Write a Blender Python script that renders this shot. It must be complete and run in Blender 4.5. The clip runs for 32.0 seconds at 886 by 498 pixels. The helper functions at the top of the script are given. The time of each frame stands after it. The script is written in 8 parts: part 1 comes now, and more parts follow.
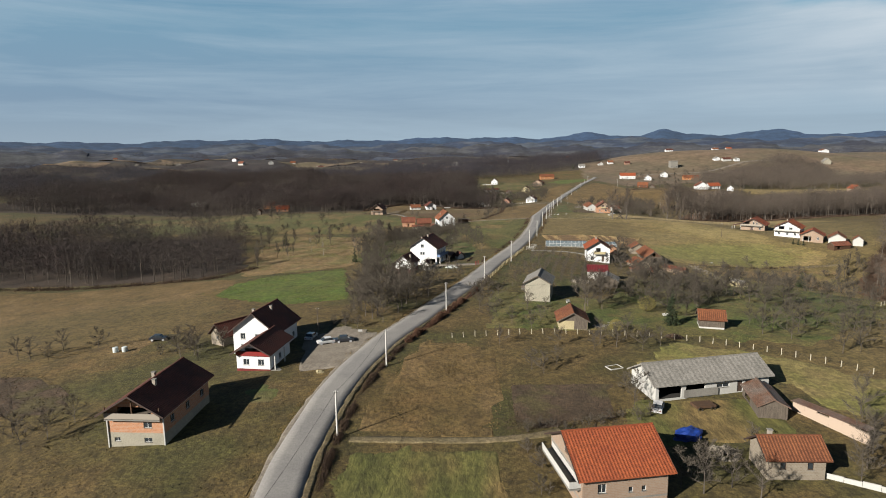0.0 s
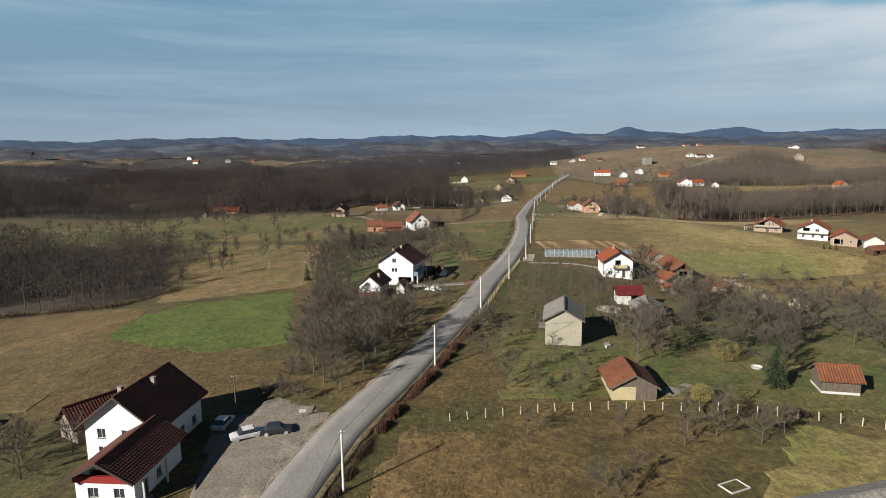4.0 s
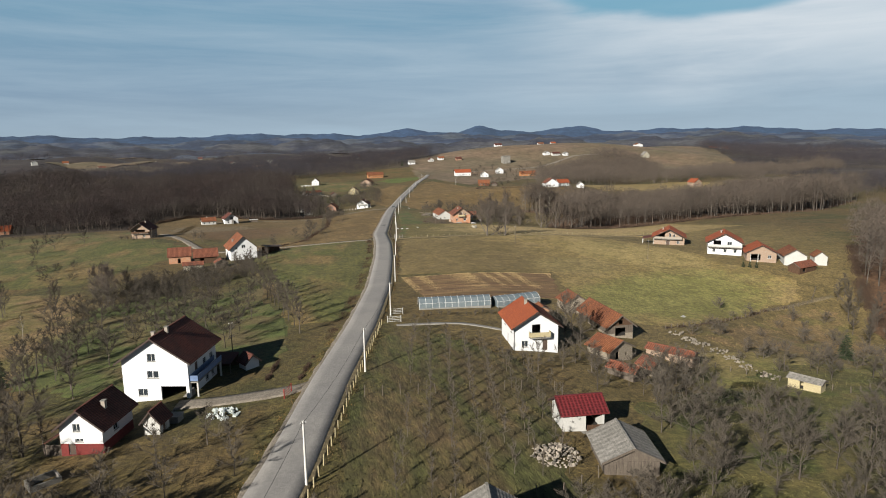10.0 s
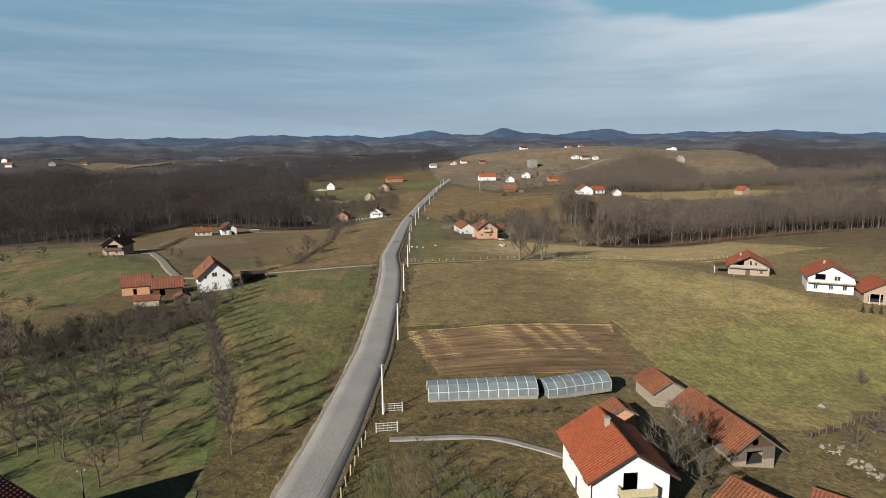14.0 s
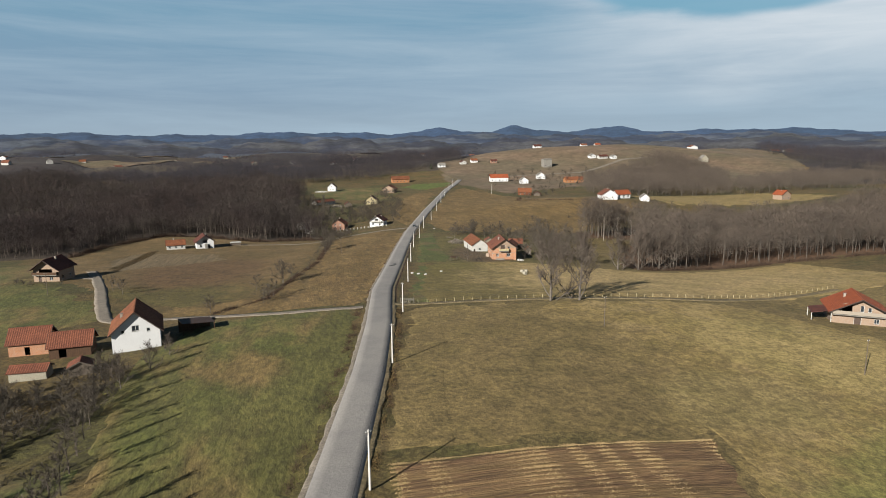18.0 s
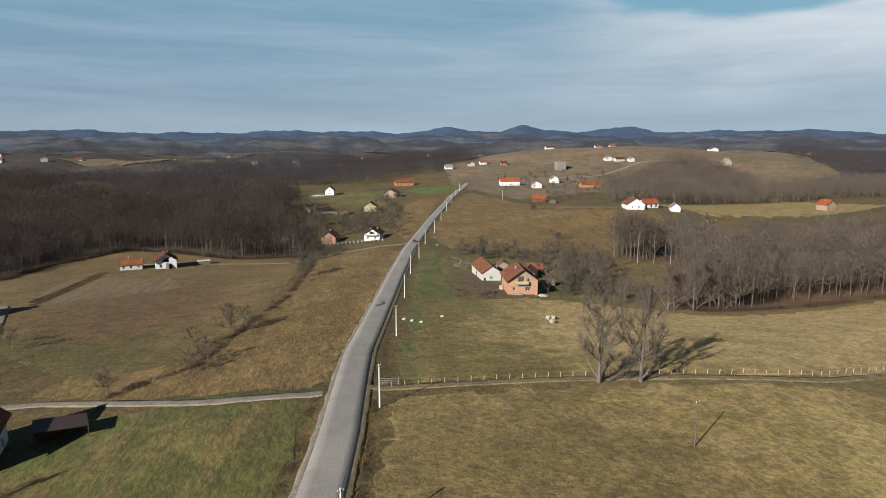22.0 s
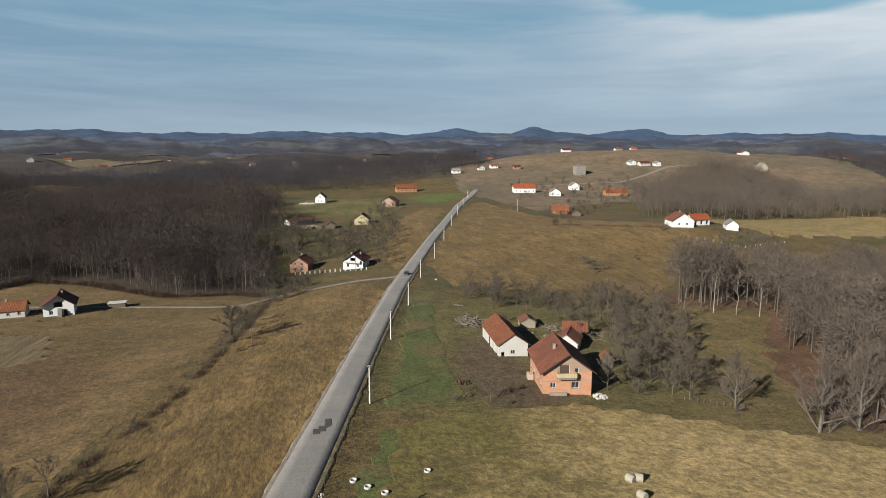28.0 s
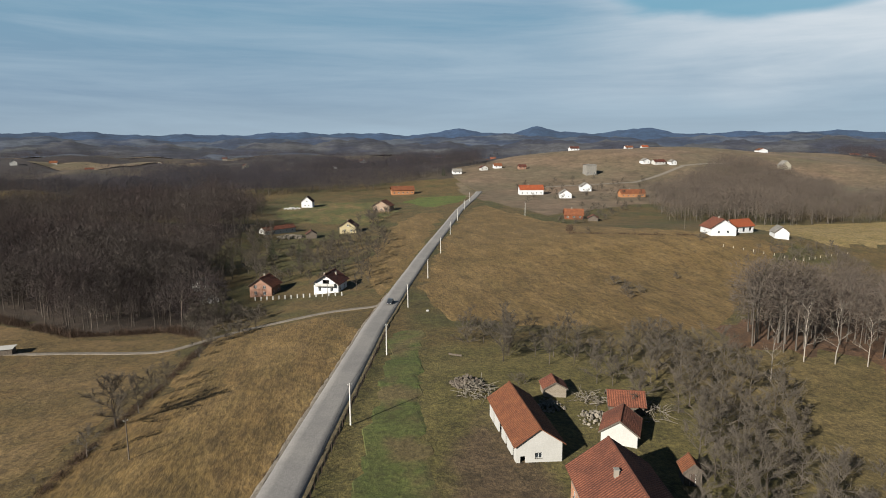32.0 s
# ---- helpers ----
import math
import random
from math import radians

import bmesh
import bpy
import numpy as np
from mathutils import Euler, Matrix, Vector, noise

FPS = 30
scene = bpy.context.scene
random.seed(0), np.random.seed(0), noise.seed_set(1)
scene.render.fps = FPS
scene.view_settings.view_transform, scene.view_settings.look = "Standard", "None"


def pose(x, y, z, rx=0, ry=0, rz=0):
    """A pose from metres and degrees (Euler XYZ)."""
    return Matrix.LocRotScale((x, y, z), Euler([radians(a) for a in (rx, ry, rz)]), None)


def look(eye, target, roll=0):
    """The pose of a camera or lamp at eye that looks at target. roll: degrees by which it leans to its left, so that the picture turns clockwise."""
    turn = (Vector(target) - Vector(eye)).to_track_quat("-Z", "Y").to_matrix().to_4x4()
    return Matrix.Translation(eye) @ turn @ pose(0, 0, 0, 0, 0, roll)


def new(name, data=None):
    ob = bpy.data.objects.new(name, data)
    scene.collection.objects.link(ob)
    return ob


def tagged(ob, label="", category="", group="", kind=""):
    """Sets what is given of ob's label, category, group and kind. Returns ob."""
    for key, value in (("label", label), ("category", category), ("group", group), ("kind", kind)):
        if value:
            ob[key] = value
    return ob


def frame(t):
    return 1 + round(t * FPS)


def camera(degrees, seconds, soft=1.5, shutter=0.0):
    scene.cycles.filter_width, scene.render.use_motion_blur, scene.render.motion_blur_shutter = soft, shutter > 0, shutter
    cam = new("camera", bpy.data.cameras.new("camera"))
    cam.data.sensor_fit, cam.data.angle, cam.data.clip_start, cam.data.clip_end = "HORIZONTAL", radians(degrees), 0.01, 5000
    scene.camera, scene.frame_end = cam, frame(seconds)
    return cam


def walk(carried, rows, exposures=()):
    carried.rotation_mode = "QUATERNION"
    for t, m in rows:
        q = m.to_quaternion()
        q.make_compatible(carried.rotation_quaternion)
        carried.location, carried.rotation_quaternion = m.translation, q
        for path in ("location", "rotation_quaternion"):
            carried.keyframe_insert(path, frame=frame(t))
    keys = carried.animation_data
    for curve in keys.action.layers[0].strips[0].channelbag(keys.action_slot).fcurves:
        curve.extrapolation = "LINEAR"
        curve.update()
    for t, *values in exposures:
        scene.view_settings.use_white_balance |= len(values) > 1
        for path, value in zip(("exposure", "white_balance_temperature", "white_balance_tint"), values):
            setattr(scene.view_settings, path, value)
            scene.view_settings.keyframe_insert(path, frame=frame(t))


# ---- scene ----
cam = camera(71.1, 32.0, soft=1.0)
PATH = [
    (0, (0.612, -2.483, 41.179), (0.606, -0.509, 40.852), -0.7),
    (0.5, (-0.136, 3.5, 40.626), (-0.129, 5.473, 40.298), -0.8),
    (1, (-0.892, 9.636, 40.194), (-0.865, 11.608, 39.865), -0.8),
    (1.5, (-1.659, 15.735, 39.855), (-1.617, 17.707, 39.523), -0.8),
    (2, (-2.385, 21.939, 39.535), (-2.335, 23.911, 39.204), -0.7),
    (2.5, (-2.936, 28.151, 39.116), (-2.879, 30.123, 38.785), -0.7),
    (4.5, (-2.887, 54.64, 36.931), (-2.719, 56.604, 36.597), -0.9),
    (5, (-2.611, 60.786, 36.655), (-2.049, 62.675, 36.312), -1.4),
    (5.5, (-2.431, 66.971, 36.576), (-1.641, 68.775, 36.225), -1.5),
    (6, (-1.758, 72.849, 36.62), (-0.942, 74.641, 36.269), -1.6),
    (6.5, (-0.769, 78.695, 36.718), (0.053, 80.484, 36.364), -1.7),
    (7, (0.526, 84.363, 36.656), (1.314, 86.167, 36.305), -1.7),
    (7.5, (1.876, 90.229, 36.637), (2.635, 92.046, 36.287), -1.5),
    (8, (3.376, 95.925, 36.642), (4.077, 97.766, 36.297), -1.4),
    (8.5, (4.916, 101.849, 36.806), (5.544, 103.716, 36.462), -1.2),
    (9, (6.519, 107.734, 36.92), (7.11, 109.614, 36.577), -1.1),
    (9.5, (8.283, 113.632, 37.068), (8.849, 115.519, 36.724), -0.9),
    (10, (9.993, 119.521, 37.179), (10.541, 121.414, 36.836), -0.9),
    (10.5, (11.605, 125.188, 37.115), (12.141, 127.085, 36.775), -0.9),
    (11, (13.339, 130.938, 37.186), (13.86, 132.839, 36.847), -0.8),
    (11.5, (15.004, 137.01, 37.152), (15.515, 138.914, 36.814), -0.8),
    (12, (16.672, 143.112, 37.145), (17.176, 145.018, 36.809), -0.8),
    (12.5, (18.382, 149.154, 37.165), (18.88, 151.062, 36.83), -0.8),
    (13, (20.005, 155.16, 37.315), (20.5, 157.069, 36.978), -0.7),
    (13.5, (21.866, 161.156, 37.325), (22.353, 163.066, 36.988), -0.7),
    (14, (23.725, 167.14, 37.284), (24.205, 169.053, 36.949), -0.6),
    (14.5, (25.461, 173.246, 37.379), (25.935, 175.16, 37.044), -0.7),
    (16.5, (32.231, 198.103, 38.704), (32.689, 200.019, 38.363), -0.5),
    (17, (33.902, 204.555, 38.794), (34.357, 206.473, 38.452), -0.5),
    (17.5, (35.389, 210.781, 38.858), (35.842, 212.698, 38.516), -0.5),
    (18, (36.875, 216.903, 39.022), (37.326, 218.821, 38.678), -0.5),
    (18.5, (38.541, 223.199, 39.231), (38.989, 225.117, 38.887), -0.3),
    (19, (40.242, 229.389, 39.5), (40.686, 231.308, 39.154), -0.2),
    (19.5, (41.972, 235.476, 39.977), (42.412, 237.395, 39.627), -0.1),
    (20, (43.561, 241.87, 40.176), (43.999, 243.79, 39.825), -0.1),
    (20.5, (45.069, 248.33, 40.212), (45.506, 250.25, 39.863), -0.1),
    (21, (46.861, 254.776, 40.194), (47.294, 256.697, 39.847), -0.2),
    (21.5, (48.66, 261.189, 40.331), (49.09, 263.111, 39.984), -0.2),
    (22, (50.299, 267.476, 40.466), (50.727, 269.399, 40.12), -0.1),
    (22.5, (51.962, 273.848, 40.373), (52.388, 275.771, 40.028), -0.2),
    (23, (53.683, 280.324, 40.391), (54.106, 282.248, 40.048), -0.2),
    (23.5, (55.271, 286.75, 40.465), (55.693, 288.675, 40.122), -0.1),
    (24, (56.99, 293.224, 40.733), (57.409, 295.149, 40.388), -0.1),
    (24.5, (58.681, 299.614, 40.892), (59.096, 301.54, 40.546), -0.0),
    (25, (60.316, 305.9, 41.124), (60.729, 307.826, 40.778), 0.0),
    (25.5, (62.237, 312.11, 41.0), (62.647, 314.038, 40.658), 0.1),
    (27.5, (68.819, 337.553, 40.455), (69.221, 339.483, 40.117), 0.2),
    (28, (70.407, 344.144, 39.977), (70.808, 346.074, 39.636), 0.2),
    (28.5, (72.025, 350.632, 39.357), (72.423, 352.562, 39.018), 0.2),
    (29, (73.547, 357.152, 38.695), (73.946, 359.082, 38.354), 0.3),
    (29.5, (75.217, 363.625, 38.107), (75.615, 365.554, 37.765), 0.2),
    (30, (77.008, 370.107, 37.658), (77.405, 372.037, 37.316), 0.2),
    (30.5, (78.705, 376.682, 37.288), (79.101, 378.612, 36.949), 0.1),
    (31, (80.459, 383.221, 37.172), (80.854, 385.153, 36.835), 0.0),
    (31.5, (82.256, 389.606, 37.111), (82.65, 391.538, 36.775), -0.2),
    (32, (84.103, 396.172, 37.117), (84.495, 398.104, 36.779), -0.2),
]
walk(cam, [(t, look(eye, target, roll)) for t, eye, target, roll in PATH], exposures=((0.0, 1.36), (32.0, 1.36)))

# ---- sky, sun and exposure ----
SUN_AZIMUTH, SUN_HEIGHT = 39.0, 25.0  # degrees: the way the shadows point from +x, and the sun's elevation
world = bpy.data.worlds.new("sky")
scene.world = world
world.use_nodes = True
wn, wl = world.node_tree.nodes, world.node_tree.links
wn.clear()
sky = wn.new("ShaderNodeTexSky")
sky.sky_type, sky.sun_disc = "NISHITA", False
sky.sun_elevation, sky.sun_rotation = radians(SUN_HEIGHT), radians(231)
sky.air_density, sky.dust_density, sky.ozone_density = 1.2, 0.6, 3.0
sky_co = wn.new("ShaderNodeTexCoord")
sky_map = wn.new("ShaderNodeMapping")
sky_map.inputs["Rotation"].default_value = (0, 0, radians(20))
sky_map.inputs["Scale"].default_value = (1.1, 1.6, 13.0)
wisps = wn.new("ShaderNodeTexNoise")
wisps.inputs["Scale"].default_value, wisps.inputs["Detail"].default_value = 1.9, 9
wisps.inputs["Roughness"].default_value, wisps.inputs["Distortion"].default_value = 0.6, 0.35
wisp_ramp = wn.new("ShaderNodeValToRGB")
wisp_ramp.color_ramp.elements[0].position, wisp_ramp.color_ramp.elements[1].position = 0.33, 0.72
sky_mix = wn.new("ShaderNodeMixRGB")
sky_mix.inputs[2].default_value = (4.1, 5.4, 6.5, 1)
sky_scale = wn.new("ShaderNodeMath")
sky_scale.operation, sky_scale.inputs[1].default_value = "MULTIPLY", 0.85
back = wn.new("ShaderNodeBackground")
back.inputs["Strength"].default_value = 0.036
sky_out = wn.new("ShaderNodeOutputWorld")
wl.new(sky_co.outputs["Generated"], sky_map.inputs["Vector"])
wl.new(sky_map.outputs["Vector"], wisps.inputs["Vector"])
drift = wn.new("ShaderNodeSeparateXYZ")  # the veil is thicker to the east
wl.new(sky_co.outputs["Generated"], drift.inputs["Vector"])
thicker = wn.new("ShaderNodeMath")
thicker.operation, thicker.inputs[1].default_value = "MULTIPLY_ADD", 0.22
wl.new(drift.outputs["X"], thicker.inputs[0])
wl.new(wisps.outputs["Fac"], thicker.inputs[2])
wl.new(thicker.outputs["Value"], wisp_ramp.inputs["Fac"])
thin = wn.new("ShaderNodeMapRange")  # the cloud veil thins towards the zenith
thin.inputs["From Min"].default_value, thin.inputs["From Max"].default_value = 0.2, 0.6
thin.inputs["To Min"].default_value, thin.inputs["To Max"].default_value = 1.0, 0.03
veiled = wn.new("ShaderNodeMath")
veiled.operation = "MULTIPLY"
wl.new(wisp_ramp.outputs["Color"], veiled.inputs[0])
wl.new(thin.outputs["Result"], veiled.inputs[1])
wl.new(veiled.outputs["Value"], sky_scale.inputs[0])
wl.new(sky_scale.outputs["Value"], sky_mix.inputs[0])
sky_sep = wn.new("ShaderNodeSeparateXYZ")
wl.new(sky_co.outputs["Generated"], sky_sep.inputs["Vector"])
depth = wn.new("ShaderNodeValToRGB")
depth.color_ramp.elements[0].position, depth.color_ramp.elements[0].color = 0.0, (3.5, 4.6, 5.7, 1)
depth.color_ramp.elements[1].position, depth.color_ramp.elements[1].color = 0.75, (0.15, 0.42, 0.95, 1)
for place, tone in ((0.07, (2.4, 3.6, 5.0)), (0.18, (2.1, 3.8, 5.2)), (0.27, (1.2, 2.9, 4.6)), (0.42, (0.35, 1.0, 2.0))):
    depth.color_ramp.elements.new(place).color = (*tone, 1)
wl.new(sky_sep.outputs["Z"], depth.inputs["Fac"])
wl.new(sky_sep.outputs["Z"], thin.inputs["Value"])
veil = wn.new("ShaderNodeMixRGB")
veil.inputs[0].default_value = 0.92
wl.new(sky.outputs["Color"], veil.inputs[1])
wl.new(depth.outputs["Color"], veil.inputs[2])
wl.new(veil.outputs["Color"], sky_mix.inputs[1])
# a bright cloud bank to the north-east, with a clear strip above its ragged upper edge


def sky_math(op, a, b=0.0, c=0.0):
    node = wn.new("ShaderNodeMath")
    node.operation = op
    for slot, v in enumerate((a, b, c)):
        if isinstance(v, bpy.types.NodeSocket):
            wl.new(v, node.inputs[slot])
        else:
            node.inputs[slot].default_value = v
    return node.outputs[0]


def sky_step(v, a, b):
    node = wn.new("ShaderNodeMapRange")
    node.interpolation_type = "SMOOTHSTEP"
    node.inputs["From Min"].default_value, node.inputs["From Max"].default_value = a, b
    wl.new(v, node.inputs["Value"])
    return node.outputs["Result"]


def sky_over(fac, under, tone):
    node = wn.new("ShaderNodeMixRGB")
    wl.new(fac, node.inputs[0])
    wl.new(under, node.inputs[1])
    node.inputs[2].default_value = (*tone, 1)
    return node.outputs["Color"]


ragged_noise = wn.new("ShaderNodeTexNoise")
ragged_noise.inputs["Scale"].default_value, ragged_noise.inputs["Detail"].default_value = 4.0, 6
sky_flat = wn.new("ShaderNodeMapping")
sky_flat.inputs["Scale"].default_value = (1.0, 1.0, 3.5)
wl.new(sky_co.outputs["Generated"], sky_flat.inputs["Vector"])
wl.new(sky_flat.outputs["Vector"], ragged_noise.inputs["Vector"])
wobble = sky_math("MULTIPLY_ADD", ragged_noise.outputs["Fac"], 0.10, -0.05)
height_in_sky = sky_math("ADD", sky_sep.outputs["Z"], wobble)
eastward = sky_math("ADD", sky_sep.outputs["X"], wobble)
bank = sky_math("MULTIPLY", sky_step(eastward, 0.28, 0.66), sky_step(height_in_sky, 0.03, 0.15))
bank = sky_math("MULTIPLY", bank, sky_math("MULTIPLY_ADD", wisp_ramp.outputs["Color"], 0.55, 0.4))
bank = sky_math("MULTIPLY", bank, sky_math("SUBTRACT", 1.0, sky_step(height_in_sky, 0.24, 0.42)))
banked = sky_over(bank, sky_mix.outputs["Color"], (7.1, 7.8, 8.4))
gap_x = sky_math("MULTIPLY_ADD", eastward, 6.2, -0.585 * 6.2)
gap_z = sky_math("MULTIPLY_ADD", sky_math("MULTIPLY_ADD", wobble, 0.55, sky_sep.outputs["Z"]), 20.0, -0.212 * 20.0)
gap = sky_step(sky_math("ADD", sky_math("MULTIPLY", gap_x, gap_x), sky_math("MULTIPLY", gap_z, gap_z)), 1.35, 0.7)
gap = sky_math("MULTIPLY", gap, 0.8)
cleared = sky_over(gap, banked, (1.5, 4.0, 5.6))
wl.new(cleared, back.inputs["Color"])
wl.new(back.outputs["Background"], sky_out.inputs["Surface"])
sun = new("sun", bpy.data.lights.new("sun", "SUN"))
sun.data.energy, sun.data.angle, sun.data.color = 5.0, radians(0.55), (1.0, 0.94, 0.84)
sun.matrix_world = look((0, 0, 200), (200 * math.cos(radians(SUN_AZIMUTH)), 200 * math.sin(radians(SUN_AZIMUTH)), 200 - 200 * math.tan(radians(SUN_HEIGHT))))
tagged(sun, "low winter afternoon sun", "sun", kind="structure")

# ---- the form of the land ----
ROAD_XY = [(-13.5, -60), (-17.5, 10), (-20.1, 50), (-21.1, 78), (-19.5, 99), (-17, 112), (-12.5, 127), (-5.4, 143), (4.6, 170),
           (10.8, 187), (18.4, 213), (28.1, 243), (37.9, 277), (47.8, 321), (53.7, 352), (60.1, 394), (70.5, 440), (81.4, 488),
           (98, 558), (113.6, 613), (131.3, 670), (161.5, 764), (187.7, 845), (217.8, 925), (240, 985)]
ROAD_Z = [(-60, -5), (60, -2.5), (85, -1.6), (112, -0.6), (146, 0.6), (200, 0.9), (248, 0), (300, -0.6), (361, -1.6), (410, -4.8),
          (451, -6.9), (490, -8.5), (546, -11), (620, -12.8), (700, -13.2), (900, -12), (985, -13)]


def smooth(a, b, v):
    """0 below a, 1 above b, eased between."""
    u = np.clip((v - a) / (b - a), 0, 1)
    return u * u * (3 - 2 * u)


def eased(keys, v):
    """A soft line through (v, value) keys."""
    k = np.array(keys, float)
    return sum(np.interp(v + o, k[:, 0], k[:, 1]) for o in (-12, -6, 0, 6, 12)) / 5


def road_x(y):
    k = np.array(ROAD_XY, float)
    return sum(np.interp(y + o, k[:, 1], k[:, 0]) for o in (-6, 0, 6)) / 3


def hump(x, y, cx, cy, rx, ry, h):
    return h * np.exp(-((x - cx) / rx) ** 2 - ((y - cy) / ry) ** 2)


def rolling(x, y):
    return (np.sin(x / 173 + 1.3 + 0.7 * np.sin(y / 241)) * np.cos(y / 207 + 0.4 + 0.8 * np.sin(x / 290))
            + 0.5 * np.sin(x / 83 + 2.1 + y / 131) * np.cos(y / 97 - x / 211) + 0.25 * np.sin(x / 41 + y / 53))


def terrain(x, y):
    """Height of the ground: a ridge that carries the road, hollows beside it, rolling woods and a far rim of hills."""
    x, y = np.asarray(x, float), np.asarray(y, float)
    d = (x - road_x(y)) * 0.955
    w, e = np.maximum(-d, 0), np.maximum(d, 0)
    z = eased(ROAD_Z, y) - 0.45 * smooth(2.6, 5.5, np.abs(d))
    z = z - 3.6 * smooth(6, 70, w) - 7.5 * smooth(55, 170, w) * np.exp(-((y - 190) / 120) ** 2)
    z = z - 3.0 * smooth(20, 70, e) * np.exp(-((y - 240) / 80) ** 2) - 2.2 * smooth(20, 110, e) * np.exp(-((y - 330) / 120) ** 2)
    z = z + hump(x, y, -55, 445, 60, 60, 3) + hump(x, y, 40, 620, 45, 60, -3)
    z = z + hump(x, y, 175, 215, 60, 65, -6) + hump(x, y, 210, 450, 70, 70, -7) + hump(x, y, 275, 670, 90, 60, 7)
    z = z + hump(x, y, 165, 360, 55, 30, 1.5) + hump(x, y, 62, 118, 45, 40, 1.0)
    out = smooth(170, 420, np.abs(d)) + smooth(900, 1300, y) * (1 - smooth(170, 420, np.abs(d)))
    far = np.hypot(x - 60, y - 300)
    z = z * (1 - out) + out * (-13 + rolling(x, y) * (4 + 6 * smooth(500, 1500, far)))
    z = z + hump(x, y, 680, 1240, 340, 190, 46) + hump(x, y, 380, 1200, 200, 160, 10) + hump(x, y, -300, 1900, 420, 260, 16)
    z = z + smooth(190, 450, w) * smooth(400, 640, y) * (7 * rolling(x * 2.1, y * 2.1) - 3)
    z = z + hump(x, y, 180, 354, 36, 28, -3.6) + hump(x, y, 165, 225, 50, 50, -7) + hump(x, y, 88, 200, 28, 22, -2) + hump(x, y, 345, 545, 105, 75, -13)
    z = z + hump(x, y, -40, 690, 48, 34, 6) + hump(x, y, -105, 640, 45, 30, 5) + hump(x, y, 8, 770, 34, 40, 5) + hump(x, y, -75, 800, 60, 42, 8) + hump(x, y, -150, 720, 50, 40, 6)
    rim = smooth(1500, 4300, far)
    z = z + rim * (18 + 16 * np.sin(x / 610 + 0.5) * np.cos(y / 720) + 10 * np.sin(x / 263 + y / 377 + 1) + 5 * np.sin(x / 121 - y / 173))
    return z

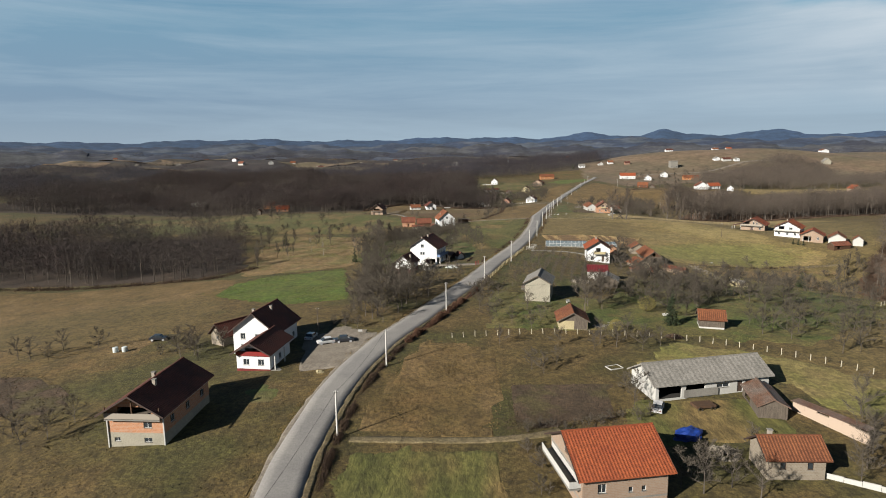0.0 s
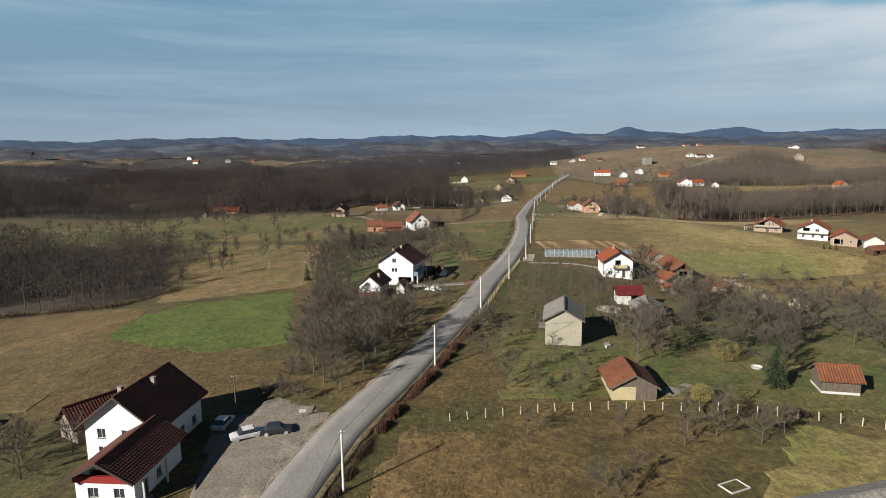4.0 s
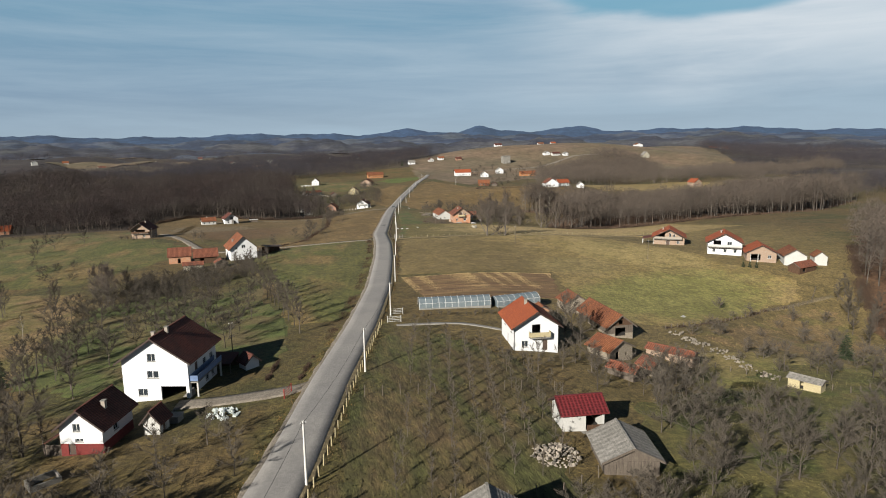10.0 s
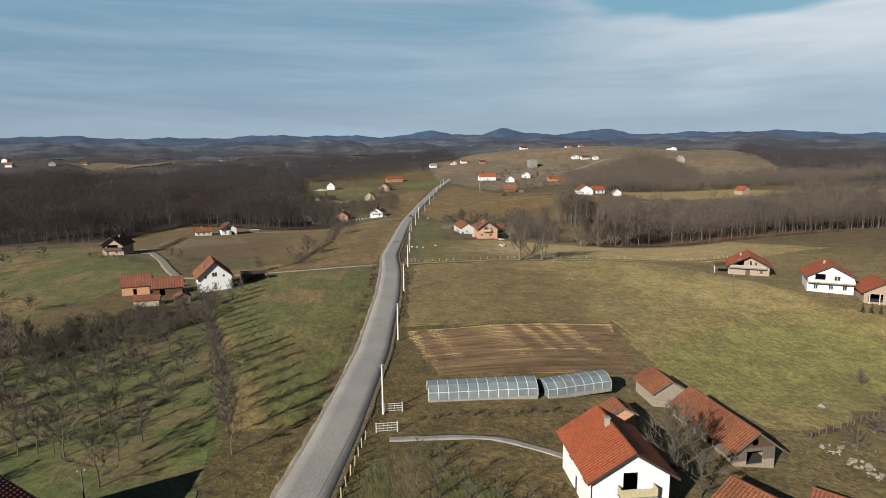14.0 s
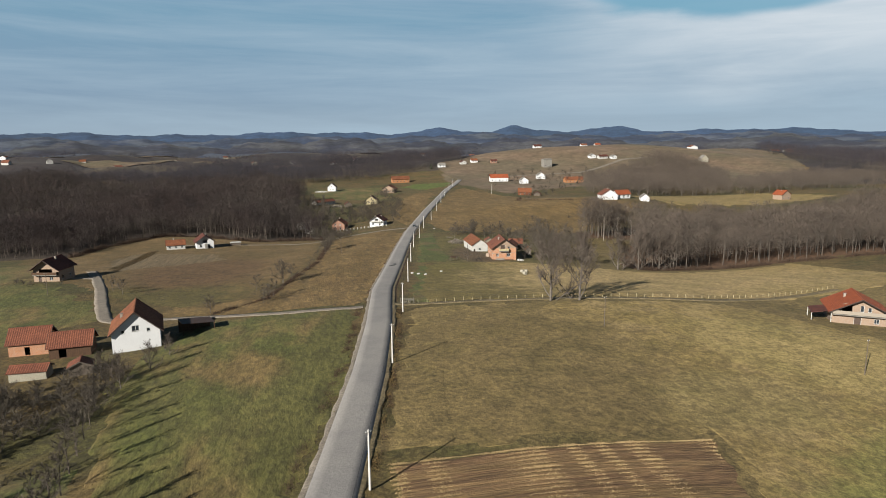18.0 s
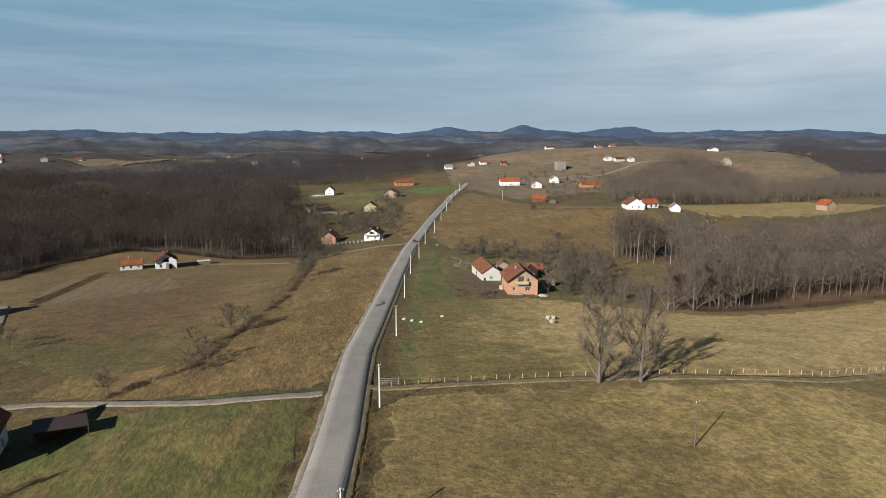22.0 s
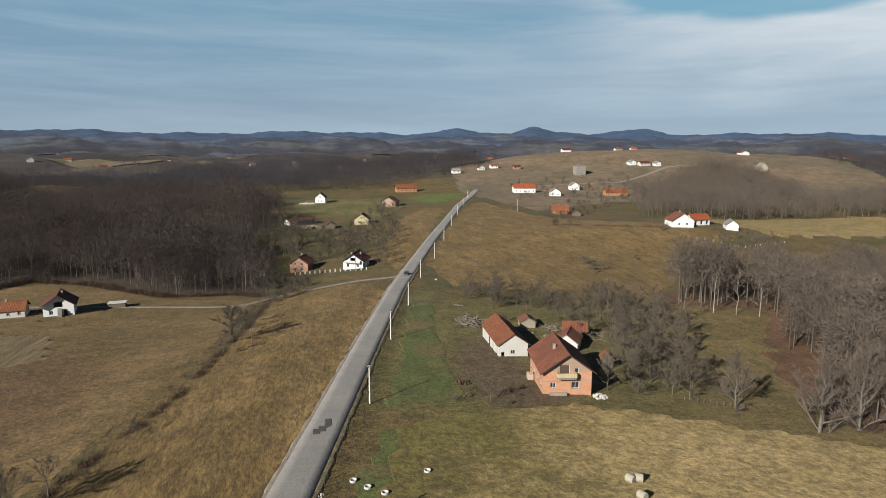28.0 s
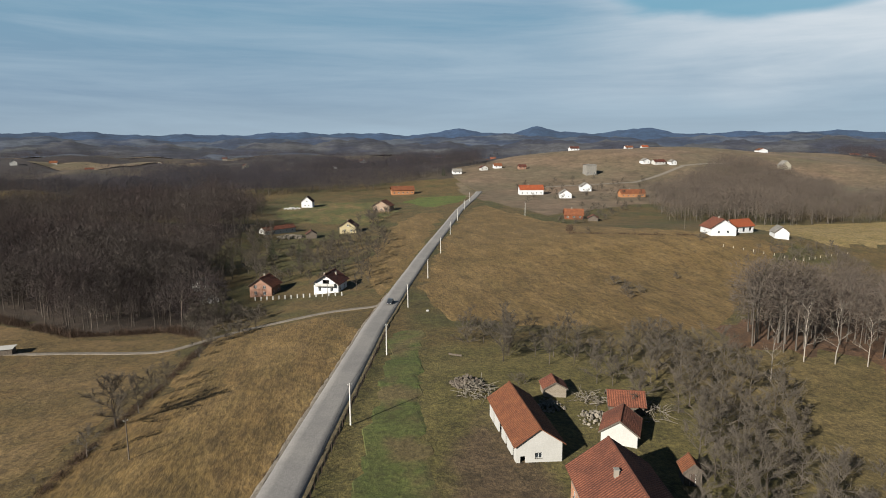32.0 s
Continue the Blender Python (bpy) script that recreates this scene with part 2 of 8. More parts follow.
# ---- materials ----
def material(name, base, second=None, scale=1.0, rough=0.9, fine=None, bump=0.0, metal=0.0, spread=0.0, stretch=(1, 1, 1), turn=0.0,
             third=None, third_scale=0.08, dark=0.25, spec=0.3, low=0.35, high=0.65, swards_and_glare=()):
    """A surface with two or three blended tones at two scales, fine relief and, with spread, a tone of its own for each object or piece."""
    m = bpy.data.materials.new(name)
    m.use_nodes = True
    n, l = m.node_tree.nodes, m.node_tree.links
    b = n["Principled BSDF"]
    b.inputs["Roughness"].default_value, b.inputs["Metallic"].default_value = rough, metal
    b.inputs["Specular IOR Level"].default_value = spec
    co = n.new("ShaderNodeTexCoord")
    mp = n.new("ShaderNodeMapping")
    mp.inputs["Scale"].default_value, mp.inputs["Rotation"].default_value = stretch, (0, 0, radians(turn))
    l.new(co.outputs["Object"], mp.inputs["Vector"])

    def cloud(size, detail=5.0, roughness=0.6):
        t = n.new("ShaderNodeTexNoise")
        t.inputs["Scale"].default_value, t.inputs["Detail"].default_value, t.inputs["Roughness"].default_value = size, detail, roughness
        l.new(mp.outputs["Vector"], t.inputs["Vector"])
        return t

    def ramp(t, a, c):
        r = n.new("ShaderNodeMapRange")
        r.inputs["From Min"].default_value, r.inputs["From Max"].default_value = a, c
        l.new(t.outputs["Fac"], r.inputs["Value"])
        return r.outputs["Result"]

    def mix(fac, one, two, way="MIX"):
        x = n.new("ShaderNodeMix")
        x.data_type, x.blend_type = "RGBA", way
        for s, v in ((0, fac), (6, one), (7, two)):
            if isinstance(v, bpy.types.NodeSocket):
                l.new(v, x.inputs[s])
            elif s:
                x.inputs[s].default_value = (*v, 1)
            else:
                x.inputs[s].default_value = v
        return x.outputs[2]
    second = second or tuple(c * 0.75 for c in base)
    grain = cloud(fine or scale * 9, 4.0, 0.7)
    col = mix(ramp(cloud(scale), low, high), base, second)
    if third:
        col = mix(ramp(cloud(third_scale, 3.0), 0.47, 0.6), col, third)
    for cx, cy, rx, ry, turned, tone in swards_and_glare:  # soft-edged areas of other grass and painted glare, at their places on the land
        place = n.new("ShaderNodeMapping")
        place.vector_type = "TEXTURE"
        place.inputs["Location"].default_value, place.inputs["Scale"].default_value = (cx, cy, 0), (rx, ry, 900)
        place.inputs["Rotation"].default_value = (0, 0, radians(turned))
        l.new(co.outputs["Object"], place.inputs["Vector"])
        ball = n.new("ShaderNodeVectorMath")
        ball.operation = "LENGTH"
        l.new(place.outputs["Vector"], ball.inputs[0])
        blur = n.new("ShaderNodeMath")
        blur.operation, blur.inputs[1].default_value = "MULTIPLY_ADD", 1.1
        l.new(cloud(0.16, 6.0, 0.7).outputs["Fac"], blur.inputs[0])
        l.new(ball.outputs["Value"], blur.inputs[2])
        edge = n.new("ShaderNodeMapRange")
        edge.interpolation_type = "SMOOTHSTEP"
        edge.inputs["From Min"].default_value, edge.inputs["From Max"].default_value = 1.75, 1.15
        l.new(blur.outputs[0], edge.inputs["Value"])
        col = mix(edge.outputs["Result"], col, tone)
    if dark:
        col = mix(ramp(grain, 0.40, 0.60), col, tuple(1 - dark for _ in range(3)), "MULTIPLY")
        if fine and fine < 2.5:
            col = mix(ramp(cloud(fine * 0.28, 6.0, 0.75), 0.42, 0.62), col, tuple(1 - dark * 0.8 for _ in range(3)), "MULTIPLY")
            col = mix(ramp(cloud(fine * 3.2, 3.0, 0.7), 0.42, 0.6), col, tuple(1 - dark * 0.6 for _ in range(3)), "MULTIPLY")
            col = mix(ramp(cloud(fine * 0.09, 5.0, 0.65), 0.45, 0.6), col, (1 - dark * 0.45, 1 - dark * 0.4, 1 - dark * 0.55), "MULTIPLY")
    if spread:
        info = n.new("ShaderNodeObjectInfo")
        r = n.new("ShaderNodeMapRange")
        r.inputs["To Min"].default_value, r.inputs["To Max"].default_value = 1 - spread, 1 + spread
        l.new(info.outputs["Random"], r.inputs["Value"])
        v = n.new("ShaderNodeHueSaturation")
        l.new(r.outputs["Result"], v.inputs["Value"])
        l.new(col, v.inputs["Color"])
        col = v.outputs["Color"]
    l.new(col, b.inputs["Base Color"])
    if bump:
        bp = n.new("ShaderNodeBump")
        bp.inputs["Strength"].default_value, bp.inputs["Distance"].default_value = min(1.0, bump), 0.05 if fine is None or fine > 2.5 else 0.35
        l.new(grain.outputs["Fac"], bp.inputs["Height"])
        l.new(bp.outputs["Normal"], b.inputs["Normal"])
    return m


def tiled(name, base, second, width=0.42, rough=0.85, spread=0.0, strength=0.6, deep=0.5):
    """Fired roof tiles: rounded columns down the slope, blotched tones."""
    m = material(name, base, second, 0.35, rough, 3.0, 0, 0, spread, dark=0.35)
    n, l = m.node_tree.nodes, m.node_tree.links
    co = n.new("ShaderNodeTexCoord")
    sep = n.new("ShaderNodeSeparateXYZ")
    l.new(co.outputs["UV"], sep.inputs["Vector"])
    w = n.new("ShaderNodeMath")
    w.operation, w.inputs[1].default_value = "MULTIPLY", 2 * math.pi / width
    l.new(sep.outputs["X"], w.inputs[0])
    s = n.new("ShaderNodeMath")
    s.operation = "SINE"
    l.new(w.outputs[0], s.inputs[0])
    # shade of the column grooves put into the colour, with crests lightened
    shade = n.new("ShaderNodeMapRange")
    shade.inputs["From Min"].default_value, shade.inputs["To Min"].default_value, shade.inputs["To Max"].default_value = -1.0, deep, 1.15
    l.new(s.outputs[0], shade.inputs["Value"])
    tone = n.new("ShaderNodeMix")
    tone.data_type, tone.blend_type, tone.inputs[0].default_value = "RGBA", "MULTIPLY", 1.0
    base_in = n["Principled BSDF"].inputs["Base Color"]
    l.new(base_in.links[0].from_socket, tone.inputs[6])
    l.new(shade.outputs["Result"], tone.inputs[7])
    l.new(tone.outputs[2], base_in)
    bp = n.new("ShaderNodeBump")
    bp.inputs["Strength"].default_value, bp.inputs["Distance"].default_value = strength, 0.04
    l.new(s.outputs[0], bp.inputs["Height"])
    l.new(bp.outputs["Normal"], n["Principled BSDF"].inputs["Normal"])
    return m


def bricked(name, one, two, mortar):
    """Hollow clay blocks or brick laid in courses, with pale joints."""
    m = material(name, one, two, 0.8, 0.92)
    n, l = m.node_tree.nodes, m.node_tree.links
    co = n.new("ShaderNodeTexCoord")
    t = n.new("ShaderNodeTexBrick")
    t.inputs["Color1"].default_value, t.inputs["Color2"].default_value, t.inputs["Mortar"].default_value = (*one, 1), (*two, 1), (*mortar, 1)
    t.inputs["Scale"].default_value, t.inputs["Brick Width"].default_value, t.inputs["Row Height"].default_value = 1.0, 0.38, 0.22
    t.inputs["Mortar Size"].default_value = 0.018
    l.new(co.outputs["UV"], t.inputs["Vector"])
    old = n["Principled BSDF"].inputs["Base Color"].links[0].from_socket
    x = n.new("ShaderNodeMix")
    x.data_type, x.blend_type, x.inputs[0].default_value = "RGBA", "MULTIPLY", 0.35
    l.new(t.outputs["Color"], x.inputs[6])
    l.new(old, x.inputs[7])
    l.new(x.outputs[2], n["Principled BSDF"].inputs["Base Color"])
    return m


M = {}
M["grass"] = material("winter_grass", (0.1030, 0.0735, 0.0235), (0.1330, 0.0880, 0.0315), 0.09, 0.95, 1.3, 0.6, third=(0.0780, 0.0690, 0.0190), third_scale=0.03, dark=0.5,
                      # the first and largest area puts eastern glare into the grass colour
                      swards_and_glare=((150, 300, 95, 260, -8, (0.1773, 0.1302, 0.0502)), (118, 480, 40, 62, -10, (0.1350, 0.1110, 0.0355)), (20, 215, 8, 50, -18, (0.1087, 0.0907, 0.0272)), (108, 470, 8, 26, -8, (0.1180, 0.0800, 0.0430)), (110, 452, 10, 8, 0, (0.1080, 0.0740, 0.0400))))
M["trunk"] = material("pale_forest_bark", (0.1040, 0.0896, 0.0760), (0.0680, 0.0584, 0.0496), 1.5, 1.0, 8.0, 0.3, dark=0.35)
# purple-brown winter twigs, shifted towards bluish haze in the colour
M["fartwig"] = material("haze_tinted_purple_brown_twigs", (0.0370, 0.0300, 0.0345), (0.0240, 0.0220, 0.0290), 0.04, 1.0, 0.4, 0, dark=0.25, third=(0.0370, 0.0350, 0.0450), third_scale=0.003)
M["straw"] = material("dry_meadow", (0.1520, 0.0960, 0.0355), (0.1080, 0.0770, 0.0260), 0.12, 0.95, 1.1, 0.6, third=(0.1760, 0.1150, 0.0480), third_scale=0.06, dark=0.45, swards_and_glare=((-10, 415, 34, 26, 10, (0.1042, 0.0831, 0.0243)), (0, 470, 26, 40, -10, (0.1317, 0.0770, 0.0324)), (-90, 160, 40, 26, 0, (0.1317, 0.0932, 0.0344)), (130, 240, 20, 18, 0, (0.1756, 0.1216, 0.0507))))
M["mown"] = material("mown_meadow", (0.1620, 0.1010, 0.0345), (0.1400, 0.0900, 0.0300), 0.35, 0.95, 1.0, 0.6, stretch=(1.2, 0.45, 1), turn=14, third=(0.1900, 0.1230, 0.0460), third_scale=0.12, dark=0.45)
M["green"] = material("green_meadow", (0.0870, 0.0930, 0.0215), (0.1130, 0.1010, 0.0290), 0.11, 0.95, 1.0, 0.6, third=(0.1738, 0.1199, 0.0451), third_scale=0.06, dark=0.42, stretch=(1, 0.45, 1), turn=24,
                      swards_and_glare=((102, 468, 12, 30, -6, (0.0935, 0.0660, 0.0407)), (92, 480, 8, 60, -13, (0.0935, 0.0924, 0.0253)), (40, 330, 8, 60, -12, (0.0968, 0.0902, 0.0242))))
M["lush"] = material("lush_winter_wheat", (0.0800, 0.1170, 0.0165), (0.0960, 0.1070, 0.0215), 0.12, 0.95, 0.9, 0.5, dark=0.4)
M["lawn"] = material("dark_green_lawn", (0.0730, 0.0900, 0.0215), (0.0960, 0.0970, 0.0285), 0.14, 0.95, 1.0, 0.5, third=(0.1250, 0.0960, 0.0400), third_scale=0.07, dark=0.4, swards_and_glare=((106, 468, 8, 26, -8, (0.1180, 0.0800, 0.0430)),))
M["bright"] = material("pale_sunlit_grass", (0.1950, 0.1620, 0.0560), (0.2300, 0.1720, 0.0700), 0.13, 0.95, 1.0, 0.5, third=(0.1700, 0.1550, 0.0450), third_scale=0.06, dark=0.4)
M["tan"] = material("tan_rough_slope", (0.2250, 0.1500, 0.0700), (0.1750, 0.1200, 0.0520), 0.16, 0.95, 1.0, 0.5, third=(0.1500, 0.1250, 0.0420), third_scale=0.08, dark=0.42)
M["garden"] = material("striped_garden_plot", (0.1650, 0.1150, 0.0620), (0.1000, 0.0760, 0.0380), 1.0, 0.95, 2.0, 0.5, stretch=(1.1, 0.03, 1), turn=-10, dark=0.3)
M["pasture"] = material("pasture", (0.2700, 0.1930, 0.0740), (0.2100, 0.1550, 0.0550), 0.3, 0.95, 0.9, 0.6, third=(0.2684, 0.1951, 0.0831), third_scale=0.12, dark=0.42,
                        # the palest eastern ovals hold glare in their colour besides dry grass
                        swards_and_glare=((74, 320, 32, 52, -12, (0.1700, 0.1230, 0.0480)), (84, 420, 22, 46, -14, (0.1307, 0.1076, 0.0288)), (92, 398, 30, 34, -10, (0.1330, 0.1040, 0.0320)), (140, 320, 22, 30, 20, (0.3033, 0.2298, 0.0906)),
                                (122, 268, 46, 20, 22, (0.2150, 0.1950, 0.0600)), (108, 300, 18, 12, 10, (0.2350, 0.1780, 0.0720)), (165, 408, 75, 48, 8, (0.3617, 0.2634, 0.1193)), (-40, 60, 30, 26, 0, (0.1400, 0.1032, 0.0362))))
M["plough"] = material("ploughed_soil", (0.2050, 0.1220, 0.0580), (0.1450, 0.0830, 0.0420), 0.9, 1.0, 2.0, 1.0, stretch=(0.07, 1.5, 1), third=(0.2300, 0.1450, 0.0660), third_scale=0.3, dark=0.45)
M["soil"] = material("bare_soil", (0.0860, 0.0560, 0.0340), (0.0600, 0.0410, 0.0250), 0.3, 1.0, 1.4, 0.7, third=(0.0800, 0.0630, 0.0260), third_scale=0.15, dark=0.4)
M["leaves"] = material("fallen_leaves", (0.1434, 0.0744, 0.0368), (0.0975, 0.0531, 0.0279), 0.15, 1.0, 1.3, 0.7, dark=0.45)
M["mould"] = material("dark_leaf_mould", (0.0600, 0.0400, 0.0270), (0.0420, 0.0290, 0.0210), 0.15, 1.0, 1.3, 0.7, dark=0.45)
M["orchard"] = material("orchard_grass", (0.1080, 0.1050, 0.0290), (0.1500, 0.1180, 0.0430), 0.14, 0.95, 1.2, 0.6, third=(0.0880, 0.1040, 0.0240), third_scale=0.09, dark=0.45)
M["asphalt"] = material("worn_asphalt", (0.1572, 0.1496, 0.1428), (0.1402, 0.1334, 0.1275), 0.3, 0.9, 2.5, 0.2, third=(0.1700, 0.1615, 0.1513), third_scale=0.08, dark=0.14)
M["gravel"] = material("gravel", (0.175, 0.152, 0.124), (0.13, 0.11, 0.088), 0.5, 1.0, 3.0, 0.5, dark=0.38)
M["track"] = material("worn_earth_track", (0.19, 0.15, 0.088), (0.14, 0.108, 0.055), 0.6, 1.0, 2.0, 0.4, dark=0.4)
# paler twigs for the eastern woods: sunlight on that side put into the colour
M["easttwig"] = material("sun_tinted_grey_brown_twigs", (0.1020, 0.0800, 0.0640), (0.0600, 0.0480, 0.0400), 0.12, 1.0, 2.0, 0, dark=0.25)
M["concrete"] = material("concrete", (0.1686, 0.1605, 0.1435), (0.1265, 0.1183, 0.1054), 0.5, 0.9, 6.0, 0.2, dark=0.2)
M["white"] = material("white_render", (0.3122, 0.3077, 0.2922), (0.2800, 0.2761, 0.2599), 0.4, 0.9, 4.0, 0.1, dark=0.1)
M["bluewhite"] = material("bright_white_render", (0.4268, 0.4320, 0.4372), (0.3949, 0.4001, 0.4054), 0.4, 0.9, 4.0, 0.1, dark=0.08)
M["cream"] = material("grey_cream_render", (0.219, 0.2026, 0.1605), (0.1816, 0.1686, 0.1346), 0.5, 0.95, 4.0, 0.2, dark=0.2)
M["yellow"] = material("pale_yellow_render", (0.2781, 0.24, 0.1435), (0.236, 0.1979, 0.1183), 0.5, 0.95, 4.0, 0.2, dark=0.15)
M["pink"] = material("salmon_render", (0.2026, 0.1183, 0.0843), (0.1686, 0.0925, 0.0632), 0.5, 0.95, 4.0, 0.2, dark=0.15)
M["orange_wall"] = material("orange_render", (0.253, 0.1183, 0.0503), (0.2108, 0.0925, 0.0422), 0.5, 0.95, 4.0, 0.2, dark=0.15)
M["redwall"] = material("dark_red_render", (0.1183, 0.019, 0.017), (0.0843, 0.015, 0.0129), 0.5, 0.95, 4.0, 0.2, dark=0.2)
M["brick"] = bricked("bare_clay_block", (0.3700, 0.1850, 0.1000), (0.3000, 0.1420, 0.0740), (0.3400, 0.2850, 0.2300))
M["palebrick"] = bricked("pale_clay_block", (0.2628, 0.1926, 0.1420), (0.2276, 0.1567, 0.1110), (0.2530, 0.2276, 0.1926))
M["stone"] = bricked("rough_rubble_stone", (0.2210, 0.1895, 0.1479), (0.1742, 0.1420, 0.1054), (0.2422, 0.2210, 0.1895))
M["roof_orange"] = tiled("orange_roof_tile", (0.2298, 0.0575, 0.0195), (0.1919, 0.0442, 0.0168), deep=0.75)
M["roof_rust"] = tiled("weathered_orange_tile", (0.1819, 0.0661, 0.0277), (0.1265, 0.0432, 0.0204), rough=0.95)
M["roof_brown"] = tiled("dark_brown_tile", (0.1040, 0.0302, 0.0196), (0.0612, 0.0203, 0.0139))
M["roof_old"] = tiled("mossy_old_tile", (0.1750, 0.0605, 0.0335), (0.1120, 0.0400, 0.0245), rough=0.95)
M["roof_red"] = tiled("red_sheet_roof", (0.1095, 0.015, 0.017), (0.0884, 0.0129, 0.015), 0.5, 0.55)
M["roof_grey"] = tiled("grey_fibre_cement", (0.1812, 0.1698, 0.1538), (0.1424, 0.1344, 0.1202), 0.9, 0.9, strength=0.25, deep=0.85)
M["roof_tin"] = tiled("rusting_tin", (0.1265, 0.0592, 0.034), (0.1605, 0.1265, 0.1054), 0.3, 0.6)
M["wood"] = material("grey_weathered_wood", (0.0972, 0.0802, 0.0632), (0.0632, 0.0503, 0.0401), 1.2, 0.95, 9.0, 0.4, dark=0.35, stretch=(4, 4, 0.6))
M["brownwood"] = material("brown_timber", (0.0673, 0.036, 0.019), (0.0422, 0.0231, 0.0129), 1.2, 0.9, 9.0, 0.3, dark=0.3, stretch=(4, 4, 0.6))
M["trim"] = material("dark_brown_trim", (0.037, 0.022, 0.017), None, 1.0, 0.7)
M["whitetrim"] = material("white_window_frame", (0.4212, 0.4212, 0.4103), None, 1.0, 0.6, dark=0.05)
M["door"] = material("dark_door", (0.056, 0.037, 0.028), None, 1.0, 0.7)
M["bluegrey"] = material("blue_grey_gate", (0.10, 0.15, 0.26), None, 1.0, 0.6)
M["glass"] = material("window_glass", (0.02, 0.025, 0.03), None, 1.0, 0.08, dark=0.0, spec=0.6)
# near-black floors put the dimness indoors into the colour
M["dark"] = material("dark_interior", (0.02, 0.018, 0.016), None, 1.0, 1.0)
M["bark"] = material("grey_bark", (0.0786, 0.0647, 0.0535), (0.0509, 0.0416, 0.0344), 1.5, 1.0, 8.0, 0.3, dark=0.35)
M["birch"] = material("pale_birch_bark", (0.2520, 0.2250, 0.1953), (0.1530, 0.1350, 0.1162), 1.5, 1.0, 8.0, 0.2, dark=0.3)
M["twig"] = material("bare_twigs", (0.0850, 0.0710, 0.0550), (0.0560, 0.0470, 0.0370), 0.2, 1.0, 2.0, 0, dark=0.3)
M["redtwig"] = material("reddish_beech_twigs", (0.0410, 0.0270, 0.0245), (0.0210, 0.0160, 0.0165), 0.10, 1.0, 2.0, 0, dark=0.25, third=(0.0440, 0.0350, 0.0310), third_scale=0.012)
M["needle"] = material("spruce_needles", (0.012, 0.0192, 0.0068), (0.0192, 0.0288, 0.0099), 1.0, 0.9, 6.0, 0, dark=0.3)
M["yellowleaf"] = material("yellow_forsythia", (0.1516, 0.1265, 0.034), (0.1183, 0.1013, 0.034), 2.0, 0.9, 6.0, 0, dark=0.25)
M["hedge"] = material("brown_hedge_twigs", (0.0527, 0.0323, 0.0205), (0.0341, 0.0218, 0.0148), 0.8, 1.0, 4.0, 0, dark=0.35)
M["russet"] = material("dry_beech_leaves", (0.0900, 0.0450, 0.0270), (0.0620, 0.0320, 0.0200), 0.8, 1.0, 4.0, 0, dark=0.3)
M["pole"] = material("pale_concrete_pole", (0.4157, 0.404, 0.3822), (0.3596, 0.3479, 0.326), 1.0, 0.85, 5.0, 0.1, dark=0.1)
M["cable"] = material("black_cable", (0.02, 0.02, 0.02), None, 1.0, 0.7)
M["post"] = material("pale_fence_post", (0.3479, 0.3198, 0.2527), (0.2808, 0.2527, 0.1966), 1.0, 0.9, 5.0, 0.1, dark=0.15)
M["car_white"] = material("white_car_paint", (0.4212, 0.4212, 0.4212), None, 1.0, 0.3, dark=0.0, spec=0.6)
M["car_black"] = material("black_car_paint", (0.015, 0.016, 0.02), None, 1.0, 0.3, dark=0.0, spec=0.6)
M["car_silver"] = material("silver_car_paint", (0.45, 0.46, 0.48), None, 1.0, 0.35, metal=0.5, dark=0.0)
M["rubber"] = material("tyre_rubber", (0.02, 0.02, 0.02), None, 1.0, 0.9)
M["tarp"] = material("blue_tarpaulin", (0.0082, 0.0292, 0.1605), (0.0061, 0.0211, 0.1265), 1.5, 0.5, dark=0.2)
M["bale"] = material("wrapped_bale_film", (0.404, 0.4384, 0.4267), None, 1.0, 0.4, dark=0.1)
M["film"] = material("greenhouse_film", (0.11, 0.13, 0.14), (0.08, 0.10, 0.11), 0.6, 0.25, dark=0.1, spec=0.6)
M["redpaint"] = material("red_paint", (0.1768, 0.0129, 0.0102), None, 1.0, 0.6)
M["rubble"] = material("heaped_rubble", (0.1768, 0.1557, 0.1265), (0.1265, 0.1095, 0.0884), 1.0, 1.0, 4.0, 0.4, dark=0.35)
M["far_wood"] = material("distant_woodland", (0.0364, 0.0266, 0.0252), (0.0252, 0.021, 0.0224), 0.02, 1.0, 0.12, 0, third=(0.07, 0.0525, 0.0315), third_scale=0.0025, dark=0.35)
M["far_field"] = material("distant_field", (0.1544, 0.1047, 0.0688), (0.1010, 0.0838, 0.0500), 0.01, 1.0, 0.1, 0, dark=0.3)
# distance haze put into the blue and slate colours of these hills
M["hills_far"] = material("haze_blue_hills", (0.0306, 0.0592, 0.1176), (0.0255, 0.0479, 0.0936), 0.004, 1.0, 0.02, 0, dark=0.25)
M["hills_mid"] = material("haze_slate_hills", (0.0310, 0.0450, 0.0800), (0.0240, 0.0350, 0.0640), 0.006, 1.0, 0.03, 0, third=(0.0650, 0.0780, 0.1050), third_scale=0.005, dark=0.3, stretch=(1, 1, 7))
M["hills_near"] = material("haze_tinted_wooded_ridge", (0.0330, 0.0370, 0.0560), (0.0240, 0.0280, 0.0440), 0.01, 1.0, 0.05, 0, third=(0.0620, 0.0640, 0.0730), third_scale=0.004, dark=0.35, stretch=(1, 1, 7))
M["vineyard"] = material("vineyard_ground", (0.0900, 0.0740, 0.0260), (0.1050, 0.0720, 0.0330), 0.5, 0.95, 1.4, 0.6, stretch=(1.0, 0.3, 1), turn=15, third=(0.0760, 0.0760, 0.0220), third_scale=0.12, dark=0.45)

M["tar"] = material("dark_tar", (0.05, 0.05, 0.05), (0.04, 0.04, 0.04), 0.5, 0.8)
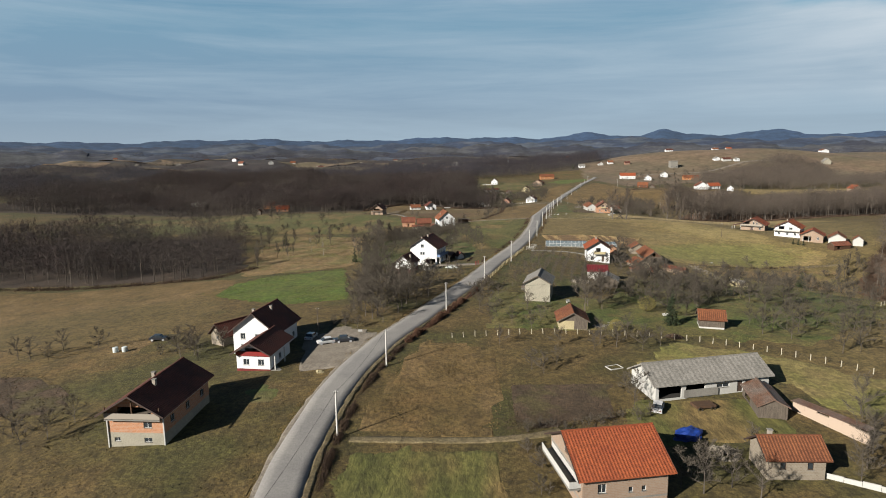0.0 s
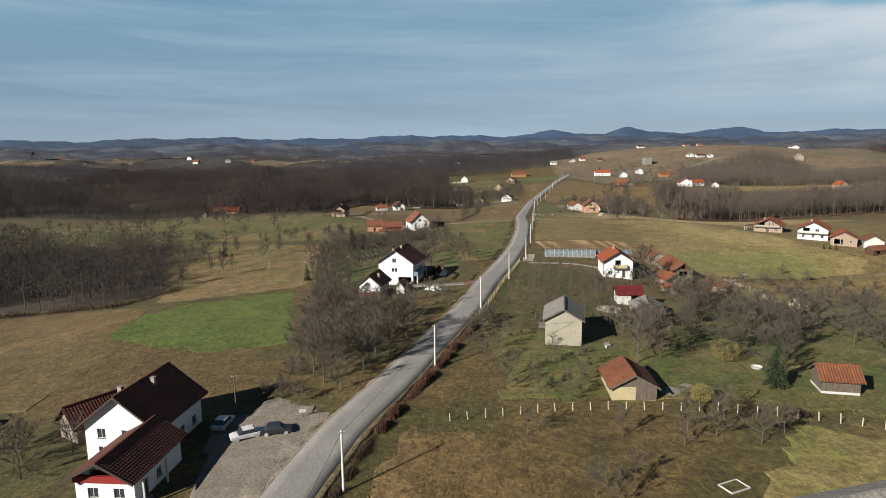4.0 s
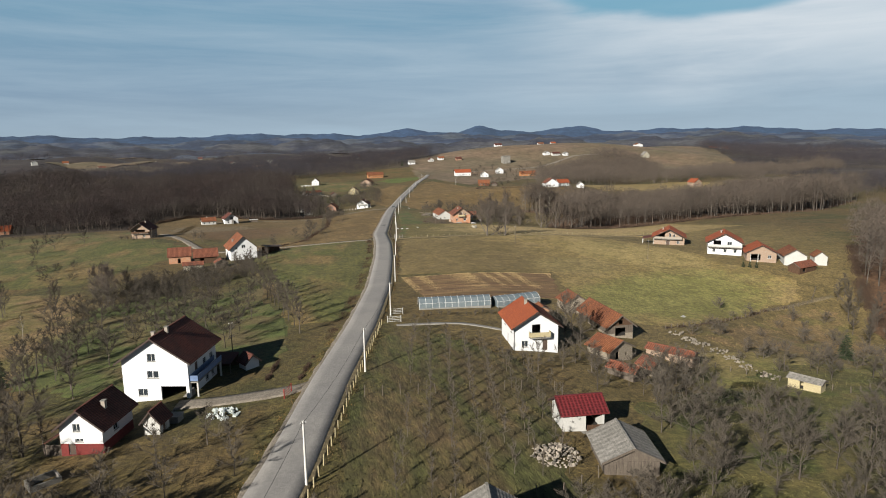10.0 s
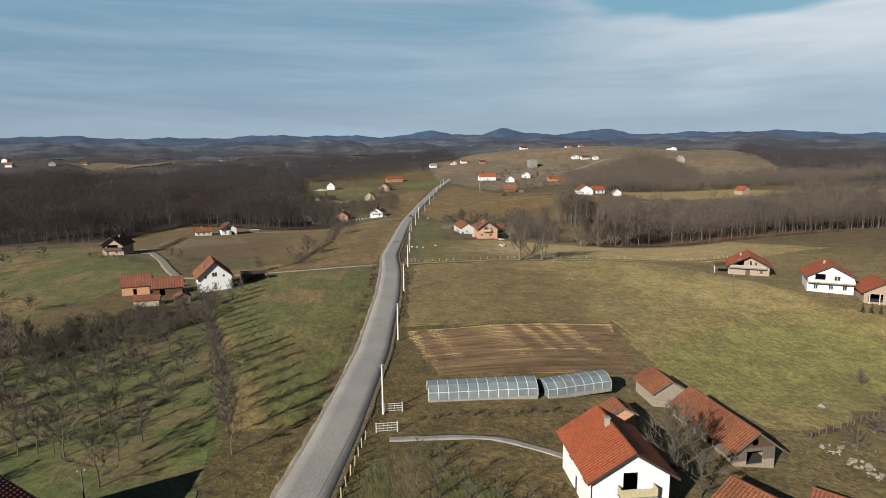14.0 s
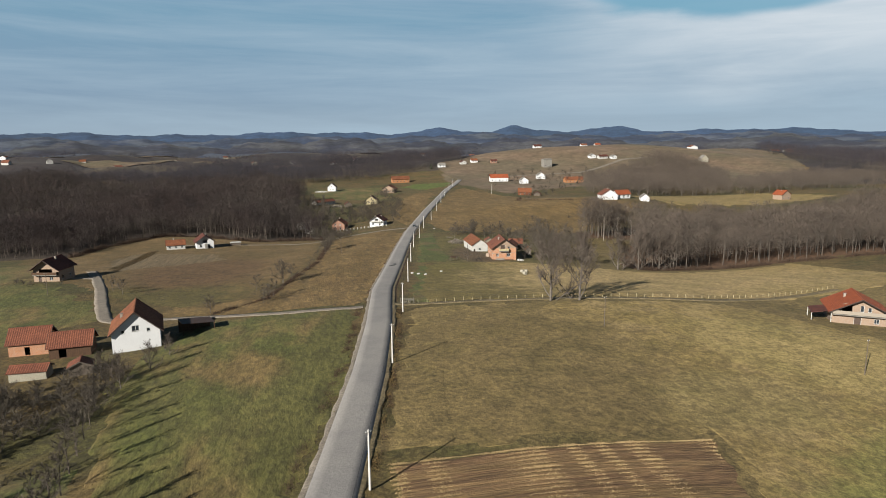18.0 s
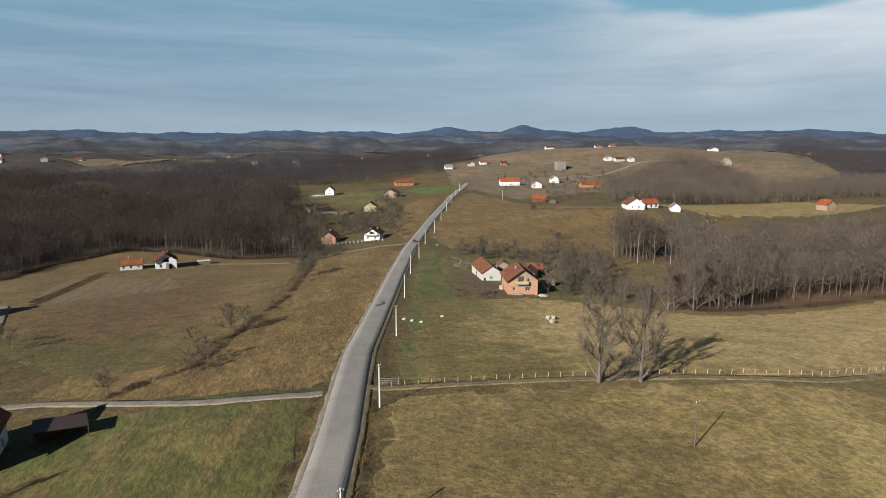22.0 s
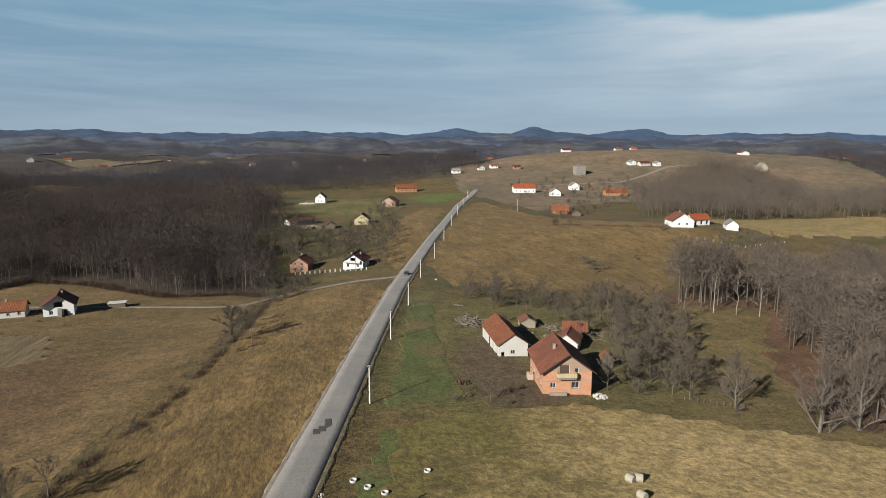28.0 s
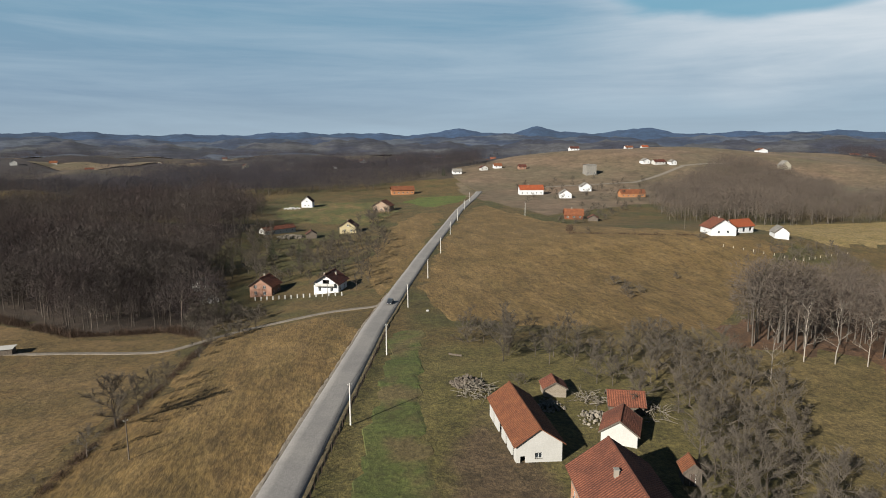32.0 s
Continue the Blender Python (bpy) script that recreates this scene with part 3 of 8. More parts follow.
M["hay"] = material("weathered_hay", (0.3300, 0.2400, 0.1200), (0.2300, 0.1650, 0.0820), 1.0, 1.0, 5.0, 0.3)

# ---- helpers for meshes ----
def mesh_object(name, verts, faces, mats, index=None, uv=None, parent=None, flat=True):
    """A mesh from arrays; faces is a list of index lists or an (n, k) array."""
    me = bpy.data.meshes.new(name)
    verts = np.asarray(verts, np.float32).reshape(-1, 3)
    if isinstance(faces, np.ndarray):
        n, k = faces.shape
        me.vertices.add(len(verts))
        me.vertices.foreach_set("co", verts.ravel())
        me.loops.add(n * k)
        me.loops.foreach_set("vertex_index", faces.astype(np.int32).ravel())
        me.polygons.add(n)
        me.polygons.foreach_set("loop_start", np.arange(0, n * k, k, dtype=np.int32))
        me.polygons.foreach_set("loop_total", np.full(n, k, np.int32))
        me.update(calc_edges=True)
    else:
        me.from_pydata(verts.tolist(), [], faces)
        me.update()
    for m in mats:
        me.materials.append(M[m])
    if index is not None:
        me.polygons.foreach_set("material_index", np.asarray(index, np.int32))
    if not flat:
        me.polygons.foreach_set("use_smooth", np.ones(len(me.polygons), bool))
    ob = new(name, me)
    if parent:
        ob.parent = parent
    return ob


def part(name, bm, mat, parent, label=""):
    """One bmesh as one mesh object under a thing or a part."""
    me = bpy.data.meshes.new(name)
    bmesh.ops.remove_doubles(bm, verts=bm.verts[:], dist=0.0005)
    bm.to_mesh(me)
    bm.free()
    me.materials.append(M[mat])
    ob = new(name, me)
    ob.parent = parent
    if label:
        ob["label"] = label
    return ob


def box(bm, x0, x1, y0, y1, z0, z1):
    """A block; its faces carry UVs in metres."""
    v = [bm.verts.new(p) for p in ((x0, y0, z0), (x1, y0, z0), (x1, y1, z0), (x0, y1, z0), (x0, y0, z1), (x1, y0, z1), (x1, y1, z1), (x0, y1, z1))]
    for f in ((3, 2, 1, 0), (4, 5, 6, 7), (0, 1, 5, 4), (1, 2, 6, 5), (2, 3, 7, 6), (3, 0, 4, 7)):
        bm.faces.new([v[i] for i in f])
    return v


def boxed(name, dims, mat, parent, label="", bevel=0.0):
    bm = bmesh.new()
    box(bm, *dims)
    if bevel:
        bmesh.ops.bevel(bm, geom=bm.edges[:], offset=bevel, segments=1, affect="EDGES")
    return part(name, bm, mat, parent, label)


def thing(name, x, y, yaw=0, z=None, label="", category="", group="", kind=""):
    ob = new(name)
    ob.empty_display_size = 0.5
    ob.matrix_world = pose(x, y, float(terrain(x, y)) if z is None else z, 0, 0, yaw)
    return tagged(ob, label, category, group, kind)


# ---- the ground sheet ----
def axis(parts):
    out = []
    for a, b, step in parts:
        out += list(np.arange(a, b, step))
    return np.array(out + [parts[-1][1]], float)


gx = axis([(-4800, -1600, 100), (-1600, -420, 30), (-420, -90, 6), (-90, 190, 2.5), (190, 480, 6), (480, 920, 12), (920, 1800, 30), (1800, 4800, 100)])
gy = axis([(-600, -60, 60), (-60, 40, 8), (40, 640, 2.5), (640, 1100, 6), (1100, 1400, 12), (1400, 2200, 30), (2200, 4800, 100)])
GX, GY = np.meshgrid(gx, gy)
GZ = terrain(GX, GY)
nx, ny = len(gx), len(gy)
ii = (np.arange(ny - 1)[:, None] * nx + np.arange(nx - 1)[None, :]).ravel()
quads = np.stack([ii, ii + 1, ii + nx + 1, ii + nx], 1)
cx = (GX[:-1, :-1] + GX[1:, 1:]).ravel() / 2
cy = (GY[:-1, :-1] + GY[1:, 1:]).ravel() / 2
reach = np.hypot(cx - 60, cy - 350)
# the outermost ground takes the hill material that has haze in its colour
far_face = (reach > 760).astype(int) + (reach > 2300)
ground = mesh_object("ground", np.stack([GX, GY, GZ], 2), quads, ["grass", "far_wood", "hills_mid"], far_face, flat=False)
tagged(ground, "rolling winter grassland with brown and olive patches", "ground", kind="structure")


def inside(poly, x, y):
    """Whether points lie in a polygon."""
    x, y = np.asarray(x, float), np.asarray(y, float)
    hit = np.zeros(x.shape, bool)
    for (x0, y0), (x1, y1) in zip(poly, poly[1:] + poly[:1]):
        if y0 != y1:
            hit ^= ((y0 > y) != (y1 > y)) & (x < (x1 - x0) * (y - y0) / (y1 - y0) + x0)
    return hit


def field(name, poly, mat, label, lift=0.05, step=2.5, ragged=0.5, category="field", kind="structure"):
    """A patch of ground laid on the sheet: its outline wavers a little, its skin follows the terrain."""
    rng = random.Random(name + label)
    edge = []
    for (x0, y0), (x1, y1) in zip(poly, poly[1:] + poly[:1]):
        k = max(1, int(math.hypot(x1 - x0, y1 - y0) / 3))
        for i in range(k):
            u = i / k
            j = ragged if i else 0
            edge.append((x0 + (x1 - x0) * u + rng.uniform(-j, j), y0 + (y1 - y0) * u + rng.uniform(-j, j)))
    bm = bmesh.new()
    bm.faces.new([bm.verts.new((x, y, 0)) for x, y in edge])
    xs, ys = [p[0] for p in edge], [p[1] for p in edge]
    for k in range(math.ceil(min(xs) / step), math.floor(max(xs) / step) + 1):
        bmesh.ops.bisect_plane(bm, geom=bm.verts[:] + bm.edges[:] + bm.faces[:], plane_co=(k * step, 0, 0), plane_no=(1, 0, 0))
    for k in range(math.ceil(min(ys) / step), math.floor(max(ys) / step) + 1):
        bmesh.ops.bisect_plane(bm, geom=bm.verts[:] + bm.edges[:] + bm.faces[:], plane_co=(0, k * step, 0), plane_no=(0, 1, 0))
    co = np.array([v.co[:2] for v in bm.verts])
    for v, z in zip(bm.verts, terrain(co[:, 0], co[:, 1]) + lift):
        v.co.z = z
    for v in bm.verts:
        if v.is_boundary and step < 20:
            v.co.z -= lift + 0.10  # the edge sinks into the soil
    bmesh.ops.recalc_face_normals(bm, faces=bm.faces[:])
    if bm.faces and sum(f.normal.z for f in bm.faces) < 0:
        bmesh.ops.reverse_faces(bm, faces=bm.faces[:])
    me = bpy.data.meshes.new(name)
    bm.to_mesh(me)
    bm.free()
    me.materials.append(M[mat])
    return tagged(new(name, me), label, category, kind=kind)


def ribbon(name, pts, width, mat, label, lift=0.1, category="path", crown=0.0, step=3.0, ragged=0.0):
    """A strip of even width along a line on the ground; it has a bevelled edge down to the soil."""
    rng = random.Random(name + label)
    p = np.array(pts, float)
    s = np.r_[0, np.cumsum(np.hypot(*np.diff(p, axis=0).T))]
    u = np.linspace(0, s[-1], int(s[-1] / step) + 2)
    c = np.stack([sum(np.interp(u + o, s, p[:, k]) for o in (-3, 0, 3)) / 3 for k in (0, 1)], 1)
    c[0], c[-1] = p[0], p[-1]
    t = np.gradient(c, axis=0)
    t /= np.hypot(*t.T)[:, None]
    nrm = np.stack([t[:, 1], -t[:, 0]], 1)
    cols = [(-0.5, -0.45, 0), (-0.5, 0, 0.0), (-0.25, 0, crown * 0.75), (0, 0, crown), (0.25, 0, crown * 0.75), (0.5, 0, 0.0), (0.5, -0.45, 0)]
    verts = []
    mid = terrain(c[:, 0], c[:, 1])
    for k, (f, drop, up) in enumerate(cols):
        wob = np.array([rng.uniform(-ragged, ragged) for _ in u]) if ragged else 0
        off = (width * f + (0.1 * np.sign(f) if drop else 0) + wob * np.sign(f))
        q = c + nrm * np.reshape(off, (-1, 1))
        z = np.maximum(terrain(q[:, 0], q[:, 1]), mid if crown else -99) + lift + up + drop
        verts.append(np.stack([q[:, 0], q[:, 1], z], 1))
    verts = np.stack(verts, 1)
    n, k = len(u), len(cols)
    i = (np.arange(n - 1)[:, None] * k + np.arange(k - 1)[None, :]).ravel()
    return tagged(mesh_object(name, verts, np.stack([i, i + 1, i + k + 1, i + k], 1), [mat]), label, category, kind="structure")

# ---- road, paths and fields ----
road = ribbon("road", ROAD_XY, 5.9, "asphalt", "worn pale grey asphalt country road without markings", 0.12, "road", crown=0.05, step=2.5)
for side in (-1, 1):
    ribbon("verge", [(float(road_x(y)) + side * 3.35, float(y)) for y in range(-56, 600, 6)], 0.9, "gravel" if side < 0 else "track", "worn gravel shoulder of the road", 0.10, "verge", ragged=0.22, step=2.0)
FIELDS = [
    ("field", [(-15, 87), (8, 84), (11, 104), (12.5, 121), (-3, 128), (-8, 118)], "straw", "tall dry straw-coloured grass plot beside the road"),
    ("field", [(9.5, 86), (27.5, 90), (31, 103), (11.5, 104)], "soil", "dug garden plot of dark brown soil"),
    ("field", [(-15.5, 60), (8, 62), (8.5, 81), (-15, 82)], "green", "short green grass plot below the track"),
    ("field", [(-260, 200), (-166, 224), (-84, 219), (-74, 214), (-60, 165), (-66, 120), (-130, 100), (-260, 110)], "straw", "broad brownish meadow before the wood"),
    ("field", [(-80, 190), (-64, 215), (-36, 225), (-26, 167), (-42, 165), (-60, 176)], "lush", "bright green strip of winter wheat"),
    ("field", [(-92, 332), (-42, 322), (-28, 250), (-36, 226), (-72, 217), (-84, 240)], "tan", "brown sloping meadow between woods"),
    ("field", [(-26, 100), (-62, 96), (-110, 75), (-110, 30), (-24, 20), (-25, 70)], "grass", "grassy verge and lawn round the unfinished house"),
    ("orchard_ground", [(10, 134), (40, 131), (75, 120), (118, 150), (135, 200), (110, 215), (60, 195), (44, 160), (12, 172)], "orchard", "shaded grass under bare fruit trees"),
    ("orchard_ground", [(13, 174), (40, 172), (52, 200), (52, 218), (37, 240), (30, 236), (20, 206)], "vineyard", "vineyard ground of dull grass and dark soil"),
    ("field", [(45.5, 262), (83, 257.5), (93.5, 288), (46.5, 289)], "plough", "ploughed brown strip with straw stubble rows"),
    ("field", [(45, 291), (94.5, 290.5), (86, 259), (91, 240), (97, 237.5), (119, 246), (144, 258), (164, 264), (178, 278), (166, 300), (164, 325), (158, 345), (148, 358), (105, 363), (63, 366), (53, 322)], "pasture", "wide pale grazed meadow beside the road"),
    ("field", [(3, 346), (13, 376), (50, 369.5), (45, 322), (34, 278), (25, 250), (14, 248), (12, 290), (2, 330)], "green", "mown green field sloping from the road"),
    ("field", [(-2, 390), (14, 381), (51, 373), (58, 394), (68, 440), (78.5, 488), (92, 540), (96, 556), (86, 577), (55, 572), (52, 520), (44, 485), (36, 440), (26, 398), (10, 440)], "mown", "dry tawny hay meadow with mowing lines"),
    ("field", [(8, 395), (24, 402), (34, 440), (42, 486), (49, 560), (45, 575), (14, 584), (-20, 609), (-42, 616), (-64, 573), (-69, 538), (-60, 470), (-20, 420)], "straw", "brown meadow with a stubble strip"),
    ("field", [(67, 373), (105, 368), (150, 362), (240, 372), (242, 436), (166, 425), (138, 438), (118, 448), (95, 446), (82, 441), (72, 400)], "pasture", "grazed pasture with worn pale patches"),
    ("field", [(80, 447), (96, 450), (100, 468), (101, 492), (108, 540), (112, 556), (102, 552), (90, 490)], "lawn", "green grass strip by the fence"),
    ("field", [(118, 612), (112, 580), (122, 556), (150, 545), (190, 540), (250, 600), (300, 640), (255, 700), (235, 760), (215, 880), (200, 860), (165, 764), (136, 670)], "mown", "tawny hillside meadow"),
    ("field", [(102, 588), (116, 626), (134, 690), (152, 752), (176, 830), (160, 850), (130, 790), (108, 700), (96, 640)], "mown", "tawny meadow between houses and road"),
    ("field", [(170, 870), (205, 905), (225, 960), (180, 985), (158, 950)], "lush", "fresh green field by the road crest"),
    ("field", [(60, 830), (120, 800), (150, 880), (150, 960), (60, 960), (48, 900)], "green", "green slope behind the hamlet"),
    ("field", [(320, 640), (420, 640), (520, 680), (460, 730), (330, 715), (300, 690)], "pasture", "pale field behind the white farm"),
    ("field", [(-250, 335), (-100, 340), (-45, 330), (-10, 400), (-60, 470), (-60, 520), (-160, 520), (-260, 460)], "green", "dull green slope behind the wood"),
    ("field", [(240, 800), (330, 850), (560, 880), (760, 965), (900, 1180), (880, 1300), (660, 1390), (420, 1290), (250, 1170), (215, 960)], "far_field", "pale meadows and plots round the far village"),
    ("field", [(350, 1060), (420, 1030), (470, 1012), (545, 1092), (640, 1165), (735, 1255), (600, 1320), (430, 1270), (360, 1150)], "far_field", "pale hilltop meadow round far houses"),
    ("field", [(668, 1098), (648, 1022), (700, 1003), (790, 998), (862, 1180), (850, 1250), (748, 1248)], "straw", "pale far hill meadow"),
    ("field", [(690, 1050), (700, 1008), (785, 1002), (815, 1080)], "mown", "tawny far hill field"),
    ("forest_floor", [(-420, 218), (-166, 228), (-85, 223), (-76, 242), (-92, 290), (-110, 332), (-420, 330)], "mould", "dark leaf-strewn woodland floor"),
    ("forest_floor", [(-420, 525), (-120, 540), (-70, 541), (-65, 574), (-42, 617), (-20, 610), (14, 585), (40, 587), (50, 575), (58, 600), (36, 645), (38, 740), (46, 830), (-420, 830)], "mould", "dark leaf-strewn woodland floor"),
    ("forest_floor", [(160, 433), (240, 440), (330, 415), (430, 470), (430, 570), (330, 600), (262, 588), (228, 560), (186, 548), (184, 520), (214, 519), (192, 492), (172, 459)], "leaves", "russet leaf-strewn woodland floor"),
    ("forest_floor", [(116, 134), (134, 164), (152, 200), (158, 232), (182, 262), (203, 280), (229, 304), (265, 335), (430, 340), (430, 60), (140, 60)], "leaves", "russet leaf-strewn woodland floor"),
    ("field", [(97, 234), (119, 242), (144, 254), (165, 260), (170, 255), (158, 235), (150, 214), (118, 222), (104, 224)], "tan", "tan rough slope below the meadow fence"),
    ("field", [(88, 219), (98, 221), (113, 219), (135, 214), (140, 205), (128, 196), (104, 192), (84, 194), (78, 203)], "bright", "bright green clearing round the field cabin"),
    ("field", [(63.5, 373.5), (82, 371.5), (90, 384), (92, 415), (88, 438), (79, 440), (71, 405)], "lawn", "dark green grass beside the roadside fence"),
    ("field", [(-33.7, 474.5), (-49, 519), (-38, 554), (-4, 552), (5, 503)], "garden", "harvested garden plot with fine parallel rows"),
    # the dark ground colour here stands in for shade of trees and house
    ("field", [(-20, 224), (11, 223), (14, 245), (8, 300), (-8, 305), (-34, 300), (-38, 240)], "lawn", "shaded grass of the roadside orchard"),
    ("field", [(34, 108), (48, 123.5), (57, 120), (69, 112), (85, 98), (92, 91), (76, 84), (62, 92), (58, 105), (36, 103)], "bright", "sunlit grass behind the long barn"),
    ("field", [(-99, 131), (-72, 111), (-65, 98), (-78, 99), (-112, 112)], "soil", "patch of turned grey-brown soil"),
    ("field", [(-33, 86), (-58, 72), (-60, 50), (-26, 40), (-27, 72), (-29, 104), (-36, 108)], "lawn", "green grass bank below the brick house"),
    ("yard", [(-28, 110), (-20, 112), (-17, 122), (-14, 132), (-24, 140), (-31, 130)], "gravel", "grey gravel parking yard beside the house"),
    ("yard", [(26, 80), (52, 82), (56, 96), (34, 97), (29, 92)], "green", "grassy farm yard"),
]
for k, (nm, poly, mat, label) in enumerate(FIELDS):
    rag = 0.4 if mat in ("plough", "soil", "gravel", "lush") else 1.3
    field(nm, poly, mat, label, ragged=rag, lift=0.05 + 0.012 * (k % 4) + (0.06 if nm == "yard" else 0), step=2.5 if max(p[1] for p in poly) < 640 and min(p[0] for p in poly) > -120 and max(p[0] for p in poly) < 260 else 8)
PATHS = [
    ([(52, 370.5), (32, 373), (14, 381), (2, 386), (-8, 386)], 2.6, "gravel", "pale gravel farm track"),
    ([(60, 371), (80, 369), (110, 366), (146, 361), (200, 372)], 2.3, "track", "worn grass track beside the pasture fence"),
    ([(-14, 84.5), (8, 83.5), (18, 86)], 1.6, "track", "faint earth track off the road"),
    ([(102, 582), (86, 581), (60, 573), (45, 560), (26, 566), (-25, 572)], 2.4, "gravel", "pale track to the hamlet"),
    ([(-6, 386), (-13.4, 389), (-20.5, 412), (-26, 432), (-34, 456), (-42, 478)], 3.6, "gravel", "gravel lane up to the house"),
    ([(-34, 456), (-38, 459), (-43, 459)], 3.0, "gravel", "gravel spur to the brick house"),
    ([(146, 258.4), (151, 259.4), (164.5, 262.8), (177, 264.6)], 1.6, "track", "pale sandy bank below the meadow"),
    ([(16.5, 212.4), (14, 211.8), (4.8, 210.8), (-4, 212.5)], 3.4, "gravel", "pale gravel drive to the white house"),
    ([(35, 241.5), (48, 239), (56, 231)], 1.2, "concrete", "concrete garden path to the red-roofed house"),
    ([(300, 1000), (420, 1010), (520, 1080), (600, 1100)], 5, "gravel", "far village lane"),
]
for pts, width, mat, label in PATHS:
    if width > 0.5:
        ribbon("path", pts, width, mat, label, 0.13, ragged=0.2)

# ---- houses ----
def prism(bm, quad, thick, along):
    """A slab: the four corners (x, z) of a wall cell, given depth along y or x."""
    a = [bm.verts.new(along(x, 0, z)) for x, z in quad]
    b = [bm.verts.new(along(x, thick, z)) for x, z in quad]
    n = len(quad)
    uv = bm.loops.layers.uv.verify()
    for vs in ([a[i] for i in range(n)], [b[i] for i in reversed(range(n))], *[[a[i], b[i], b[(i + 1) % n], a[(i + 1) % n]] for i in range(n)]):
        f = bm.faces.new(vs)
        for lp in f.loops:
            c = lp.vert.co
            lp[uv].uv = (c.x + c.y, c.z)


def wall(house, length, holes, top, depth, along, mat, floor=-1.2, bands=()):
    """One wall, split round its openings. top(u) is its upper edge; bands: (from, to, material) layers of another finish."""
    us = {0.0, length, length / 2}
    for u, v, w, h, *_ in holes:
        us |= {u - w / 2, u + w / 2}
    us = sorted(us)
    layers = [(floor, 99, mat)]
    for lo, hi, m in bands:
        cut = []
        for a, b, mm in layers:
            if hi <= a or lo >= b:
                cut.append((a, b, mm))
                continue
            cut += [(a, lo, mm)] * (a < lo) + [(max(a, lo), min(b, hi), m)] + [(hi, b, mm)] * (hi < b)
        layers = cut
    for lo, hi, m in layers:
        bm = bmesh.new()
        for u0, u1 in zip(us, us[1:]):
            if u1 - u0 < 1e-4:
                continue
            um = (u0 + u1) / 2
            gaps = sorted((v, v + h) for u, v, w, h, *_ in holes if u - w / 2 < um < u + w / 2)
            v = lo
            for g0, g1 in gaps + [(99, 99)]:
                t0, t1 = min(g0, hi, top(u0)), min(g0, hi, top(u1))
                if max(t0, t1) > v + 1e-3:
                    prism(bm, [(u0, v), (u1, v), (u1, max(t1, v)), (u0, max(t0, v))], depth, along)
                v = max(v, min(g1, hi))
                if v >= hi:
                    break
        bmesh.ops.recalc_face_normals(bm, faces=bm.faces[:])
        if bm.faces:
            part("wall", bm, m, house)
        else:
            bm.free()


def opening(house, kind, u, v, w, h, along, frame_mat):
    """A window or door set back in its opening: frame, panes, sill."""
    def blk(bm, u0, u1, d0, d1, v0, v1):
        pts = [along(a, b, c) for a, b, c in ((u0, d0, v0), (u1, d0, v0), (u1, d1, v0), (u0, d1, v0), (u0, d0, v1), (u1, d0, v1), (u1, d1, v1), (u0, d1, v1))]
        vs = [bm.verts.new(p) for p in pts]
        for f in ((3, 2, 1, 0), (4, 5, 6, 7), (0, 1, 5, 4), (1, 2, 6, 5), (2, 3, 7, 6), (3, 0, 4, 7)):
            bm.faces.new([vs[i] for i in f])
    if kind == "gap":
        return
    bm = bmesh.new()
    t = 0.07
    a, b = u - w / 2, u + w / 2
    blk(bm, a, a + t, 0.1, 0.17, v, v + h)
    blk(bm, b - t, b, 0.1, 0.17, v, v + h)
    blk(bm, a + t, b - t, 0.1, 0.17, v + h - t, v + h)
    if kind == "door" or kind == "gate":
        bmesh.ops.recalc_face_normals(bm, faces=bm.faces[:])
        d = part("door", bm, frame_mat, house)
        bm = bmesh.new()
        blk(bm, a + t, b - t, 0.12, 0.16, v, v + h - t)
        part("door_leaf", bm, "door" if kind == "door" else "bluegrey", d)
        return
    blk(bm, a + t, b - t, 0.1, 0.17, v, v + t)
    if w > 0.8:
        blk(bm, u - 0.03, u + 0.03, 0.1, 0.17, v + t, v + h - t)
    win = part("window", bm, frame_mat, house)
    bm = bmesh.new()
    blk(bm, a + t, b - t, 0.13, 0.14, v + t, v + h - t)
    part("pane", bm, "glass", win)
    bm = bmesh.new()
    blk(bm, a - 0.06, b + 0.06, -0.06, 0.1, v - 0.06, v)
    part("sill", bm, "concrete", win)


def roof_slope(bm, lo, hi, a0, a1, swap, thick=0.14, course=0.36):
    """One slope in overlapping courses from the eave point lo to the ridge point hi (across, height), between a0 and a1 along the ridge."""
    uv = bm.loops.layers.uv.verify()
    n = max(3, int(math.hypot(hi[0] - lo[0], hi[1] - lo[1]) / course))
    run = math.hypot(hi[0] - lo[0], hi[1] - lo[1])

    def at(along, f, up):
        c, z = lo[0] + (hi[0] - lo[0]) * f, lo[1] + (hi[1] - lo[1]) * f + up
        return bm.verts.new((along, c, z) if swap else (c, along, z))
    for i in range(n):
        f0, f1 = i / n, (i + 1) / n
        p = [at(a0, f0, 0.05), at(a1, f0, 0.05), at(a1, f1, 0.0), at(a0, f1, 0.0)]
        q = [at(a0, f0, 0.0 if i else -thick), at(a1, f0, 0.0 if i else -thick)]
        for vs, us in ((p, [(a0, f0 * run), (a1, f0 * run), (a1, f1 * run), (a0, f1 * run)]), ([q[0], q[1], p[1], p[0]], [(a0, 0)] * 4)):
            f = bm.faces.new(vs)
            for lp, c in zip(f.loops, us):
                lp[uv].uv = c
    under = [at(a0, 0, -thick), at(a1, 0, -thick), at(a1, 1, -thick), at(a0, 1, -thick)]
    bm.faces.new(under[::-1])
    for a, s in ((a0, 1), (a1, -1)):
        e = [at(a, 0, -thick), at(a, 1, -thick), at(a, 1, 0.0), at(a, 0, 0.05)]
        bm.faces.new(e[::s])


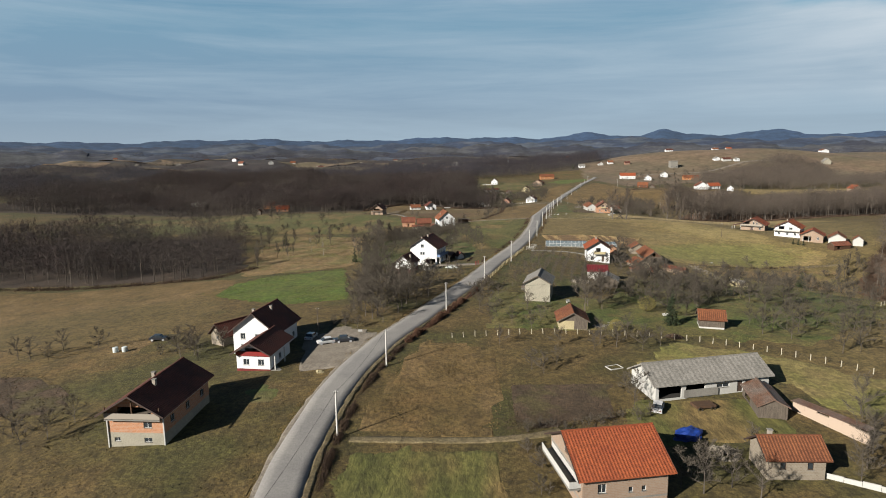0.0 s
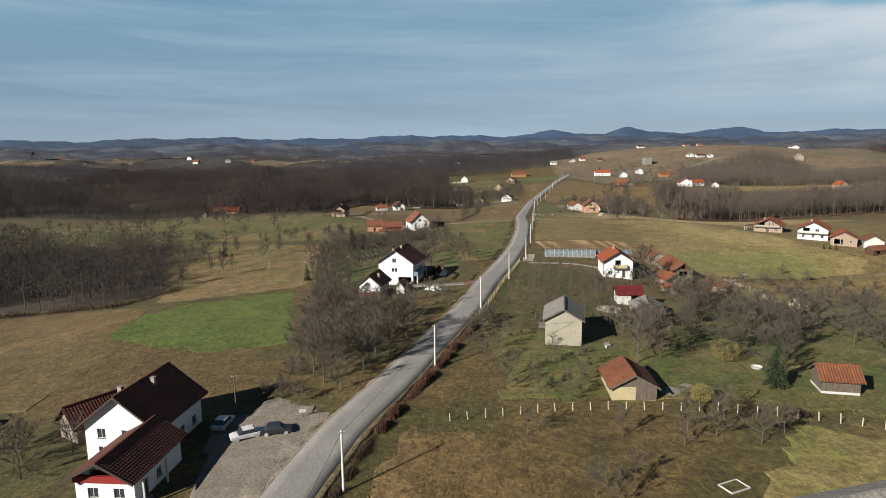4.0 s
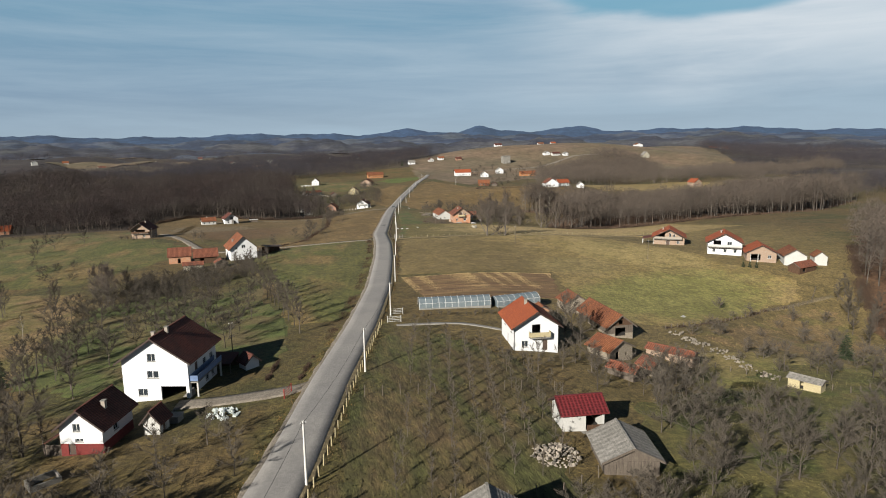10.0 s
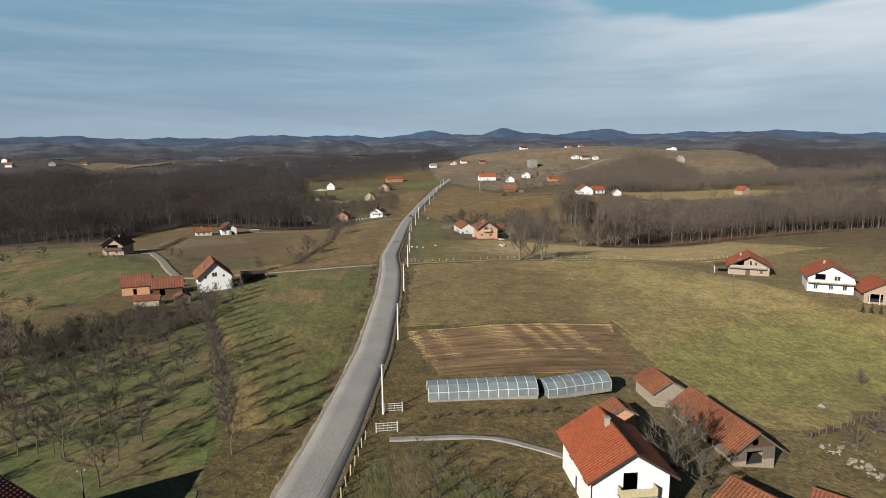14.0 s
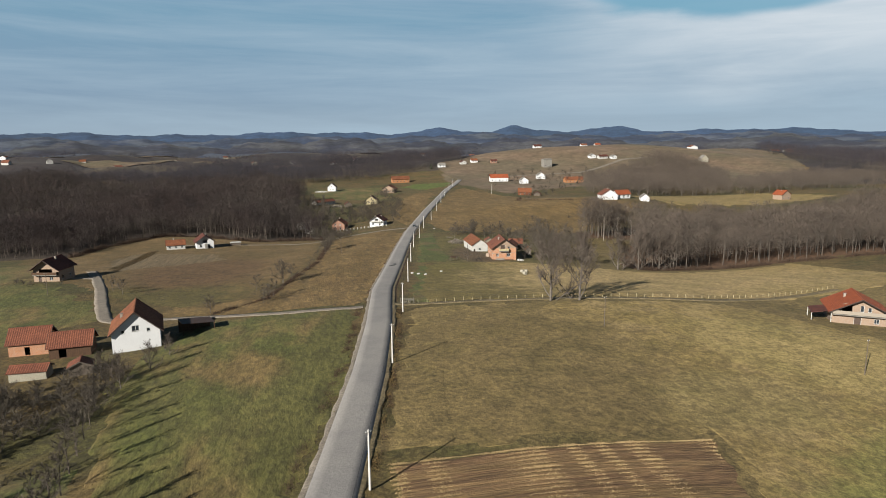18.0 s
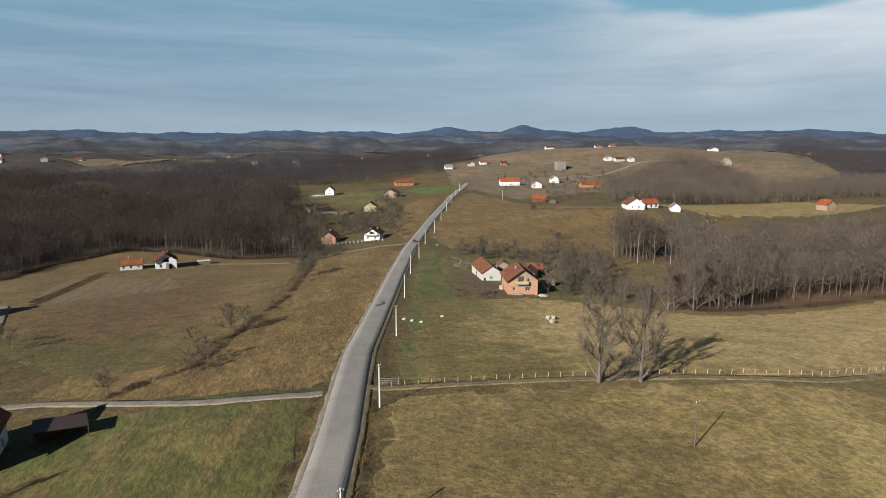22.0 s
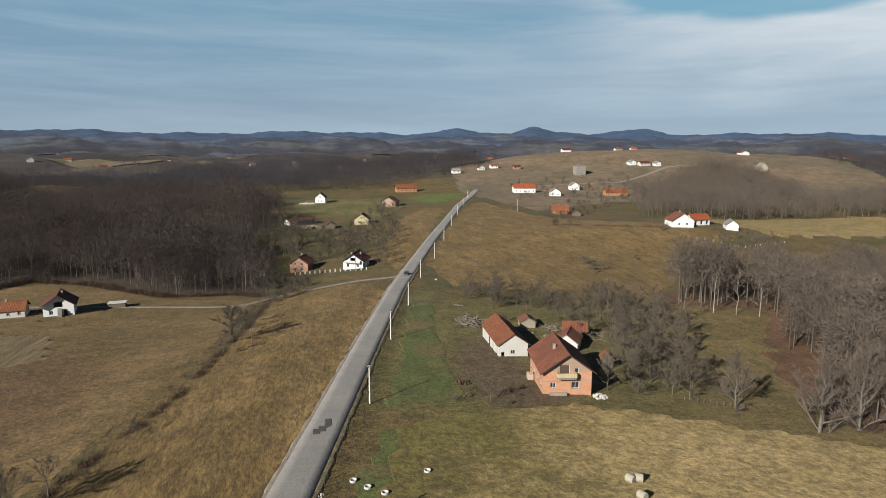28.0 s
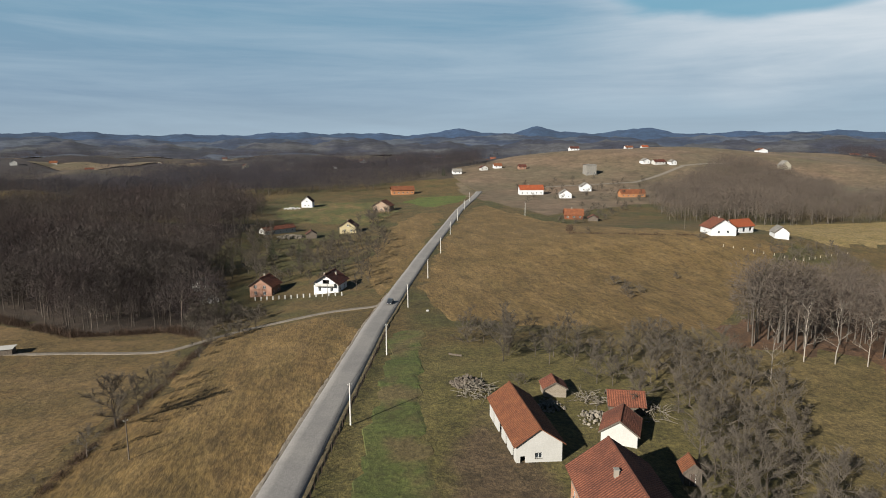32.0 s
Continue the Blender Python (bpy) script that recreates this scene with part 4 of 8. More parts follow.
def gable_house(label, x, y, yaw, W, D, eave, ridge, along="depth", wall_mat="white", roof="roof_brown", holes=None, bands=(), over=0.55,
                chimneys=((0.25, 0.6),), frame_mat="whitetrim", name="house", category="house", group="", z=None, offset=0.0, gable_mat=None, front_over=None,
                thick=0.25, trim="trim"):
    """A gabled building. Its front wall is W wide and centred on (x, y), facing away from the side that yaw turns to +y; it is D deep. The ridge
    runs along the depth (gable in front) or along the width. holes: {'f','r','l','b': [(u, v, w, h, kind)]}."""
    c, s = math.cos(radians(yaw)), math.sin(radians(yaw))
    if z is None:
        z = float(terrain(x - s * D / 2, y + c * D / 2))
    h = thing(name, x, y, yaw, z, label, category, group)
    holes = holes or {}
    hw = W / 2
    span = W if along == "depth" else D
    slope = (ridge - eave) / (span / 2)

    def gable(L):
        return lambda u: eave + slope * min(u, L - u)

    def straight(L):
        return lambda u: eave
    sides = (
        ("f", W, lambda u, d, v: (u - hw, d, v), along == "depth"),
        ("b", W, lambda u, d, v: (hw - u, D - d, v), along == "depth"),
        ("r", D, lambda u, d, v: (hw - d, u, v), along != "depth"),
        ("l", D, lambda u, d, v: (d - hw, D - u, v), along != "depth"))
    for key, L, fn, is_gable in sides:
        hs = list(holes.get(key, ()))
        inset = thick if key in "rl" else 0.0
        if inset:
            def fn2(u, d, v, fn=fn):
                return fn(min(max(u, thick), D - thick), d, v)
        else:
            fn2 = fn
        bb = list(bands)
        if gable_mat and is_gable:
            bb.append((eave, 99, gable_mat))
        wall(h, L, hs, gable(L) if is_gable else straight(L), thick, fn2, wall_mat, bands=bb)
        for u, v, w, hh, kind in hs:
            opening(h, kind, u, v, w, hh, fn, frame_mat)
    fo = over if front_over is None else front_over
    lo_out, lo_z = span / 2 + over, eave - slope * over + 0.16
    for sgn in (-1, 1):
        bm = bmesh.new()
        if along == "depth":
            roof_slope(bm, (sgn * lo_out, lo_z), (0, ridge + 0.16), -fo, D + over, False)
        else:
            roof_slope(bm, (D / 2 + sgn * lo_out, lo_z), (D / 2, ridge + 0.16), -hw - over, hw + over, True)
        bmesh.ops.recalc_face_normals(bm, faces=bm.faces[:])
        part("roof_slope", bm, roof, h)
    if along == "depth":
        boxed("ridge_cap", (-0.13, 0.13, -fo, D + over, ridge + 0.12, ridge + 0.26), roof, h)
        boxed("floor_slab", (-hw + thick, hw - thick, thick, D - thick, 0.0, 0.12), "dark", h)
    else:
        boxed("ridge_cap", (-hw - over, hw + over, D / 2 - 0.13, D / 2 + 0.13, ridge + 0.12, ridge + 0.26), roof, h)
        boxed("floor_slab", (-hw + thick, hw - thick, thick, D - thick, 0.0, 0.12), "dark", h)
    if trim:
        for sgn in (-1, 1):
            for end in (0, 1):
                bm = bmesh.new()
                a = (-fo - 0.03 if end == 0 else D + over - 0.01) if along == "depth" else (-hw - over - 0.03 if end == 0 else hw + over - 0.01)
                mk = (lambda cc, zz, dd: (cc, a + dd, zz)) if along == "depth" else (lambda cc, zz, dd: (a + dd, D / 2 + cc, zz))
                p = [(sgn * lo_out, lo_z - 0.22), (sgn * lo_out, lo_z + 0.07), (0, ridge + 0.2), (0, ridge - 0.09)]
                v0, v1 = [bm.verts.new(mk(cc, zz, 0)) for cc, zz in p], [bm.verts.new(mk(cc, zz, 0.04)) for cc, zz in p]
                bm.faces.new(v0), bm.faces.new(v1[::-1])
                for i in range(4):
                    bm.faces.new([v0[i], v1[i], v1[(i + 1) % 4], v0[(i + 1) % 4]])
                bmesh.ops.recalc_face_normals(bm, faces=bm.faces[:])
                part("verge_board", bm, trim, h)
    for f, g in chimneys:
        if along == "depth":
            px, py = (f - 0.5) * W, g * D
            pz = ridge - slope * abs(px)
        else:
            px, py = (f - 0.5) * W, g * D
            pz = ridge - slope * abs(py - D / 2)
        ch = boxed("chimney", (px - 0.25, px + 0.25, py - 0.25, py + 0.25, pz - 0.4, pz + 1.0), "palebrick", h)
        boxed("chimney_cap", (px - 0.32, px + 0.32, py - 0.32, py + 0.32, pz + 1.0, pz + 1.1), "concrete", ch)
    return h


def win(u, v, w=1.1, h=1.2):
    return (u, v, w, h, "window")


def row(L, n, v, w=1.1, h=1.2, kind="window"):
    return [(L * (i + 0.5) / n, v, w, h, kind) for i in range(n)]

# ---- bare winter trees ----
def limb_arrays(segs, sides=3):
    """Tapered tubes, open at the ends, for segments (p0, p1, r0, r1)."""
    p0, p1 = np.array([s[0] for s in segs], float), np.array([s[1] for s in segs], float)
    r0, r1 = np.array([s[2] for s in segs]), np.array([s[3] for s in segs])
    t = p1 - p0
    t /= np.maximum(np.linalg.norm(t, axis=1, keepdims=True), 1e-6)
    ref = np.where(np.abs(t[:, 2:3]) > 0.9, np.array([[1.0, 0, 0]]), np.array([[0, 0, 1.0]]))
    a = np.cross(t, ref)
    a /= np.linalg.norm(a, axis=1, keepdims=True)
    b = np.cross(t, a)
    rings = []
    for p, r in ((p0, r0), (p1, r1)):
        for k in range(sides):
            an = 2 * math.pi * k / sides
            rings.append(p + (a * math.cos(an) + b * math.sin(an)) * r[:, None])
    v = np.stack(rings, 1)
    base = np.arange(len(segs))[:, None] * (2 * sides)
    tris = []
    for k in range(sides):
        j = (k + 1) % sides
        tris += [[k, j, sides + j], [k, sides + j, sides + k]]
    f = (base[:, None, :] + np.array(tris)[None]).reshape(-1, 3)
    return v.reshape(-1, 3), f


def tube_arrays(pts, r, sides=3):
    """One unbroken thin tube along points."""
    p = np.array([tuple(q) for q in pts], float)
    t = np.gradient(p, axis=0)
    t /= np.maximum(np.linalg.norm(t, axis=1, keepdims=True), 1e-6)
    a = np.cross(t, np.array([[0, 0, 1.0]]))
    a /= np.maximum(np.linalg.norm(a, axis=1, keepdims=True), 1e-6)
    b = np.cross(t, a)
    v = np.stack([p + (a * math.cos(6.2832 * k / sides) + b * math.sin(6.2832 * k / sides)) * r for k in range(sides)], 1)
    i = np.arange(len(p) - 1)[:, None] * sides
    f = np.concatenate([np.concatenate([i + k, i + (k + 1) % sides, i + sides + (k + 1) % sides], 1) for k in range(sides)]
                       + [np.concatenate([i + k, i + sides + (k + 1) % sides, i + sides + k], 1) for k in range(sides)])
    return v.reshape(-1, 3), f


def sliver_arrays(tw):
    """Twigs: one long thin triangle each, from (root, tip, width)."""
    root, tip, w = np.array([s[0] for s in tw], float), np.array([s[1] for s in tw], float), np.array([s[2] for s in tw])
    t = tip - root
    loose = np.random.RandomState(len(tw)).normal(size=t.shape)
    if len(tw[0]) > 3:  # these twigs turn their broad side outward from the crown
        loose = np.array([s[3] for s in tw], float) + 0.38 * loose
    side = np.cross(t, loose)
    side /= np.maximum(np.linalg.norm(side, axis=1, keepdims=True), 1e-6)
    v = np.stack([root - side * w[:, None] / 2, root + side * w[:, None] / 2, tip], 1).reshape(-1, 3)
    return v, np.arange(len(v)).reshape(-1, 3)


def grow(seed, height, spread, clear, limbs, twigs, girth, up=0.6, twig_width=0.03, wood_sides=3, levels=2, lean=0.05):
    """Segments and twigs of one bare tree: a tapering trunk, rising limbs that fork, and many twigs along their outer ends."""
    rng = random.Random(seed)
    segs, tw = [], []
    trunk = [Vector((0, 0, -0.3))]
    k = 5
    for i in range(1, k + 1):
        trunk.append(Vector((rng.uniform(-1, 1) * lean * height * i / k, rng.uniform(-1, 1) * lean * height * i / k, height * 0.86 * i / k)))
    rad = [girth * (1 - 0.85 * i / k) for i in range(k + 1)]
    rad[0] *= 1.3
    for i in range(k):
        segs.append((trunk[i], trunk[i + 1], rad[i], rad[i + 1]))

    def on_trunk(f):
        g = min(f * k, k - 1e-4)
        i = int(g)
        return trunk[i].lerp(trunk[i + 1], g - i), rad[i] + (rad[i + 1] - rad[i]) * (g - i)

    def branch(p, way, length, r, level):
        n = 3
        q = p.copy()
        pts = [q.copy()]
        for i in range(n):
            way = (way + Vector((rng.uniform(-.35, .35), rng.uniform(-.35, .35), rng.uniform(-.1, .3) * up))).normalized()
            q = q + way * (length / n)
            pts.append(q.copy())
        for i in range(n):
            segs.append((pts[i], pts[i + 1], r * (1 - i / n * 0.75), r * (1 - (i + 1) / n * 0.8)))
        if level < levels:
            for _ in range(3):
                f = rng.uniform(0.25, 0.95)
                i = min(int(f * n), n - 1)
                o = pts[i].lerp(pts[i + 1], f * n - i)
                w2 = (way + Vector((rng.uniform(-1, 1), rng.uniform(-1, 1), rng.uniform(-.3, .8)))).normalized()
                branch(o, w2, length * rng.uniform(.4, .65), r * 0.45, level + 1)
        ends.append((pts, way, length))
    ends = []
    for i in range(limbs):
        f = clear + (1 - clear) * (i + rng.random()) / limbs
        p, r = on_trunk(f)
        an = i * 2.4 + rng.uniform(-.4, .4)
        out = 1 - 0.55 * up * f
        way = Vector((math.cos(an) * out, math.sin(an) * out, up * (0.5 + 0.6 * f))).normalized()
        branch(p, way, spread * rng.uniform(.75, 1.15) * (1.1 - 0.55 * max(0, f - clear) / (1 - clear)), max(r * 0.5, 0.003), 1)
    for _ in range(twigs):
        pts, way, length = rng.choice(ends)
        i = rng.randrange(0, 3)
        o = pts[i].lerp(pts[i + 1], rng.random())
        w2 = (way * 0.6 + Vector((rng.uniform(-1, 1), rng.uniform(-1, 1), rng.uniform(-.3, 1.0)))).normalized()
        tw.append((o, o + w2 * length * rng.uniform(.25, .6), twig_width * rng.uniform(.7, 1.4)))
    return segs, tw


def template(*args, sides=3, **kw):
    segs, tw = grow(*args, **kw)
    return limb_arrays(segs, sides), sliver_arrays(tw)


def scatter(rng, tpls, xs, ys, heights):
    """Many trees as arrays: wood and twigs."""
    out = [[[], [], 0], [[], [], 0]]
    zs = terrain(np.array(xs), np.array(ys))
    for x, y, z, h in zip(xs, ys, zs, heights):
        tp = tpls[rng.randrange(len(tpls))]
        an, wide = rng.uniform(0, 6.28), h * rng.uniform(.85, 1.2)
        c, s = math.cos(an) * wide, math.sin(an) * wide
        rot = np.array([[c, -s, 0], [s, c, 0], [0, 0, h]])
        for slot, (v, f) in zip(out, tp):
            slot[0].append(v @ rot.T + (x, y, z))
            slot[1].append(f + slot[2])
            slot[2] += len(v)
    return [(np.concatenate(a), np.concatenate(b)) for a, b, _ in out]


def wood_stuff(name, label, rng, tpls, xs, ys, heights, bark="bark", twig="redtwig"):
    (v0, f0), (v1, f1) = scatter(rng, tpls, xs, ys, heights)
    ob = mesh_object(name, np.concatenate([v0, v1]), np.concatenate([f0, f1 + len(v0)]), [bark, twig], np.r_[np.zeros(len(f0)), np.ones(len(f1))], flat=False)
    return tagged(ob, label, "woodland", kind="stuff")


def fill(rng, poly, gap, keep=1.0):
    xs, ys = [p[0] for p in poly], [p[1] for p in poly]
    a, b = [], []
    y = min(ys)
    while y < max(ys):
        x = min(xs)
        while x < max(xs):
            px, py = x + rng.uniform(-.48, .48) * gap, y + rng.uniform(-.48, .48) * gap
            if rng.random() < keep:
                a.append(px), b.append(py)
            x += gap
        y += gap
    a, b = np.array(a), np.array(b)
    ok = inside(poly, a, b)
    return a[ok], b[ok]


def forest_tree(seed, twigs, width, reach, low, limbs=5):
    """A close-grown tree: a straight bare trunk and a rounded, lumpy dome of fine twigs, one unit high."""
    rg = random.Random(seed)
    top = Vector((rg.uniform(-.03, .03), rg.uniform(-.03, .03), 0.72))
    segs = [(Vector((0, 0, -0.03)), top * 0.55, 0.012, 0.009), (top * 0.55, top, 0.009, 0.003)]
    mid = Vector((top.x, top.y, (1 + low) / 2))
    ph = [rg.uniform(0, 6.28) for _ in range(4)]

    def shell(a, up):
        flat = math.sqrt(max(0.0, 1 - up * up))
        r = 1 + 0.16 * math.sin(3 * a + ph[0]) * flat + 0.12 * math.sin(5 * a + ph[1] + up * 3) + 0.08 * math.sin(7 * up + ph[2])
        return Vector((math.cos(a) * flat * reach * r, math.sin(a) * flat * reach * r, up * (1 - low) / 2 * (0.9 + 0.1 * r)))
    for k in range(limbs):
        tip = mid + shell(k * 2.4 + rg.uniform(-.4, .4), rg.uniform(-.1, .7)) * 0.85
        root = top * rg.uniform(.45, .9)
        knee = root.lerp(tip, 0.5) + Vector((0, 0, 0.03))
        segs += [(root, knee, 0.005, 0.0035), (knee, tip, 0.0035, 0.001)]
    tw = []
    for _ in range(twigs):
        way = shell(rg.uniform(0, 6.283), rg.uniform(-.8, 1.0))
        root = mid + way * rg.uniform(.5, 1.0) ** 0.4
        face = Vector((way.x / reach, way.y / reach, way.z / (1 - low) * 2 + 0.25)).normalized()
        grown = (way.normalized() * 0.45 + Vector((rg.gauss(0, .7), rg.gauss(0, .7), 0.35 + rg.gauss(0, .45)))).normalized()
        tw.append((root, root + grown * rg.uniform(.05, .12), width * rg.uniform(.6, 1.4), face))
    return limb_arrays(segs, 3), sliver_arrays(tw)


NEAR_WOOD = [forest_tree(k, 400, 0.0072, 0.20 + 0.025 * (k % 4), 0.12 + 0.05 * (k % 4), 7) for k in range(8)]
MID_WOOD = [forest_tree(40 + k, 300, 0.0095, 0.25 + 0.03 * (k % 3), 0.10 + 0.04 * (k % 3), 3) for k in range(6)]
FAR_WOOD = [forest_tree(80 + k, 150, 0.0165, 0.38, 0.12, 1) for k in range(5)]
rng = random.Random(5)
WOODS = [
    ([(-420, 218), (-166, 229), (-85, 224), (-77, 242), (-92, 290), (-110, 330), (-420, 328)], 5.8, MID_WOOD, 11, 15, "redtwig"),
    ([(-120, 542), (-71, 543), (-66, 576), (-44, 618), (-20, 612), (14, 587), (40, 589), (50, 577), (57, 600), (35, 645), (36, 700), (-120, 700)], 5.0, NEAR_WOOD, 13, 18, "redtwig"),
    ([(-420, 527), (-120, 542), (-120, 700), (36, 700), (46, 830), (40, 960), (-10, 1010), (-420, 1010)], 7.5, MID_WOOD, 14, 20, "redtwig"),
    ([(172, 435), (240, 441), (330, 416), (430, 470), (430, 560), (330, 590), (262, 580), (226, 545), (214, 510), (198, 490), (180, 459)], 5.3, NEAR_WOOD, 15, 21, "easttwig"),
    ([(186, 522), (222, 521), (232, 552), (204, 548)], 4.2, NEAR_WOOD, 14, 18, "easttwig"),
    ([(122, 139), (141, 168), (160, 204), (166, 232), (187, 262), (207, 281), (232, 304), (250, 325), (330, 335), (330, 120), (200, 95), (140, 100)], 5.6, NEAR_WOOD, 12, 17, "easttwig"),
    ([(330, 335), (330, 120), (520, 100), (560, 420), (430, 430)], 9.0, FAR_WOOD, 14, 18, "redtwig"),
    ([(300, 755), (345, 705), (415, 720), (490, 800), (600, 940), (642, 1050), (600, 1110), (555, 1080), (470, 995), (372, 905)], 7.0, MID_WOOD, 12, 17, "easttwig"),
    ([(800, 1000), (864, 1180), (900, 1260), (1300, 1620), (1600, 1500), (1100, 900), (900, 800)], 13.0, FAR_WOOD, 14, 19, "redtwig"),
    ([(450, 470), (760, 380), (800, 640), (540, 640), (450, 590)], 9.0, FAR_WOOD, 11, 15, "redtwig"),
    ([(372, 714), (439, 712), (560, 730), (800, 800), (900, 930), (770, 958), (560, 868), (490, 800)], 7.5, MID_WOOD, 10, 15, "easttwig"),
    ([(-160, 1015), (60, 1020), (150, 1045), (300, 1180), (320, 1400), (-160, 1400)], 9.0, FAR_WOOD, 14, 20, "redtwig"),
    ([(-900, 560), (-420, 530), (-420, 1010), (-160, 1015), (-160, 1400), (-900, 1400)], 12.0, FAR_WOOD, 14, 20, "redtwig"),
    ([(-900, 240), (-420, 218), (-420, 328), (-900, 360)], 9.0, FAR_WOOD, 12, 16, "redtwig"),
]
for poly, gap, tpls, lo, hi, tw in WOODS:
    xs, ys = fill(rng, poly, gap, 0.93)
    ok = inside(poly, xs + 5 * np.sin(ys / 8.3) + 3 * np.sin(ys / 3.1 + xs / 7), ys + 5 * np.sin(xs / 9.1))
    xs, ys = xs[ok], ys[ok]
    swell = 0.5 + 0.3 * np.sin(xs / 11 + 2 * np.sin(ys / 17)) * np.cos(ys / 13 + xs / 31) + 0.3 * np.sin(xs / 29 + 1.5 * np.sin(ys / 37)) * np.sin(ys / 41 + 1)
    tall = [(lo * 0.6 + (hi * 1.2 - lo * 0.6) * min(1.15, max(0, s)) + rng.uniform(-1.3, 1.3)) * (0.7 if rng.random() < 0.1 else 1.12 if rng.random() < 0.08 else 1) for s in swell]
    # east woods get sun-lightened bark and twigs; west bark is darker for edge shadow
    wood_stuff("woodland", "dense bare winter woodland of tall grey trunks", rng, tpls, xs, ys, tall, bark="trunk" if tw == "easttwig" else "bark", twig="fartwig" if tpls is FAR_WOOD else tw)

# ---- parts that several houses share ----
def balcony(h, x0, x1, y0, y1, z, rail="brownwood", depth_axis="y", label="", slab="concrete"):
    b = boxed("balcony", (x0, x1, y0, y1, z - 0.16, z), slab, h, label)
    n = max(2, int(max(x1 - x0, y1 - y0) / 0.9))
    for sx0, sx1, sy0, sy1 in ((x0, x1, y0, y0 + 0.06), (x0, x0 + 0.06, y0 + 0.06, y1), (x1 - 0.06, x1, y0 + 0.06, y1)):
        boxed("railing", (sx0, sx1, sy0, sy1, z + 0.12, z + 0.98), rail, b)
    return b


def post(h, x, y, z0, z1, r=0.12, mat="white", name="column"):
    return boxed(name, (x - r, x + r, y - r, y + r, z0, z1), mat, h)


def slats(h, x0, x1, y, z0, z1, n, mat="wood", name="board", thick=0.04):
    """Upright boards with gaps, each a part of its own."""
    w = (x1 - x0) / n
    for i in range(n):
        boxed(name, (x0 + i * w + 0.015, x0 + (i + 1) * w - 0.015, y, y + thick, z0, z1 - 0.03 * (i * 7 % 3)), mat, h)


def lean_to(h, x0, x1, y0, y1, z_low, z_high, mat, low="y0", post_mat="wood"):
    """A sloping sheet roof on posts against a building."""
    bm = bmesh.new()
    zs = {"y0": (z_low, z_low, z_high, z_high), "x0": (z_low, z_high, z_high, z_low), "x1": (z_high, z_low, z_low, z_high)}[low]
    c = [(x0, y0), (x1, y0), (x1, y1), (x0, y1)]
    a = [bm.verts.new((*p, z)) for p, z in zip(c, zs)]
    b = [bm.verts.new((*p, z - 0.08)) for p, z in zip(c, zs)]
    bm.faces.new(a), bm.faces.new(b[::-1])
    for i in range(4):
        bm.faces.new([b[i], b[(i + 1) % 4], a[(i + 1) % 4], a[i]])
    part("porch_roof", bm, mat, h)
    for (px, py), z in zip(c, zs):
        post(h, px + (0.12 if px == x0 else -0.12), py + (0.12 if py == y0 else -0.12), -1.0, z - 0.09, 0.08, post_mat, "roof_post")


# ---- the unfinished brick house ----
h = gable_house("unfinished bare brick house with a dark brown tiled roof", -45.9, 84.6, -4, 8.9, 14.8, 5.4, 8.1, wall_mat="brick", roof="roof_brown", over=0.8, front_over=1.6,
                holes={"f": [win(6.3, 2.7, 1.3, 0.9), win(1.4, 0.5, 0.9, 0.6), win(6.2, 0.4, 1.2, 0.7), (4.4, 4.35, 5.2, 1.6, "gap")], "r": row(14.8, 3, 2.7, 1.3, 1.2)},
                bands=((-1.2, 1.9, "cream"), (4.2, 4.45, "white")), chimneys=((0.36, 0.55), (0.6, 0.3)), frame_mat="whitetrim")
for px in (-4.37, 4.37):
    post(h, px, -0.1, -1.0, 4.2, 0.09, "white", "corner_pillar")
balcony(h, -4.3, 4.3, -0.9, -0.02, 4.3, "palebrick", label="unfinished brick balcony parapet")
for px in (-4.2, 0, 4.2):
    post(h, px, -0.75, 4.3, 6.2 if px else 7.6, 0.08, "brownwood")
for k in range(5):
    boxed("stacked_plank", (-3 + k * 0.3, 1.5 + k * 0.2, 0.6 + k * 0.25, 0.8 + k * 0.25, 4.46, 4.6 + 0.05 * k), "wood", h)

# ---- the white house with the red balcony ----
h = gable_house("white house wing with brown tiles and red balcony", -36.8, 112.5, -8, 6.8, 10, 3.7, 5.6, wall_mat="bluewhite", roof="roof_brown", front_over=1.3, over=0.7,
                holes={"f": [win(2.0, 1.0, 1.2, 1.2), win(5.0, 1.0, 1.2, 1.2), (3.5, 3.2, 3.4, 1.2, "gap")], "r": [(2.2, 0.1, 1.0, 2.1, "door"), win(5, 0.9)]}, bands=((-1.2, 0.25, "redwall"),), chimneys=())
boxed("balcony_front", (-3.4, 3.4, -0.35, -0.02, 2.95, 3.75), "redpaint", h, "dark red boarded balcony front")
post(h, 4.3, 0.3, -0.5, 3.2, 0.1, "white")
post(h, 4.3, 5.0, -0.5, 3.2, 0.1, "white")
boxed("terrace", (3.52, 5.4, 0, 9.5, -0.8, 0.1), "concrete", h)
gable_house("tall white house with a dark brown roof", -39.6, 122.8, -10, 9.5, 11, 4.9, 8.6, wall_mat="bluewhite", roof="roof_brown", over=0.8,
            holes={"f": [win(2.2, 2.9, 1.1, 1.3), win(5.5, 2.9), win(2.2, 0.6)], "r": [win(2.5, 1.0), (6, 0, 1.1, 2.1, "door"), win(9, 1.0)], "l": row(11, 3, 2.8)}, chimneys=((0.4, 0.2), (0.62, 0.55)))
gable_house("old stone shed with a dark tiled roof", -50.5, 131, -38, 4.8, 7.5, 2.4, 4.6, wall_mat="stone", roof="roof_brown", holes={"f": [win(2.4, 1.2, 0.7, 0.8)]}, chimneys=(), name="shed", category="shed")

